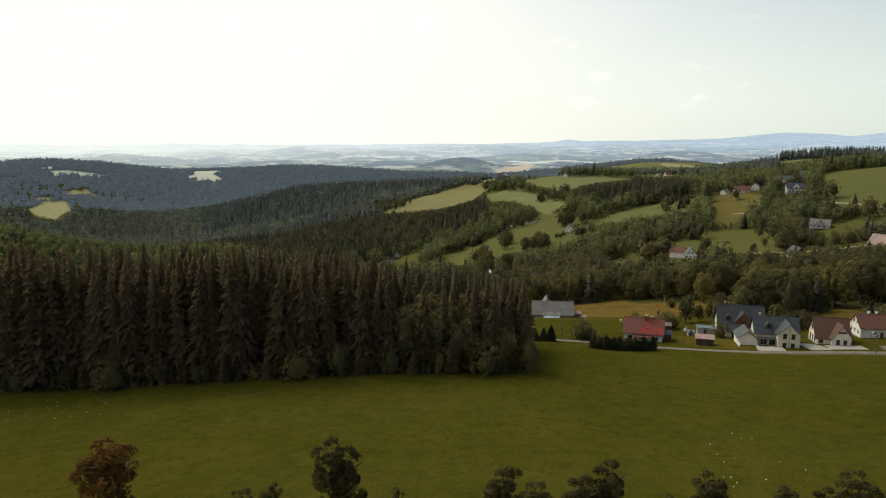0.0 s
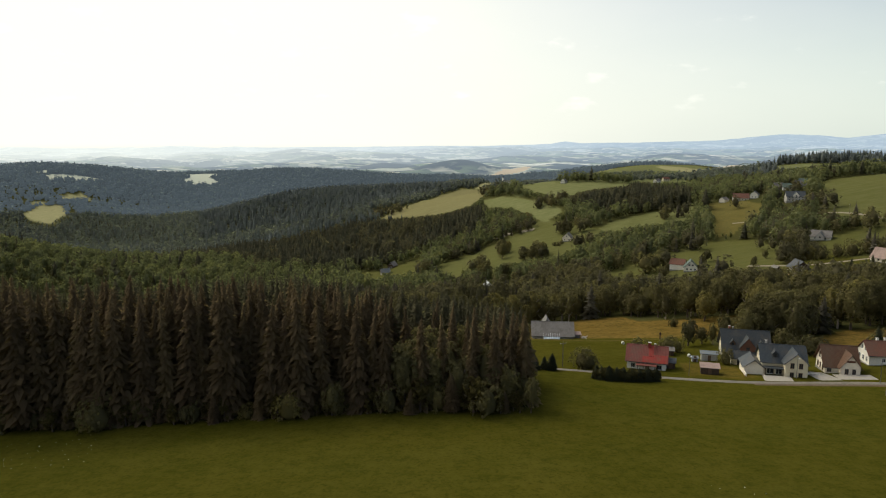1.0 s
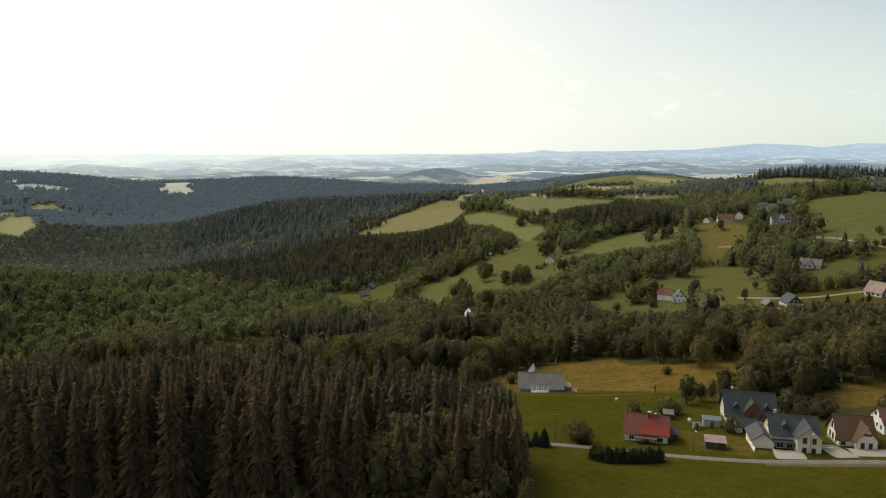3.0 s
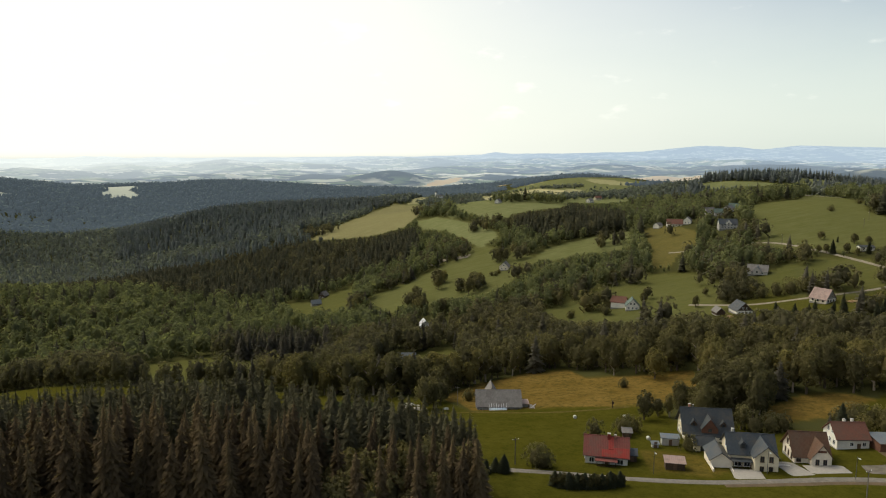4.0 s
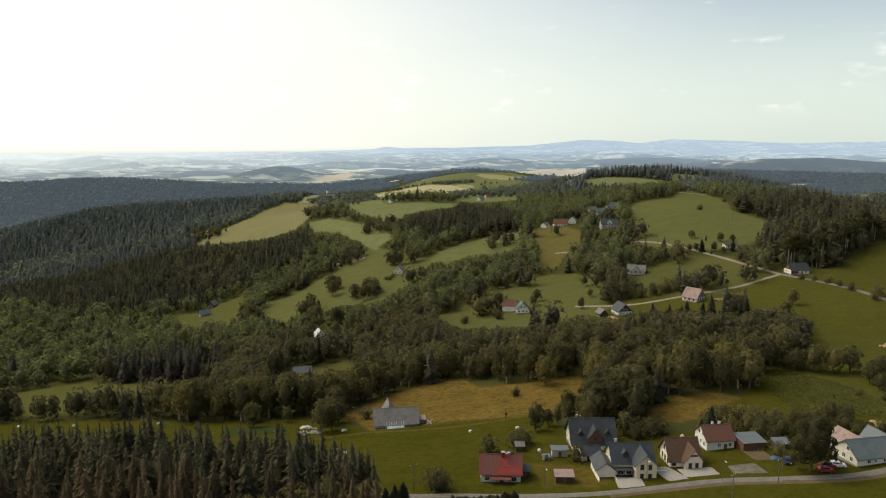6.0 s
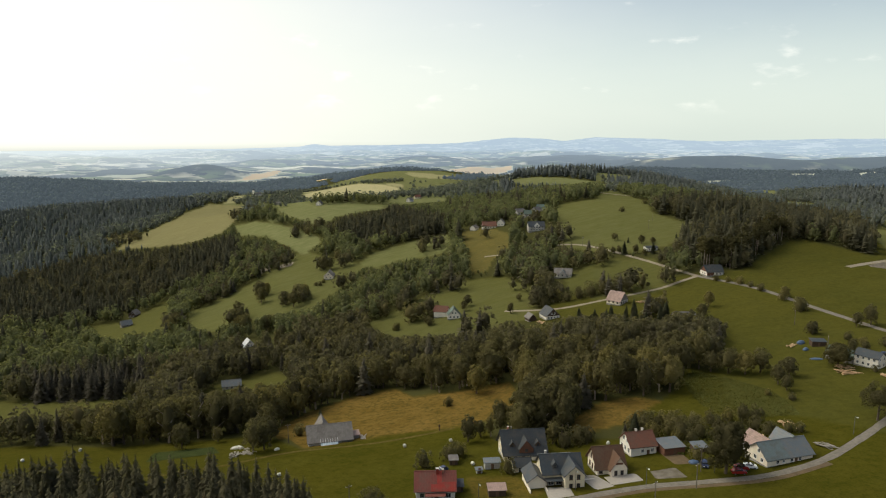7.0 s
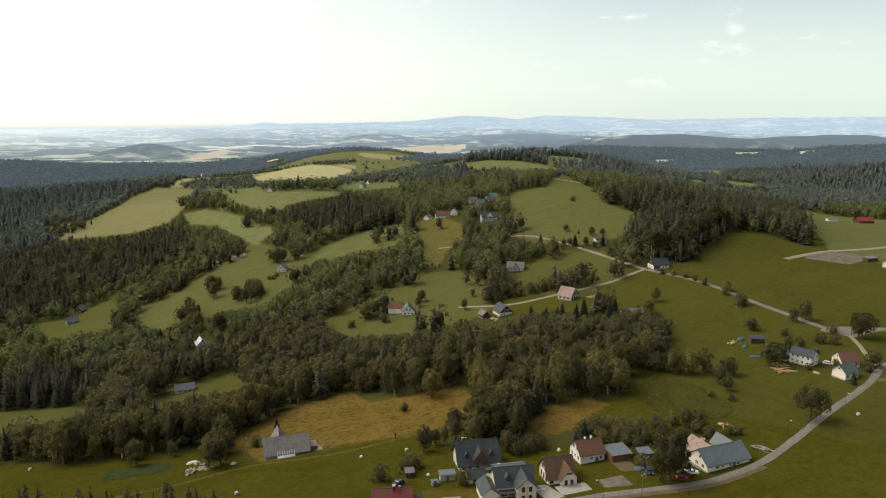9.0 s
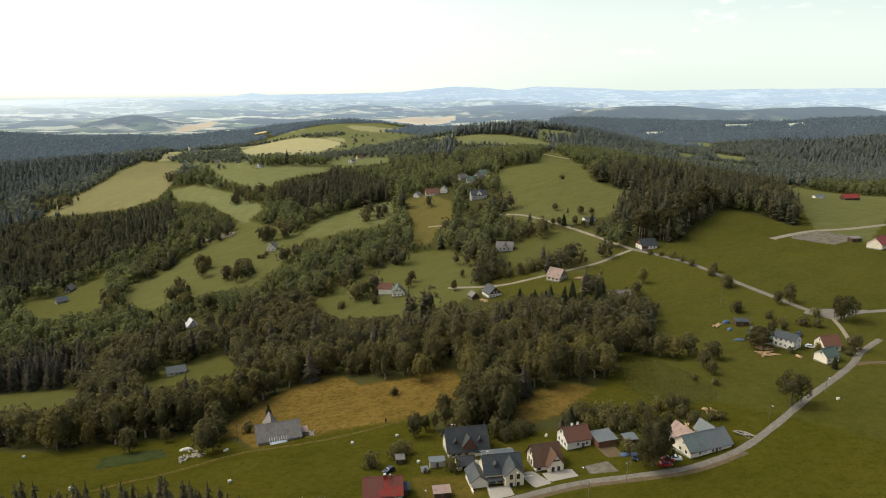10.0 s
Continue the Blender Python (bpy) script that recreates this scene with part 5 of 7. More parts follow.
for x, y, hh, wide in FRONT_TREES:
    plant("young", x, y, hh, wide, "dark leafy tree at the meadow below the camera")
plant("copper", -43.2, 83.7, 11.8, 1.7)
for x, y, hh in HEDGE:
    plant("fir", x, y, hh, 2.4, "small dark conifer in a garden hedge")
for x, y, hh in [(253, 199.5, 6), (136, 216, 10), (49, 304, 6), (211, 342, 11), (216, 342, 13), (217, 337, 11), (222, 336, 14), (223, 329, 12), (240, 330, 14), (235, 329, 13), (198, 352, 11), (205, 348, 12), (314, 470, 11), (326, 457, 8)]:
    plant("fir", x + RNG.uniform(-3, 3), y + RNG.uniform(-4, 4), hh * RNG.uniform(0.75, 1.15), 1.5)
for x, y, hh in [(312, 477, 7), (320, 467, 8), (321, 458, 6), (309, 481, 6)]:
    plant("tree", x, y, hh, 1.2)
for x, y, hh in [(331, 511, 7), (334, 497, 5), (339, 486, 8), (378, 484, 7), (384, 488, 9), (399, 497, 6), (408, 500, 7), (367, 479, 5), (345, 480, 6)]:
    plant("fir" if hh in (5, 9) else "tree", x, y, hh, 1.3)



# ---- building parts ----
def part(name, bm, mat, parent, label=""):
    """Links a bmesh as one mesh object under a thing or a part."""
    me = bpy.data.meshes.new(name)
    bm.to_mesh(me)
    bm.free()
    me.materials.append(mat)
    ob = new(name, me)
    ob.parent = parent
    return tagged(ob, label)


def box(bm, x0, x1, y0, y1, z0, z1):
    v = [bm.verts.new(p) for p in ((x0, y0, z0), (x1, y0, z0), (x1, y1, z0), (x0, y1, z0), (x0, y0, z1), (x1, y0, z1), (x1, y1, z1), (x0, y1, z1))]
    for f in ((3, 2, 1, 0), (4, 5, 6, 7), (0, 1, 5, 4), (1, 2, 6, 5), (2, 3, 7, 6), (3, 0, 4, 7)):
        bm.faces.new([v[i] for i in f])


def boxes(*dims):
    bm = bmesh.new()
    for d in dims:
        box(bm, *d)
    return bm


def prism(bm, ring, axis, a, b):
    """Sweeps an outline (u, z) along x or y from a to b."""
    def at(u, z, s):
        return (s, u, z) if axis == "x" else (u, s, z)
    lo, hi = [bm.verts.new(at(u, z, a)) for u, z in ring], [bm.verts.new(at(u, z, b)) for u, z in ring]
    n = len(ring)
    bm.faces.new(lo[::-1]), bm.faces.new(hi)
    for i in range(n):
        bm.faces.new((lo[i], lo[(i + 1) % n], hi[(i + 1) % n], hi[i]))
    bmesh.ops.recalc_face_normals(bm, faces=bm.faces)


def gable_body(a0, a1, half, z0, eave, ridge, axis="x", off=0.0):
    bm = bmesh.new()
    prism(bm, [(off - half, z0), (off + half, z0), (off + half, eave), (off, ridge), (off - half, eave)], axis, a0, a1)
    return bm


def gable_roof(a0, a1, half, eave, ridge, axis="x", off=0.0, over=0.5, thick=0.16):
    """Two slabs meeting at a ridge, with a ridge cap."""
    bm = bmesh.new()
    s = (ridge - eave) / half
    he, ze = half + over, eave - over * s
    for q in (-1, 1):
        prism(bm, [(off + q * he, ze), (off, ridge + 0.02), (off, ridge + thick * 1.25), (off + q * he, ze + thick)], axis, a0 - over, a1 + over)
    prism(bm, [(off - 0.16, ridge + thick * 0.9), (off + 0.16, ridge + thick * 0.9), (off + 0.09, ridge + thick * 1.25 + 0.09), (off - 0.09, ridge + thick * 1.25 + 0.09)], axis, a0 - over, a1 + over)
    return bm


def add_window(parent, side, u, z, w, h, at, frame_mat):
    """A window on a wall: side is f(ront), b(ack), l(eft) or r(ight); at is where that wall stands."""
    e = 0.09
    rim = [(-w / 2 - e, w / 2 + e, -h / 2 - e, -h / 2), (-w / 2 - e, w / 2 + e, h / 2, h / 2 + e), (-w / 2 - e, -w / 2, -h / 2, h / 2), (w / 2, w / 2 + e, -h / 2, h / 2), (-0.035, 0.035, -h / 2, h / 2)]
    sgn = -1 if side in "fl" else 1
    d0, d1, p1, s1 = sorted((at - sgn * 0.05, at + sgn * 0.06)), None, sorted((at - sgn * 0.05, at + sgn * 0.025)), sorted((at, at + sgn * 0.16))

    def cell(u0, u1, z0, z1, d):
        return (u + u0, u + u1, d[0], d[1], z + z0, z + z1) if side in "fb" else (d[0], d[1], u + u0, u + u1, z + z0, z + z1)
    win = part("window", boxes(*[cell(*r, d0) for r in rim]), frame_mat, parent)
    part("pane", boxes(cell(-w / 2, w / 2, -h / 2, h / 2, p1)), GLASS, win)
    part("sill", boxes(cell(-w / 2 - 0.15, w / 2 + 0.15, -h / 2 - e - 0.06, -h / 2 - e, s1)), frame_mat, win)
    return win


def add_chimney(parent, x, y, z0, z1, mat=None, size=0.55):
    ch = part("chimney", boxes((x - size / 2, x + size / 2, y - size / 2, y + size / 2, z0, z1)), mat or BRICK, parent)
    part("chimney_cap", boxes((x - size / 2 - 0.08, x + size / 2 + 0.08, y - size / 2 - 0.08, y + size / 2 + 0.08, z1, z1 + 0.12)), PLASTER_GREY, ch)


def add_dormer(parent, u, w, y0, y1, zb, eave, ridge, wall, roof, front_window=True):
    """A small gable standing out of the front roof slope."""
    dm = part("dormer", gable_body(y0, y1, w / 2, zb, eave, ridge, "y", u), wall, parent)
    part("dormer_roof", gable_roof(y0, y1, w / 2, eave, ridge, "y", u, 0.22, 0.1), roof, dm)
    if front_window:
        e = min(w * 0.22, 0.5)
        part("pane", boxes((u - e, u + e, y0 - 0.03, y0 + 0.02, eave - 1.0, eave + 0.05)), GLASS, dm)
    return dm


def house(name, label, x, y, yaw, L, W, eave, ridge, wall, roof, front=(), left=(), right=(), door=None, frame_mat=None, over=0.5, gable_mat=None, plinth=STONE, category="house", lift=0.05):
    """A gabled building; its ridge runs along local x, its front is local -y. Openings are (u, z, width, height)."""
    top = new(name)
    z = min(ground_z(x + dx, y + dy) for dx in (-3, 3) for dy in (-3, 3))
    z = 0.5 * z + 0.5 * ground_z(x, y) + lift
    top.matrix_world = pose(x, y, z, 0, 0, yaw)
    tagged(top, label, category)
    fm = frame_mat or FRAME_WHITE
    h, w = L / 2, W / 2
    part("wall", gable_body(-h, h, w, 0.0, eave, ridge), wall, top)
    if plinth:
        part("plinth", boxes((-h - 0.06, h + 0.06, -w - 0.06, w + 0.06, -2.2, 0.35)), plinth, top)
    part("roof", gable_roof(-h, h, w, eave, ridge, over=over), roof, top)
    if gable_mat:
        for q, a in ((-1, -h), (1, h)):
            bm = bmesh.new()
            d = sorted((a - q * 0.02, a + q * 0.05))
            prism(bm, [(-w * 0.98, eave), (w * 0.98, eave), (0, ridge - 0.05)], "x", d[0], d[1])
            part("gable_cladding", bm, gable_mat, top)
    for side, rows, at in (("f", front, -w), ("l", left, -h), ("r", right, h)):
        for u, zz, ww, hh in rows:
            add_window(top, side, u, zz, ww, hh, at, fm)
    if door is not None:
        dr = part("door", boxes((door - 0.5, door + 0.5, -w - 0.05, -w + 0.05, 0.05, 2.1)), FRAME_BROWN, top, "brown wooden front door")
        part("door_handle", boxes((door + 0.36, door + 0.44, -w - 0.11, -w - 0.05, 1.0, 1.06)), STEEL, dr)
    part("gutter", boxes((-h - over, h + over, -w - over - 0.1, -w - over + 0.02, eave - over * (ridge - eave) / w - 0.02, eave - over * (ridge - eave) / w + 0.09)), STEEL, top)
    return top


def row(n, span, z, w=0.9, h=1.2, shift=0.0):
    return [(shift + span * ((i + 0.5) / n - 0.5), z, w, h) for i in range(n)]


# ---- the village, house by house ----
red = house("house", "white house with faded red roof beside a conifer hedge", 61.9, 206.2, -19, 11.0, 8.6, 3.3, 6.7, PLASTER_WHITE, ROOF_RED, front=[(-3.8, 1.7, 1.1, 1.2), (3.6, 1.7, 1.4, 1.2)], left=[(-1.8, 1.7, 1.0, 1.2), (1.8, 1.7, 1.0, 1.2), (0, 4.4, 1.0, 1.1)], right=[(-1.8, 1.7, 1.0, 1.2), (1.8, 1.7, 1.0, 1.2), (0, 4.4, 1.0, 1.1)], door=0.2, over=0.6)


def roof_patch(parent, name, x0, x1, f0, f1, W, eave, ridge, mat, up=0.24, label=""):
    """A sheet lying on the front slope, from f0 to f1 of its width below the ridge."""
    bm = bmesh.new()
    s = (ridge - eave) / (W / 2)
    a, b = -f0 * W / 2, -f1 * W / 2
    za, zb = ridge - f0 * W / 2 * s + up, ridge - f1 * W / 2 * s + up
    prism(bm, [(a, za), (b, zb), (b, zb - 0.06), (a, za - 0.06)], "x", x0, x1)
    return part(name, bm, mat, parent, label)


roof_patch(red, "roof_sheet", 0.5, 1.9, 0.0, 0.72, 8.6, 3.3, 6.7, ROOF_SCARLET, label="freshly painted bright red sheet")
roof_patch(red, "roof_sheet", -1.2, 5.9, 0.74, 1.12, 8.6, 3.3, 6.7, ROOF_SCARLET, label="freshly painted bright red sheet")
roof_patch(red, "roof_sheet", 1.9, 5.9, 0.62, 0.74, 8.6, 3.3, 6.7, ROOF_SCARLET, label="freshly painted bright red sheet")
add_chimney(red, 0.6, -0.5, 5.6, 7.8, ROOF_SCARLET, 0.8)
add_chimney(red, 2.2, -0.4, 5.6, 7.5, BRICK, 0.5)
ver = part("veranda_floor", boxes((-2.6, 2.6, -6.4, -4.3, -1.6, 0.25)), STONE, red)
for px in (-2.4, -0.8, 0.8, 2.4):
    part("veranda_post", boxes((px - 0.07, px + 0.07, -6.3, -6.16, 0.25, 2.45)), WOOD_DARK, ver)
part("veranda_rail", boxes((-2.5, 2.5, -6.28, -6.2, 1.1, 1.2), (-2.5, 2.5, -6.26, -6.22, 0.3, 1.05)), WOOD_DARK, ver)
part("veranda_roof", boxes((-2.9, 2.9, -6.7, -4.2, 2.45, 2.57)), ROOF_RED, ver)
part("steps", boxes((-0.7, 0.7, -7.0, -6.4, -1.6, 0.1), (-0.7, 0.7, -7.5, -7.0, -1.6, -0.1)), PAVING, red)

dark = house("house", "large house with dark slate roof and brown timber gable", 98.6, 223.6, -14, 13.5, 10.5, 3.1, 8.6, PLASTER_CREAM, ROOF_SLATE, front=[(-5.2, 1.6, 1.1, 1.2), (-3.2, 1.6, 1.1, 1.2), (2.4, 1.6, 1.3, 1.2), (4.6, 1.6, 1.1, 1.2)], left=[(-3, 1.6, 1.0, 1.2), (0, 1.6, 1.0, 1.2), (3, 1.6, 1.0, 1.2), (-1.4, 4.6, 1.0, 1.2), (1.4, 4.6, 1.0, 1.2)], right=[(0, 4.6, 1.0, 1.2)], door=-0.6, over=0.8)
add_dormer(dark, 0.3, 4.6, -5.6, -0.6, 3.1, 4.4, 7.3, WOOD_RED, ROOF_SLATE)
add_dormer(dark, -4.0, 1.6, -4.0, -1.2, 4.0, 5.3, 6.2, WOOD_DARK, ROOF_SLATE)
add_dormer(dark, 4.4, 1.6, -4.0, -1.2, 4.0, 5.3, 6.2, WOOD_DARK, ROOF_SLATE)
add_chimney(dark, -4.6, 0.5, 7.4, 9.6)
add_chimney(dark, -3.4, 1.0, 7.0, 9.2, STEEL, 0.3)
part("porch", boxes((2.0, 5.8, -7.0, -5.3, -1.5, 2.5)), PLASTER_WHITE, dark)
part("porch_roof", boxes((1.7, 6.1, -7.3, -5.2, 2.5, 2.66)), ROOF_SLATE, dark)

yel = house("house", "cream two-storey house with blue-grey roof and front gable", 98.6, 199.4, -15, 11.5, 8.2, 4.3, 8.0, PLASTER_CREAM, ROOF_BLUE, front=[(-3.5, 1.6, 1.6, 1.9), (-1.2, 1.6, 1.4, 1.9)], left=[(0, 4.8, 1.0, 1.2)], right=[(-2, 1.7, 1.0, 1.2), (2, 1.7, 1.0, 1.2), (0, 4.9, 1.0, 1.2)], over=0.6)
wing = part("front_gable", gable_body(-7.4, -3.0, 2.9, 0.0, 4.9, 7.6, "y", 2.6), PLASTER_CREAM, yel)
part("front_gable_roof", gable_roof(-7.4, 0.0, 2.9, 4.9, 7.6, "y", 2.6, 0.5), ROOF_BLUE, yel)
part("front_gable_plinth", boxes((-0.36, 5.56, -7.46, -4.0, -2.0, 0.3)), STONE, yel)
for u, zz in ((1.5, 1.6), (3.7, 1.6), (1.5, 4.3), (3.7, 4.3)):
    add_window(wing, "f", u, zz, 0.85, 1.35, -7.4, FRAME_BROWN)
low = part("side_wing", gable_body(-5.4, 2.4, 2.6, -0.6, 2.5, 4.4, "y", -8.0), PLASTER_BEIGE, yel)
part("side_wing_roof", gable_roof(-5.4, 2.4, 2.6, 2.5, 4.4, "y", -8.0, 0.45), ROOF_BLUE, low)
part("yard_wall", boxes((-10.7, -10.4, -8.8, -5.4, -0.6, 1.4)), PLASTER_BEIGE, low)
part("yard_wall", boxes((-5.6, -5.3, -8.8, -5.4, -0.6, 0.9)), PLASTER_BEIGE, low)
for px in (-5.0, -3.0, -0.8):
    part("porch_post", boxes((px - 0.08, px + 0.08, -6.1, -5.94, 0.0, 2.7)), WOOD_DARK, yel)
part("porch_roof", boxes((-5.4, -0.3, -6.5, -3.9, 2.7, 2.85)), ROOF_BLUE, yel)
part("brick_terrace", boxes((-5.2, -0.4, -7.6, -4.1, -1.5, 0.12)), BRICK, yel)
add_dormer(yel, -2.2, 1.5, -3.3, -0.9, 5.2, 6.3, 7.0, ROOF_BLUE, ROOF_BLUE)
add_chimney(yel, -4.2, 0.4, 7.2, 9.0, PLASTER_GREY)
part("garden_wall", boxes((5.6, 9.8, -3.0, -2.7, -1.2, 1.2)), PLASTER_WHITE, yel)

gar = house("garage", "small cream garage with dark pyramid-like roof", 92.2, 211.6, -14, 5.2, 4.6, 2.4, 3.9, PLASTER_CREAM, ROOF_SLATE, front=[(0.0, 1.2, 2.4, 1.9)], category="garage")
lean = house("outbuilding", "long low outbuilding with pale sheet roof", 104.2, 211.0, -14, 10.0, 4.0, 2.3, 3.0, PLASTER_WHITE, ROOF_METAL, front=row(3, 8.0, 1.3, 0.9, 0.9), category="outbuilding")

bro = house("house", "beige house with steep brown roof and arched windows", 114.9, 199.3, -13, 8.6, 8.4, 2.8, 7.4, PLASTER_BEIGE, ROOF_BROWN, front=[(-3.2, 1.5, 1.0, 1.2)], left=[(-2.2, 1.5, 0.9, 1.4), (0, 1.5, 0.9, 1.4), (2.2, 1.5, 0.9, 1.4), (-1.0, 4.4, 0.9, 1.4), (1.0, 4.4, 0.9, 1.4)], right=[(-1.5, 1.5, 0.9, 1.2), (1.5, 1.5, 0.9, 1.2), (0, 4.4, 0.9, 1.2)], frame_mat=FRAME_BROWN, over=0.7)
bw = part("front_gable", gable_body(-6.2, -2.0, 2.5, 0.0, 3.1, 6.4, "y", 1.7), PLASTER_BEIGE, bro)
part("front_gable_roof", gable_roof(-6.2, 0.3, 2.5, 3.1, 6.4, "y", 1.7, 0.55), ROOF_BROWN, bro)
part("gable_boards", boxes((0.6, 2.8, -6.27, -6.18, 4.3, 4.9)), WOOD_RED, bw)
for u in (0.7, 2.6):
    add_window(bw, "f", u, 1.7, 0.8, 1.4, -6.2, FRAME_BROWN)
part("porch", boxes((-4.6, -0.9, -5.3, -4.1, -1.2, 0.12)), PAVING, bro)

whr = house("house", "white house with red-brown tiled roof and two chimneys", 131.4, 206.0, -8, 8.8, 7.6, 3.5, 6.7, PLASTER_WHITE, ROOF_TERRA, front=[(-0.4, 1.9, 0.8, 1.0), (3.0, 1.9, 0.8, 1.0)], left=[(-2.2, 1.8, 0.9, 1.3), (0, 1.8, 0.9, 1.3), (2.2, 1.8, 0.9, 1.3), (-1.1, 4.7, 0.9, 1.2), (1.1, 4.7, 0.9, 1.2)], right=[(0, 4.6, 0.9, 1.1)], door=1.6, over=0.45, plinth=STONE)
add_chimney(whr, -0.8, 0.3, 5.9, 7.5, PLASTER_WHITE, 0.6)
add_chimney(whr, 1.4, 0.3, 5.9, 7.6, PLASTER_WHITE, 0.6)


def shed(name, label, x, y, yaw, L, W, h0, h1, wall, roof, category="shed", posts=False):
    """A small building with a single-pitch roof."""
    top = tagged(new(name), label, category)
    top.matrix_world = pose(x, y, ground_z(x, y), 0, 0, yaw)
    h, w = L / 2, W / 2
    bm = bmesh.new()
    if posts:
        for px in (-h + 0.1, 0, h - 0.1):
            for py, hh in ((-w + 0.1, h0), (w - 0.1, h1)):
                part("post", boxes((px - 0.07, px + 0.07, py - 0.07, py + 0.07, -0.8, hh)), WOOD_DARK, top)
        prism(bm, [(w * 0.55, -0.8), (w * 0.98, -0.8), (w * 0.98, h1 - 0.05), (w * 0.55, h1 - 0.3)], "x", -h, h)
    else:
        prism(bm, [(-w, -0.8), (w, -0.8), (w, h1), (-w, h0)], "x", -h, h)
    part("wall", bm, wall, top)
    bm = bmesh.new()
    o = 0.35
    s = (h1 - h0) / W
    prism(bm, [(-w - o, h0 - o * s + 0.02), (w + o, h1 + o * s + 0.02), (w + o, h1 + o * s + 0.13), (-w - o, h0 - o * s + 0.13)], "x", -h - o, h + o)
    part("roof", bm, roof, top)
    if not posts:
        part("door", boxes((-0.45, 0.45, -w - 0.04, -w + 0.03, 0.0, 1.9)), FRAME_BROWN, top)
    return top


shed("carport", "red-brown boarded garage with blue-grey sheet roof", 139.6, 200.6, -8, 7.0, 6.0, 2.5, 3.1, WOOD_RED, ROOF_METAL, "carport")
shed("shed", "weathered dark garden shed with grey sheet roof", 147.2, 196.2, -12, 4.2, 3.2, 1.7, 2.2, WOOD_DARK, ROOF_METAL)
shed("shed", "low wooden shed with grey boarded roof in garden", 77.3, 197.4, -17, 4.8, 3.2, 2.1, 2.5, WOOD_DARK, ROOF_PALE)
shed("shed", "pale blue-grey container-like shed beside rough grass", 84.9, 217.2, -16, 4.8, 2.6, 2.3, 2.5, PLASTER_GREY, ROOF_METAL)
shed("shed", "small dark wooden hut under bushes", 75.4, 226.2, -16, 2.6, 2.2, 1.9, 2.4, WOOD_DARK, ROOF_OLD)
shed("shed", "dark wooden shed behind the red-roofed house", 68.8, 205.0, -19, 2.2, 3.4, 2.0, 2.4, WOOD_DARK, ROOF_SLATE)

met = house("farm_building", "long farm building with worn blue-grey sheet roof", 163.2, 180.0, -4, 16.6, 9.0, 2.5, 5.9, PLASTER_BEIGE, ROOF_METAL, front=[(-4.5, 1.3, 0.9, 0.9), (-2.4, 1.3, 0.7, 0.7), (0.6, 1.3, 0.9, 0.9), (3.6, 1.3, 0.9, 0.9)], left=[(-2.4, 1.5, 1.0, 1.1), (0.4, 1.5, 1.0, 1.1), (-0.9, 3.9, 0.9, 1.0)], right=[(0, 3.6, 0.9, 1.0)], door=2.2, over=0.5, category="farm building")
roof_patch(met, "roof_sheet", -8.6, -0.4, 0.0, 1.1, 9.0, 2.5, 5.9, ROOF_SEA, 0.215, "older greenish roof sheets")
mw = part("rear_wing", gable_body(2.5, 9.5, 3.2, -0.6, 2.6, 5.6, "y", -2.8), PLASTER_GREY, met)
part("rear_wing_roof", gable_roof(1.0, 9.5, 3.2, 2.6, 5.6, "y", -2.8, 0.4), ROOF_PALE, mw)
me2 = part("cross_gable", gable_body(0.0, 6.6, 2.2, -0.6, 3.6, 6.4, "y", 4.8), PLASTER_GREY, met)
part("cross_gable_roof", gable_roof(0.0, 6.6, 2.2, 3.6, 6.4, "y", 4.8, 0.4), ROOF_METAL, me2)

barn = house("barn", "old grey barn with weathered roof and attached greenhouse", 44.9, 275.8, -6, 16.0, 11.0, 2.5, 6.6, PLASTER_GREY, ROOF_OLD, front=[(-6.6, 1.1, 0.8, 0.8), (4.0, 1.1, 0.8, 0.8), (6.2, 1.1, 0.8, 0.8)], left=[(-2.0, 1.3, 0.9, 1.0), (2.0, 1.3, 0.9, 1.0), (0, 4.0, 0.9, 1.0)], right=[(0, 4.0, 0.9, 1.0)], category="barn")
bm = bmesh.new()
prism(bm, [(-7.2, -0.9), (-5.3, -0.9), (-5.3, 2.3), (-4.7, 3.0), (-4.8, 3.1), (-7.3, 1.15)], "x", -3.6, 2.6)
gh = part("greenhouse", bm, GLASS_PALE, barn, "pale glazed lean-to greenhouse")
for k in range(8):
    bm = bmesh.new()
    px = -3.6 + 6.2 * k / 7
    prism(bm, [(-7.34, 1.16), (-4.8, 3.13), (-4.8, 3.22), (-7.34, 1.25)], "x", px - 0.05, px + 0.05)
    part("glazing_bar", bm, FRAME_WHITE, gh)
bk = part("rear_gable", gable_body(0.5, 8.5, 2.4, -0.5, 3.6, 7.3, "y", -2.2), WOOD_GREY, barn)
part("rear_gable_roof", gable_roof(0.8, 8.5, 2.4, 3.6, 7.3, "y", -2.2, 0.3), ROOF_OLD, bk)
ann = part("annex", boxes((8.0, 11.0, -2.5, 2.0, -1.0, 2.2)), WOOD_GREY, barn)
part("annex_roof", boxes((7.9, 11.4, -2.9, 2.3, 2.2, 2.35)), ROOF_PALE, ann)

rw = house("house", "white house with blue-grey roof and two rows of windows", 259.0, 225.4, 101, 9.4, 6.2, 4.5, 6.5, PLASTER_WHITE, ROOF_BLUE, front=[], left=[(-1.6, 1.6, 0.9, 1.1), (1.6, 1.6, 0.9, 1.1), (-1.6, 4.0, 0.9, 1.1), (1.6, 4.0, 0.9, 1.1)], over=0.4)
for u, zz, ww, hh in row(4, 8.6, 1.5, 0.8, 1.0) + row(4, 8.6, 3.7, 0.8, 1.0):
    add_window(rw, "b", u, zz, ww, hh, 3.1, FRAME_WHITE)
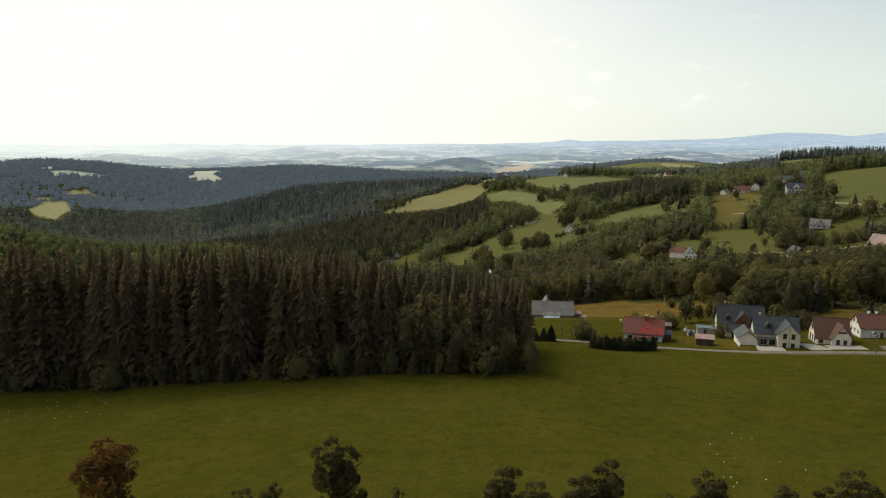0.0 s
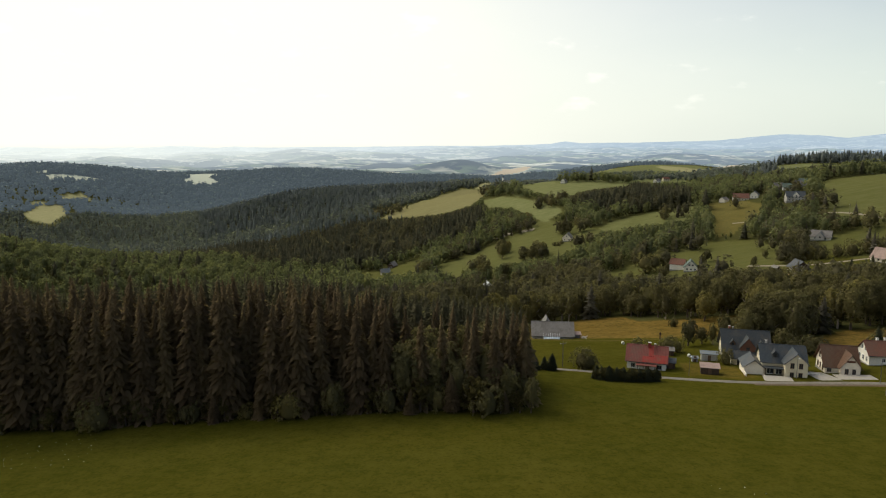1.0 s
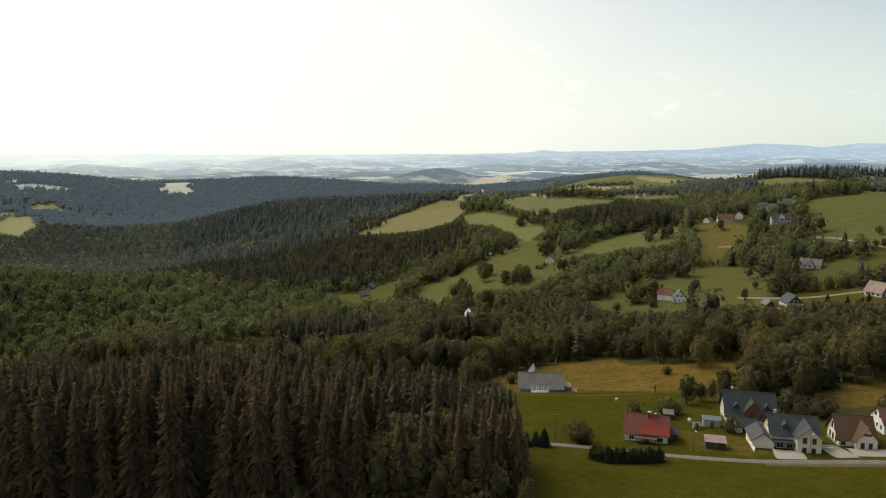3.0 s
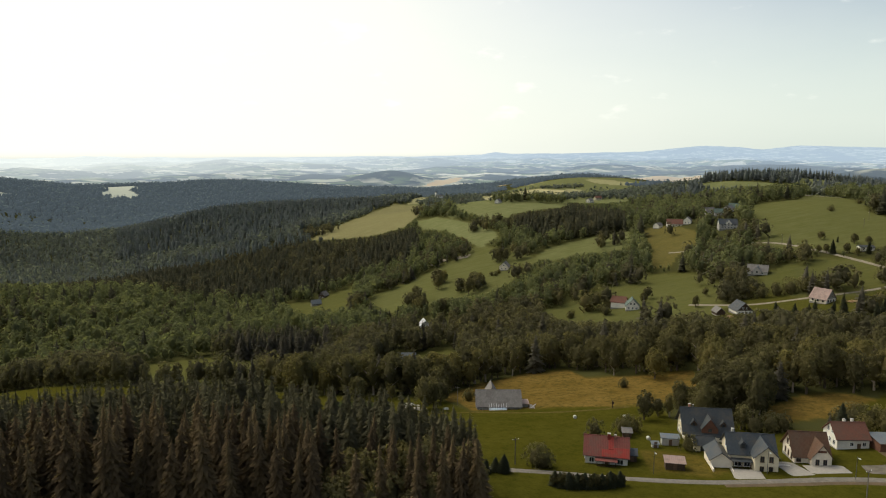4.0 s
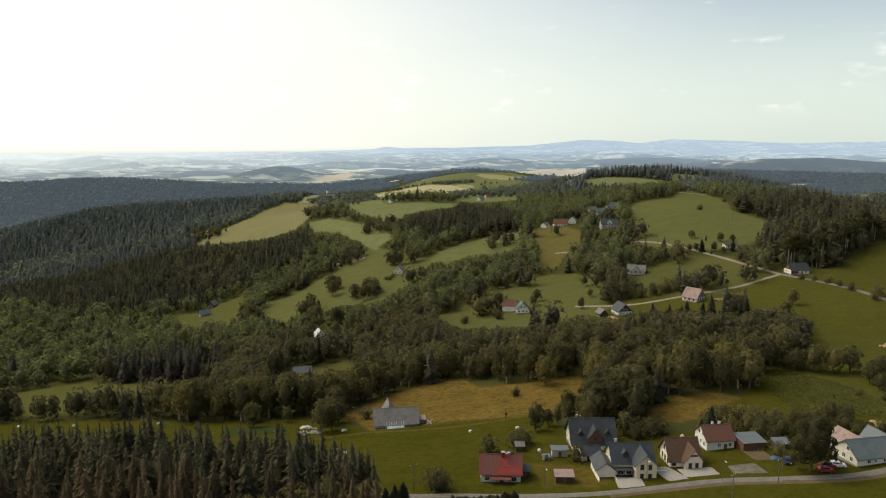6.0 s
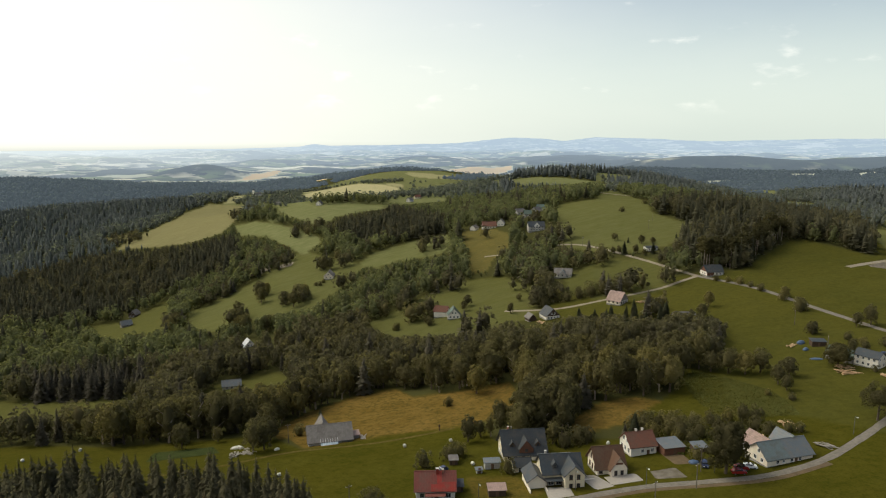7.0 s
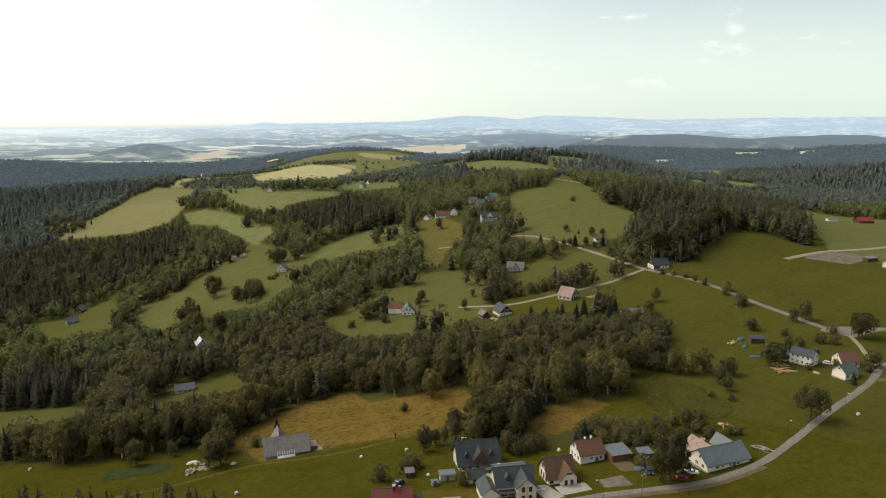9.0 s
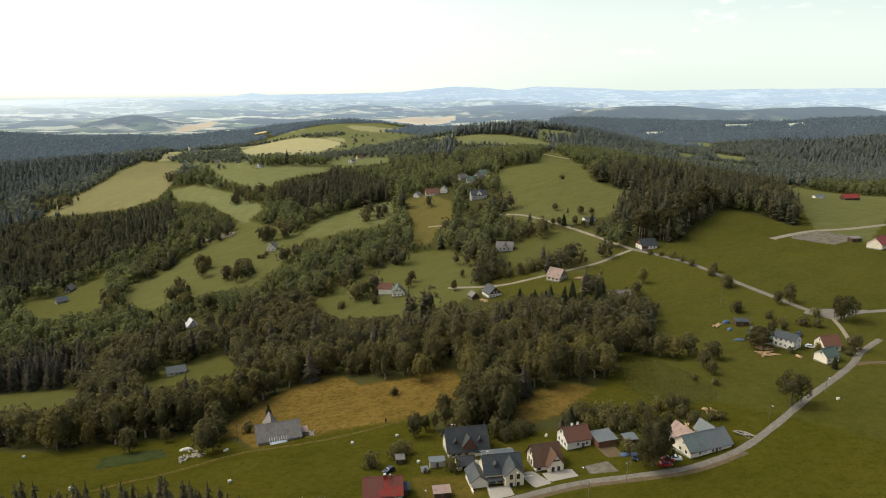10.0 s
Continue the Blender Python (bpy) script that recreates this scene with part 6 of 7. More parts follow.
house("barn", "green-roofed barn behind the white house", 257.2, 236.5, 101, 11.0, 6.0, 2.8, 5.0, PLASTER_GREY, ROOF_GREEN, category="barn")
house("house", "small pale house with green sheet roof by the road", 258.0, 205.6, -3, 7.0, 6.2, 3.2, 5.6, PLASTER_BEIGE, ROOF_GREEN, front=[(-2.2, 1.6, 0.9, 1.1), (0.4, 1.6, 0.9, 1.1), (2.6, 1.6, 0.9, 1.1)], left=[(0, 4.3, 0.9, 1.0)], right=[(0, 4.3, 0.9, 1.0)])
house("house", "cream house with dark red roof near the crossing", 269.5, 213.6, -20, 7.8, 7.0, 3.2, 6.3, PLASTER_BEIGE, ROOF_TERRA, front=row(3, 6.2, 1.6), left=[(0, 4.4, 0.9, 1.1)], right=[(-1.5, 1.6, 0.9, 1.1), (1.5, 1.6, 0.9, 1.1), (0, 4.4, 0.9, 1.1)])

# ---- hamlets on the slope ----
farm = house("farmhouse", "white farmhouse gable with green sheet roof in meadow", 160.2, 441.0, 72, 8.5, 8.2, 2.7, 7.0, PLASTER_WHITE, ROOF_GREEN, left=[(-2.4, 1.5, 1.0, 1.1), (0, 1.5, 1.0, 1.1), (2.4, 1.5, 1.0, 1.1), (-1, 4.2, 1.0, 1.1), (1, 4.2, 1.0, 1.1)])
house("farmhouse", "white farmhouse with red-brown roof beside green gable", 155.6, 451.5, 148, 9.0, 6.5, 4.2, 7.2, PLASTER_WHITE, ROOF_TERRA, right=[(-1.4, 1.6, 0.9, 1.1), (1.4, 1.6, 0.9, 1.1)], left=[(-1.8, 1.6, 0.9, 1.1), (1.8, 1.6, 0.9, 1.1)])
house("house", "dark timber house on white ground floor, grey roof", 200.6, 386.6, 86, 10.0, 8.6, 2.3, 6.4, PLASTER_WHITE, ROOF_SLATE, left=[(-2.9, 1.2, 0.8, 1.0), (-1.0, 1.2, 0.8, 1.0), (1.0, 1.2, 0.8, 1.0), (2.9, 1.2, 0.8, 1.0), (-1.0, 3.7, 0.8, 0.9), (1.0, 3.7, 0.8, 0.9)], right=[(-2.6, 1.2, 0.9, 1.0), (0, 1.2, 0.9, 1.0), (2.6, 1.2, 0.9, 1.0)], front=row(3, 8, 1.2, 0.8, 0.9), gable_mat=WOOD_DARK)
house("barn", "small dark wooden barn beside the lane", 190.2, 391.0, 88, 6.0, 4.6, 2.2, 4.4, WOOD_DARK, ROOF_OLD, category="barn")
house("chalet", "timbered chalet with reddish-brown roof above the lane", 243.2, 379.4, -66, 9.2, 8.8, 2.6, 7.4, PLASTER_BEIGE, ROOF_PALE, front=row(3, 8.5, 1.6), right=[(-2.4, 1.5, 1.0, 1.2), (0, 1.5, 1.0, 1.2), (2.4, 1.5, 1.0, 1.2), (-1.1, 4.4, 1.0, 1.1), (1.1, 4.4, 1.0, 1.1)], frame_mat=FRAME_BROWN, gable_mat=WOOD_GREY)
gy = house("house", "pale cottage with light grey roofs among trees", 253.0, 460.5, -35, 12.0, 8.5, 2.6, 6.2, PLASTER_WHITE, ROOF_OLD, front=row(3, 9.0, 1.4), right=[(-1.6, 1.4, 0.9, 1.0), (1.6, 1.4, 0.9, 1.0)])
add_dormer(gy, 0.0, 5.0, -6.4, -0.5, 0.5, 2.8, 5.8, PLASTER_GREY, ROOF_METAL)
wb = house("house", "white house with dark roof and brown timber side", 322.6, 388.4, -12, 11.5, 8.5, 2.8, 6.6, PLASTER_WHITE, ROOF_SLATE, front=row(4, 9.5, 1.4), left=[(-1.6, 1.4, 0.9, 1.0), (1.6, 1.4, 0.9, 1.0)], gable_mat=WOOD_RED)
part("timber_wall", boxes((-5.75, -1.2, -4.33, -4.24, 0.4, 2.7)), WOOD_RED, wb)
house("house", "low white bungalow with dark flat roof", 333.0, 466.6, -14, 9.0, 6.0, 2.7, 3.5, PLASTER_WHITE, ROOF_SLATE, front=row(3, 7.0, 1.5))
bh = house("house", "large pale house with blue-grey roof among trees", 309.0, 607.0, -16, 15.0, 10.0, 4.6, 8.6, PLASTER_GREY, ROOF_BLUE, front=row(5, 13.0, 1.6, 1.1, 1.3) + row(5, 13.0, 3.7, 1.1, 1.1))
add_dormer(bh, 0, 5.0, -5.4, -0.5, 4.2, 5.6, 8.2, PLASTER_WHITE, ROOF_BLUE)
house("house", "house with brick-red roof in the upper hamlet", 291.0, 674.0, -18, 14.0, 9.0, 3.0, 7.0, PLASTER_WHITE, ROOF_TERRA, front=row(4, 11.0, 1.5))
house("house", "white gabled house in the upper hamlet", 303.0, 671.0, 60, 9.0, 7.0, 4.0, 7.0, PLASTER_WHITE, ROOF_OLD, left=[(-1.5, 1.6, 0.9, 1.1), (1.5, 1.6, 0.9, 1.1)])
house("house", "pale cottage in the upper hamlet", 279.0, 684.0, 40, 8.0, 6.0, 3.0, 5.4, PLASTER_WHITE, ROOF_OLD)
for x, y, a, roof_m in ((340, 680, -20, ROOF_GREEN), (354, 690, 30, ROOF_OLD), (366, 700, -25, ROOF_GREEN), (345, 712, 10, ROOF_OLD)):
    house("house", "weathered house with greenish roof in the upper hamlet", x, y, a, 11.0, 8.0, 3.2, 6.8, PLASTER_GREY, roof_m, front=row(3, 8.5, 1.6))
house("house", "small cottage with pinkish walls below the hedge", 119.4, 646.5, 68, 10.0, 8.0, 3.4, 7.2, PLASTER_BEIGE, ROOF_OLD, left=[(-1.8, 1.6, 1.0, 1.2), (1.8, 1.6, 1.0, 1.2), (0, 4.6, 1.0, 1.1)])
tent = house("cabin", "white A-frame cabin at the wood's edge", 36.0, 517.0, 100, 7.0, 8.4, 0.9, 5.2, PLASTER_WHITE, ROOF_WHITE, left=[(-1.0, 1.6, 0.8, 1.0), (1.0, 1.6, 0.8, 1.0), (0, 4.0, 0.8, 0.9)], category="cabin", over=0.3)
house("cabin", "dark wooden cabin with grey roof on steep meadow", -51.0, 739.0, 64, 9.0, 7.0, 2.6, 6.2, WOOD_DARK, ROOF_OLD, left=[(-1.5, 1.4, 0.9, 1.0), (1.5, 1.4, 0.9, 1.0), (0, 3.9, 0.9, 0.9)], category="cabin")
house("cabin", "grey wooden cabin below the dark cabin", -56.0, 703.0, 20, 9.0, 6.5, 2.4, 5.6, WOOD_GREY, ROOF_METAL, front=row(3, 7, 1.3), category="cabin")
house("cottage", "low white cottage with grey roof on lawn", 18.6, 426.6, -2, 10.0, 6.0, 2.4, 4.8, PLASTER_WHITE, ROOF_METAL, front=row(3, 8, 1.3, 0.8, 0.8), category="cottage")
house("barn", "barn with bright red roof across the fields", 680.0, 489.0, -20, 16.0, 9.0, 3.0, 6.4, WOOD_DARK, ROOF_SCARLET, category="barn")
house("shed", "pale shed near the red-roofed barn", 655.0, 506.0, -20, 10.0, 6.0, 2.6, 4.0, PLASTER_WHITE, ROOF_METAL, category="shed")
for x, y, a in ((437, 302, 12), (446, 290, -20)):
    house("house", "house with bright red roof behind dark conifers", x, y, a, 13.0, 9.0, 3.4, 7.2, PLASTER_BEIGE, ROOF_SCARLET, front=row(3, 9, 1.6))
shed("shed", "small dark shelter on the gravel yard", 440.0, 320.0, -10, 8.0, 4.0, 2.2, 2.8, WOOD_DARK, ROOF_OLD)
house("cottage", "low cottage with grey roof half hidden by trees", 248.5, 325.5, -20, 11.0, 7.0, 2.4, 4.8, PLASTER_WHITE, ROOF_OLD, front=row(3, 8, 1.3, 0.8, 0.8), category="cottage")
# the village by the church, far down the ridge
VILLAGE = [(230, 1786, 20), (207, 1670, -10), (184, 1034, 60), (511, 1799, -30), (552, 1638, 10), (324, 1040, 40), (179, 1695, 30), (254, 1846, -25), (150, 1793, 45), (354, 1093, 10), (420, 1720, 30)]
for k, (x, y, a) in enumerate(VILLAGE):
    house("house", "white house in the far church village" if k % 3 else "cream house with reddish roof in far village", x, y, a, 10.0, 7.0, 3.2, 6.4, PLASTER_WHITE if k % 3 else PLASTER_CREAM, ROOF_OLD if k % 3 else ROOF_TERRA, front=row(3, 9, 2.0, 1.1, 1.3), left=[(-1.8, 2.0, 1.1, 1.3), (1.8, 2.0, 1.1, 1.3)])
ch = house("church", "white village church with a slender tower", 178.0, 1858.0, 30, 18.0, 9.0, 5.0, 9.0, PLASTER_WHITE, ROOF_OLD, front=row(4, 15, 3.0, 1.0, 2.2), category="church")
part("tower", boxes((-13.0, -8.6, -2.2, 2.2, -2.0, 15.0)), PLASTER_WHITE, ch)
bm = bmesh.new()
bmesh.ops.create_cone(bm, cap_ends=True, segments=8, radius1=2.7, radius2=0.15, depth=5.0, matrix=Matrix.Translation((-10.8, 0, 17.5)))
part("spire", bm, ROOF_SLATE, ch)


# ---- roads, lanes and yards, laid over the ground ----
def smooth_line(pts, step=3.0):
    p = np.array(pts, float)
    out = []
    for i in range(len(p) - 1):
        p0, p1, p2, p3 = p[max(i - 1, 0)], p[i], p[i + 1], p[min(i + 2, len(p) - 1)]
        n = max(2, int(np.linalg.norm(p2 - p1) / step))
        for k in range(n):
            t = k / n
            out.append(0.5 * (2 * p1 + (p2 - p0) * t + (2 * p0 - 5 * p1 + 4 * p2 - p3) * t * t + (3 * p1 - p0 - 3 * p2 + p3) * t ** 3))
    out.append(p[-1])
    return np.array(out)


def strip(name, label, pts, width, mat, lift=0.14, category="road"):
    line = smooth_line(pts)
    d = np.gradient(line, axis=0)
    d /= np.linalg.norm(d, axis=1)[:, None]
    nrm = np.stack([-d[:, 1], d[:, 0]], 1)
    wob = 1 + 0.09 * np.sin(np.arange(len(line)) * 1.7) * np.sin(np.arange(len(line)) * 0.63)
    offs = np.array([-0.5, -0.25, 0.25, 0.5])
    verts, tris = [], []
    for i, (c, m) in enumerate(zip(line, nrm)):
        for k, o in enumerate(offs):
            q = c + m * o * width * wob[i]
            verts.append((q[0], q[1], ground_z(*q) + (lift if 0 < k < 3 else lift - 0.16)))
    n = len(offs)
    for i in range(len(line) - 1):
        for k in range(n - 1):
            a = i * n + k
            tris += [(a, a + 1, a + n), (a + 1, a + n + 1, a + n)]
    ob = new(name, mesh_arrays(name, np.array(verts), np.array(tris)[:, ::-1], mat))
    return tagged(ob, label, category, kind="structure")


MAIN_ROAD = [(12, 208), (24, 202), (34, 198.6), (44, 196.4), (64, 190.4), (84, 186.2), (105, 184.5), (118, 182.5), (133, 177.5), (151, 172.2), (172, 172.2), (195, 178), (221, 186), (246, 192.5), (263, 197.5), (276, 203), (296, 208)]
strip("road", "narrow worn asphalt village road", MAIN_ROAD, 3.1, ASPHALT)
strip("lane", "narrow gravel lane up to the crossing", [(277, 203), (285, 214), (296, 226), (305, 237)], 2.2, GRAVEL, 0.12, "lane")
strip("road_verge", "bare gravelly verge along the village road", [(84, 184.0), (105, 182.0), (118, 180.0), (133, 174.8), (151, 169.6), (172, 169.6)], 2.4, EARTH, 0.10, "verge")
strip("lane", "pale lane running over the fields", [(340, 226), (322, 234), (309, 241), (306, 248), (307.6, 262), (310.6, 278), (315, 306), (320, 336), (320, 358), (314, 392)], 3.8, ASPHALT, category="lane")
strip("lane", "narrow lane between hamlet meadows", [(314, 392), (296, 389), (280, 386), (258, 388), (240, 391), (212, 398), (188, 422)], 3.4, GRAVEL, category="lane")
strip("lane", "pale lane climbing past the hamlet", [(314, 392), (314, 405), (314, 447), (312, 488), (306, 525), (290, 545), (266, 551), (240, 570)], 3.6, GRAVEL, category="lane")
strip("track", "field track on the hill", [(503, 728), (520, 790), (545, 860), (580, 960)], 5.0, GRAVEL, category="track")
strip("track", "pale mown track past the barn", [(-25, 254), (-10, 258), (5, 260), (28, 266.5), (50, 263.4), (65, 261.5), (90, 262)], 2.6, MOWN, 0.08, "track")
strip("track", "track across the upper fields", [(400, 352), (440, 352), (480, 345), (560, 350), (640, 372)], 5.0, GRAVEL, category="track")
strip("track", "dirt track leaving the road", [(263.6, 196.5), (272, 193), (290, 178), (330, 150)], 3.0, EARTH, category="track")


def slab(name, label, corners, mat, lift=0.16, category="yard", cells=8):
    """A four-cornered patch that follows the ground."""
    c = np.array(corners, float)
    g = np.linspace(0, 1, cells + 1)
    verts = []
    for s in g:
        for t in g:
            q = (c[0] * (1 - s) + c[1] * s) * (1 - t) + (c[3] * (1 - s) + c[2] * s) * t
            edge = min(s, t, 1 - s, 1 - t) < 1e-6
            verts.append((q[0], q[1], ground_z(*q) + (lift - 0.2 if edge else lift)))
    n = cells + 1
    tris = []
    for i in range(cells):
        for j in range(cells):
            a = i * n + j
            tris += [(a, a + n, a + 1), (a + 1, a + n, a + n + 1)]
    ob = new(name, mesh_arrays(name, np.array(verts), np.array(tris), mat))
    return tagged(ob, label, category, kind="structure")


slab("yard", "pale concrete yard before the cream house", [(88.5, 187.6), (96.5, 186.8), (98.5, 193.0), (91.5, 196.0)], PAVING)
slab("yard", "pale paved drive beside the cream house", [(103.5, 187.2), (110.0, 187.0), (109.5, 197.0), (104.5, 199.0)], PAVING)
slab("yard", "pale paved drive before the beige house", [(109.2, 188.0), (119.5, 186.4), (120.5, 192.0), (110.5, 194.4)], PAVING)
slab("yard", "gravel parking place beside the road", [(122.5, 185.6), (131.5, 182.0), (133.0, 189.8), (124.5, 191.0)], YARD_GREY)
slab("yard", "brown gravel yard beside the white house", [(134.0, 191.0), (139.5, 189.0), (141.5, 197.0), (135.5, 199.0)], EARTH)
slab("yard", "paved yard behind the cream house", [(95.0, 205.5), (108.0, 203.0), (109.5, 208.6), (96.5, 215.0)], PAVING)
slab("yard", "sandy yard behind the farm buildings", [(410, 349), (446, 354), (456, 322), (420, 320)], YARD_GREY)
slab("junction", "pale worn asphalt where the lanes meet", [(300, 250), (309, 252), (330, 232), (303, 234)], ASPHALT, 0.17, "road")
slab("yard", "sandy clearing at the wood's edge", [(52, 760), (64, 742), (82, 752), (66, 775)], GRAVEL)
slab("yard", "sandy clearing beside the hedge", [(84, 742), (98, 735), (104, 748), (90, 754)], GRAVEL)
slab("vegetable_plot", "dark green vegetable plot beside the barn track", [(-18.5, 277), (5.8, 278.4), (4.0, 290), (-16.4, 291)], CROP, 0.28, "plot")


# ---- vehicles ----
def car(label, x, y, yaw, paint):
    top = tagged(new("car"), label, "car", "parked cars")
    top.matrix_world = pose(x, y, ground_z(x, y) + 0.12, 0, 0, yaw)
    bm = bmesh.new()
    prism(bm, [(-2.1, 0.3), (2.1, 0.3), (2.12, 0.65), (1.95, 0.88), (1.0, 0.98), (-1.75, 0.98), (-2.1, 0.85)], "x", -0.86, 0.86)
    body = part("body", bm, paint, top)
    body.rotation_euler = (0, 0, radians(90))
    bm = bmesh.new()
    prism(bm, [(-1.75, 0.98), (1.0, 0.98), (0.35, 1.46), (-1.35, 1.48)], "x", -0.74, 0.74)
    cab = part("cabin", bm, paint, top)
    cab.rotation_euler = (0, 0, radians(90))
    for s in (-1, 1):
        bm = bmesh.new()
        prism(bm, [(-1.5, 1.03), (0.8, 1.03), (0.3, 1.38), (-1.2, 1.4)], "x", *sorted((s * 0.73, s * 0.755)))
        gl = part("side_window", bm, GLASS, top)
        gl.rotation_euler = (0, 0, radians(90))
    part("windscreen", boxes((-0.98, -0.6, -0.66, 0.66, 1.06, 1.4)), GLASS, top)
    for lx in (-2.13, 2.08):
        for ly in (-0.6, 0.6):
            part("headlight" if lx < 0 else "tail_light", boxes((lx, lx + 0.05, ly - 0.16, ly + 0.16, 0.6, 0.76)), FRAME_WHITE if lx < 0 else PAINT_RED, top)
    for wx in (-1.3, 1.3):
        for wy in (-0.82, 0.82):
            bm = bmesh.new()
            bmesh.ops.create_cone(bm, cap_ends=True, segments=16, radius1=0.32, radius2=0.32, depth=0.2, matrix=Matrix.Translation((wx, wy, 0.2)) @ Matrix.Rotation(radians(90), 4, "X"))
            wh = part("wheel", bm, RUBBER, top)
            bm = bmesh.new()
            bmesh.ops.create_cone(bm, cap_ends=True, segments=12, radius1=0.18, radius2=0.18, depth=0.22, matrix=Matrix.Translation((wx, wy, 0.2)) @ Matrix.Rotation(radians(90), 4, "X"))
            part("rim", bm, STEEL, wh)
    return top


car("white car parked beside the farm building", 150.4, 178.4, 150, PAINT_WHITE)
car("red car parked under the big tree", 147.6, 178.8, 150, PAINT_RED)
car("red car half hidden under the big tree", 145.0, 177.0, 160, PAINT_RED)
car("dark blue car parked beside the garden", 140.6, 186.0, 60, PAINT_BLUE)
car("dark blue car in the paved yard", 99.9, 211.0, 70, PAINT_BLUE)
car("white car parked by the white house", 265.0, 218.2, 130, PAINT_WHITE)
car("dark car parked behind the white house", 274.0, 231.0, 30, PAINT_BLUE)
car("dark car parked behind the red-roofed house", 69.6, 221.4, 20, PAINT_BLUE)
car("white car parked in the upper hamlet", 258.0, 553.0, 20, PAINT_WHITE)
car("white car parked by the lane", 272.0, 548.0, 10, PAINT_WHITE)


# ---- bales, stacks, poles and garden things ----
def bale(x, y):
    top = tagged(new("hay_bale"), "pale wrapped round hay bale on grass", "hay bale", "hay bales")
    top.matrix_world = pose(x, y, ground_z(x, y), 0, 0, RNG.uniform(0, 180))
    bm = bmesh.new()
    bmesh.ops.create_cone(bm, cap_ends=True, segments=20, radius1=0.56, radius2=0.56, depth=1.05, matrix=Matrix.Translation((0, 0, 0.53)) @ Matrix.Rotation(radians(90), 4, "X"))
    bmesh.ops.bevel(bm, geom=[e for e in bm.edges if len(e.link_faces) == 2 and e.calc_face_angle() > 1.0], offset=0.1, segments=2, affect="EDGES")
    part("wrap", bm, HAY_WRAP, top)


for x, y in [(-43, 309.5), (-24.6, 260.7), (22, 240.4), (66.8, 251.2), (83, 248.1), (-60, 300), (-75, 318), (80.6, 222.4), (228.8, 179.3), (-97, 327)]:
    bale(x, y)


def lamp_post(x, y):
    top = tagged(new("street_lamp"), "thin grey street lamp beside the road", "street lamp", "street lamps")
    top.matrix_world = pose(x, y, ground_z(x, y), 0, 0, 0)
    bm = bmesh.new()
    bmesh.ops.create_cone(bm, cap_ends=True, segments=8, radius1=0.09, radius2=0.05, depth=6.4, matrix=Matrix.Translation((0, 0, 2.9)))
    part("pole", bm, STEEL, top)
    part("arm", boxes((-0.03, 0.03, -0.7, 0.05, 6.0, 6.07)), STEEL, top)
    part("lamp_head", boxes((-0.14, 0.14, -1.15, -0.6, 5.93, 6.06)), FRAME_WHITE, top)


def power_pole(x, y, yaw, h=8.0):
    top = tagged(new("power_pole"), "grey wooden power pole with crossarm", "power pole", "power poles")
    top.matrix_world = pose(x, y, ground_z(x, y), 0, 0, yaw)
    bm = bmesh.new()
    bmesh.ops.create_cone(bm, cap_ends=True, segments=8, radius1=0.15, radius2=0.1, depth=h + 0.8, matrix=Matrix.Translation((0, 0, h / 2 - 0.4)))
    part("pole", bm, POLE_WOOD, top)
    part("crossarm", boxes((-0.9, 0.9, -0.05, 0.05, h - 0.6, h - 0.48)), POLE_WOOD, top)
    for q in (-0.8, 0, 0.8):
        part("insulator", boxes((q - 0.05, q + 0.05, -0.05, 0.05, h - 0.48, h - 0.28)), FRAME_WHITE, top)


for x, y in [(116.7, 182.2), (195.6, 181.2), (139.5, 180.6), (98.5, 190.0), (231, 186.0), (70.0, 193.6)]:
    lamp_post(x, y)
for x, y, a in [(128.2, 175.1, 20), (111, 171, 20), (137.0, 183.5, 20), (30.5, 281.0, 0), (36.0, 203.0, 10), (283, 285, 30), (261, 247, 40), (306, 520, 0), (371, 520, 20), (390, 540, 20)]:
    power_pole(x, y, a, 7.5)


def field_post(x, y):
    top = tagged(new("field_post"), "short dark weathered post beside the mown track", "post")
    top.matrix_world = pose(x, y, ground_z(x, y), 0, 0, 0)
    bm = bmesh.new()
    bmesh.ops.create_cone(bm, cap_ends=True, segments=8, radius1=0.22, radius2=0.16, depth=2.8, matrix=Matrix.Translation((0, 0, 1.2)))
    part("stem", bm, WOOD_DARK, top)
    part("board", boxes((-0.38, 0.38, -0.24, -0.16, 1.5, 2.3)), WOOD_DARK, top)


field_post(84.0, 262.5)


def plank_heap(name, label, x, y, n, mat, size=2.4, spread=1.6, category="stack"):
    """An untidy heap of boards or logs."""
    top = tagged(new(name), label, category)
    top.matrix_world = pose(x, y, ground_z(x, y), 0, 0, RNG.uniform(0, 180))
    for k in range(n):
        L, b = RNG.uniform(0.6, 1.1) * size, RNG.uniform(0.12, 0.3)
        ob = part("board", boxes((-L / 2, L / 2, -b, b, 0, 0.16)), mat, top)
        ob.matrix_local = pose(RNG.uniform(-spread, spread), RNG.uniform(-spread, spread) * 0.6, 0.05 + 0.13 * (k % 5), RNG.uniform(-6, 6), RNG.uniform(-8, 8), RNG.uniform(-35, 35))


plank_heap("timber_stack", "untidy stack of fresh sawn timber", 245.6, 223.6, 26, TIMBER, 4.0, 3.4)
plank_heap("timber_stack", "untidy stack of fresh sawn timber", 249.0, 229.0, 20, TIMBER, 3.4, 2.6)
plank_heap("timber_stack", "leaning pile of pale logs on grass", 255.8, 261.9, 14, TIMBER, 3.0, 2.0)
plank_heap("timber_stack", "small stack of yellow boards beside house", 252.6, 214.6, 10, TIMBER, 2.6, 1.4)
plank_heap("timber_stack", "pile of old boards beside farm building", 181.0, 178.4, 16, WOOD_GREY, 3.0, 2.4)
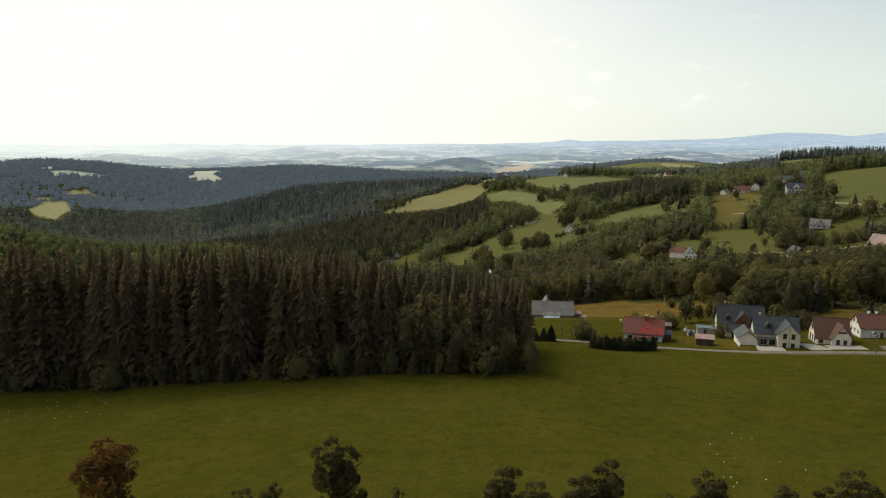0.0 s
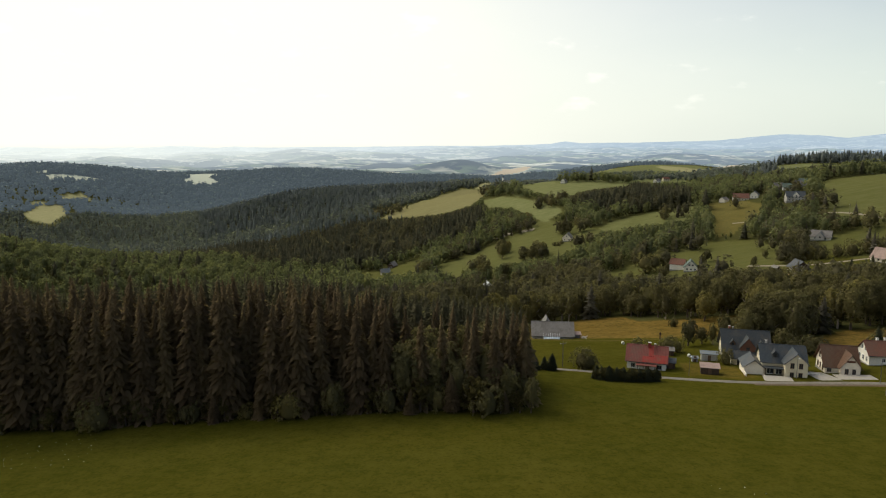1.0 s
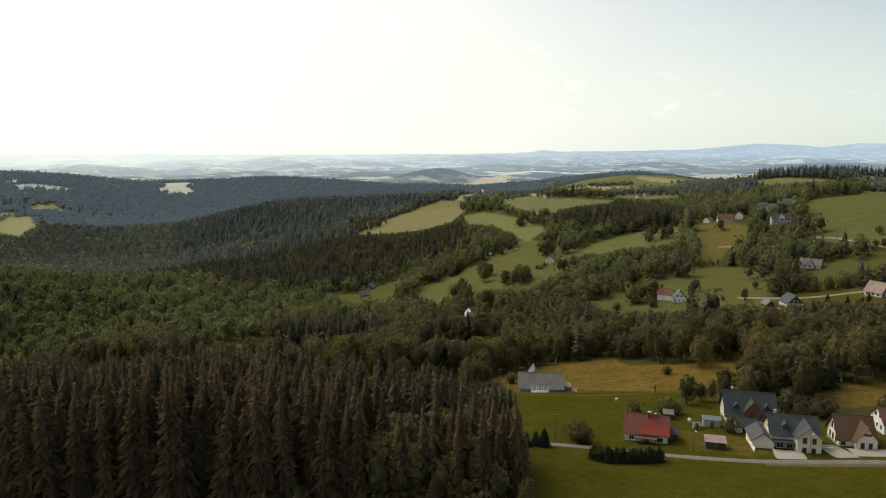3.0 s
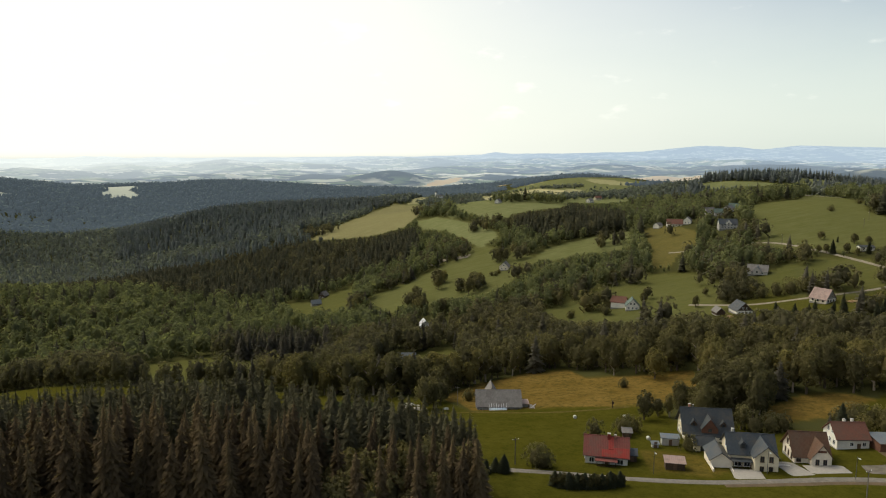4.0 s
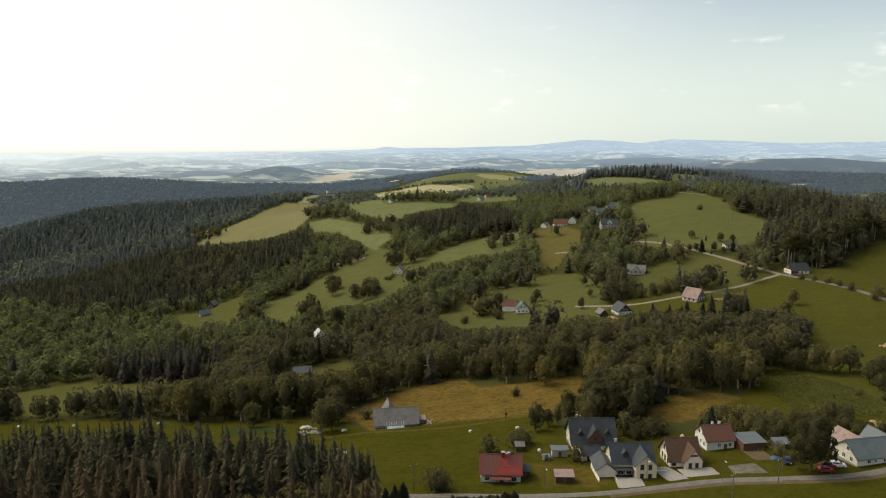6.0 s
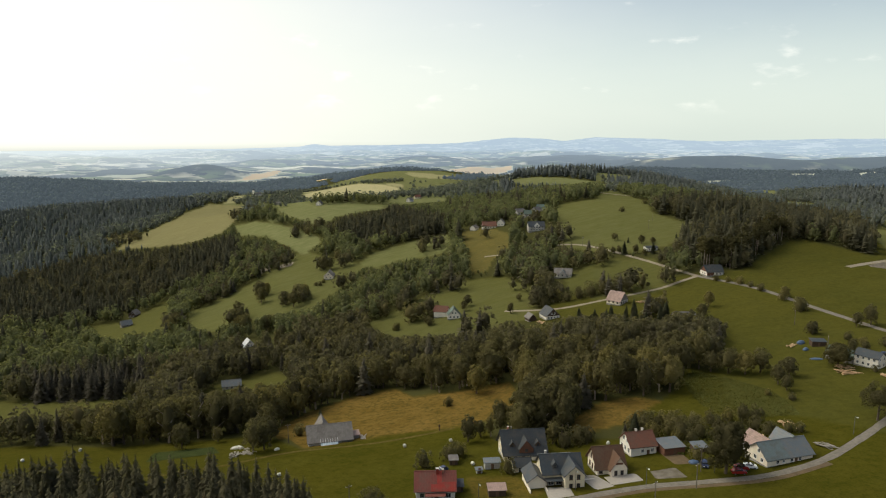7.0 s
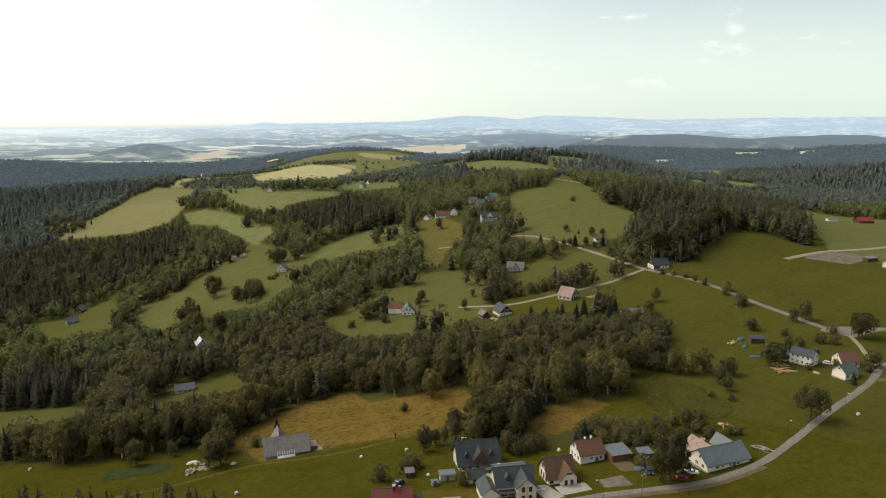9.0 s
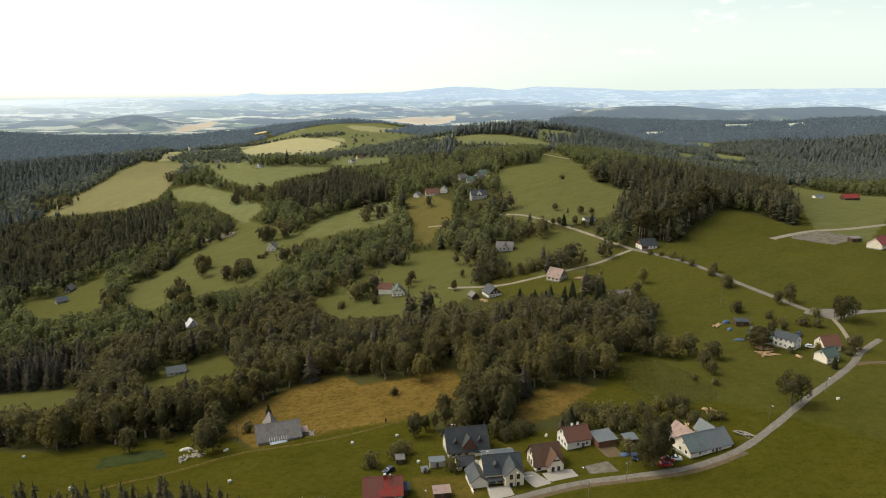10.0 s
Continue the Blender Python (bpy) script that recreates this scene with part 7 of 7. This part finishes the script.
plank_heap("timber_stack", "scattered old boards and scrap by track", 14.5, 273.6, 26, WOOD_GREY, 2.6, 4.0)
plank_heap("timber_stack", "scattered boards and scrap under tree", 10.0, 270.6, 16, WOOD_GREY, 2.2, 3.0)
plank_heap("timber_stack", "heap of boards beside the chalet garden", 254.0, 369.0, 20, TIMBER, 3.0, 3.2)
plank_heap("timber_stack", "reddish heap of firewood behind cream house", 110.5, 213.2, 14, TIMBER, 1.6, 1.6)
plank_heap("timber_stack", "scrap and firewood beside timber house", 192.0, 381.0, 18, TIMBER, 2.4, 2.6)
plank_heap("timber_stack", "orange boards in the overgrown garden", 170.5, 194.0, 8, TIMBER, 1.6, 1.0)
plank_heap("timber_stack", "boards and stones on the bank", 185.0, 197.0, 18, TIMBER, 2.0, 3.4)
plank_heap("timber_stack", "scrap leaning at the barn annex", 57.0, 272.0, 14, WOOD_GREY, 2.0, 1.8)


def tarp(name, label, x, y, L, W, h, mat, category):
    """A rounded, sagging covered shape."""
    top = tagged(new(name), label, category)
    top.matrix_world = pose(x, y, ground_z(x, y) - 0.05, 0, 0, RNG.uniform(-30, 30))
    bm = bmesh.new()
    bmesh.ops.create_icosphere(bm, subdivisions=3, radius=1.0)
    for v in bm.verts:
        k = 1 + 0.14 * noise.noise(Vector((v.co.x * 2 + x, v.co.y * 2, v.co.z * 2)))
        v.co = Vector((v.co.x * L / 2 * k, v.co.y * W / 2 * k, max(v.co.z, -0.02) * h * k))
    part("cover", bm, mat, top)


tarp("boat", "white covered boat lying beside the track", 12.2, 282.4, 5.0, 2.0, 1.1, HAY_WRAP, "boat")
tarp("tarpaulin", "white tarpaulin heap beside the track", 25.2, 272.7, 2.2, 1.6, 0.9, HAY_WRAP, "tarpaulin")
tarp("tarpaulin", "blue tarpaulin over a garden pool", 139.8, 189.6, 3.4, 2.8, 0.9, TARP_BLUE, "tarpaulin")
tarp("tarpaulin", "blue tarpaulin lying on the grass", 249.9, 242.4, 6.0, 2.6, 0.6, TARP_BLUE, "tarpaulin")
tarp("tarpaulin", "dark blue tarpaulin on stacked goods", 262.1, 262.0, 4.0, 3.0, 1.6, TARP_BLUE, "tarpaulin")
tarp("tarpaulin", "dark blue tarpaulin on firewood", 256.5, 254.3, 3.6, 2.4, 1.1, TARP_BLUE, "tarpaulin")
tarp("tarpaulin", "pale wrapped bale in the garden", 127.0, 216.0, 1.4, 1.2, 1.1, HAY_WRAP, "tarpaulin")
shed("shed", "open shelter with blue sheet roof on grass", 265.5, 256.0, -30, 6.0, 4.0, 2.2, 2.6, WOOD_DARK, ROOF_BLUE)
shed("shed", "small garden trailer shed beside rough grass", 79.6, 215.2, -10, 1.8, 1.4, 1.2, 1.4, PLASTER_GREY, ROOF_METAL)

# rough thicket and garden weeds: too many stems to count
def herbs(name, label, poly, step, h, mat):
    p = np.array(poly, float)
    (x0, y0), (x1, y1) = p.min(0), p.max(0)
    gx, gy = np.meshgrid(np.arange(x0, x1, step), np.arange(y0, y1, step), indexing="ij")
    gx = gx.ravel() + RNG.uniform(-0.5, 0.5, gx.size) * step
    gy = gy.ravel() + RNG.uniform(-0.5, 0.5, gy.size) * step
    k = inside(gx, gy, poly)
    gx, gy = gx[k], gy[k]
    n = ball_points(RNG, len(gx))
    n[:, 2] = np.abs(n[:, 2]) + 0.7
    n /= np.linalg.norm(n, axis=1)[:, None]
    v, f = leaf_cards(RNG, np.stack([gx, gy, place_z(gx, gy) + h * 0.5], 1), n, h)
    return tagged(new(name, mesh_arrays(name, v, f, mat)), label, "weeds", kind="stuff")


herbs("thicket", "low grey-green cover of nettles and tall weeds", [(200, 262), (190, 255), (184, 246), (176, 229), (175, 216), (183, 207), (196, 202), (203, 214), (207, 226), (205, 246)], 0.5, 0.26, REED)
herbs("vegetables", "rows of leafy vegetables in the plot", [(-17.5, 278), (5, 279), (3.4, 289), (-15.6, 290)], 0.6, 0.3, CROP)
herbs("garden_weeds", "rough garden grass behind the houses", [(140, 196), (168, 190), (178, 205), (150, 214), (138, 208)], 0.9, 0.5, REED)
herbs("wildflowers", "white wildflowers scattered in the meadow", [(-92, 128), (-66, 130), (-72, 146), (-90, 144)], 2.8, 0.10, PLASTER_WHITE)
herbs("wildflowers", "white wildflowers scattered in the meadow", [(40, 88), (56, 88), (56, 116), (44, 116)], 3.6, 0.10, PLASTER_WHITE)

for pool in PROTO.values():
    for src in pool:
        for o in [*src.children_recursive, src]:
            bpy.data.objects.remove(o)
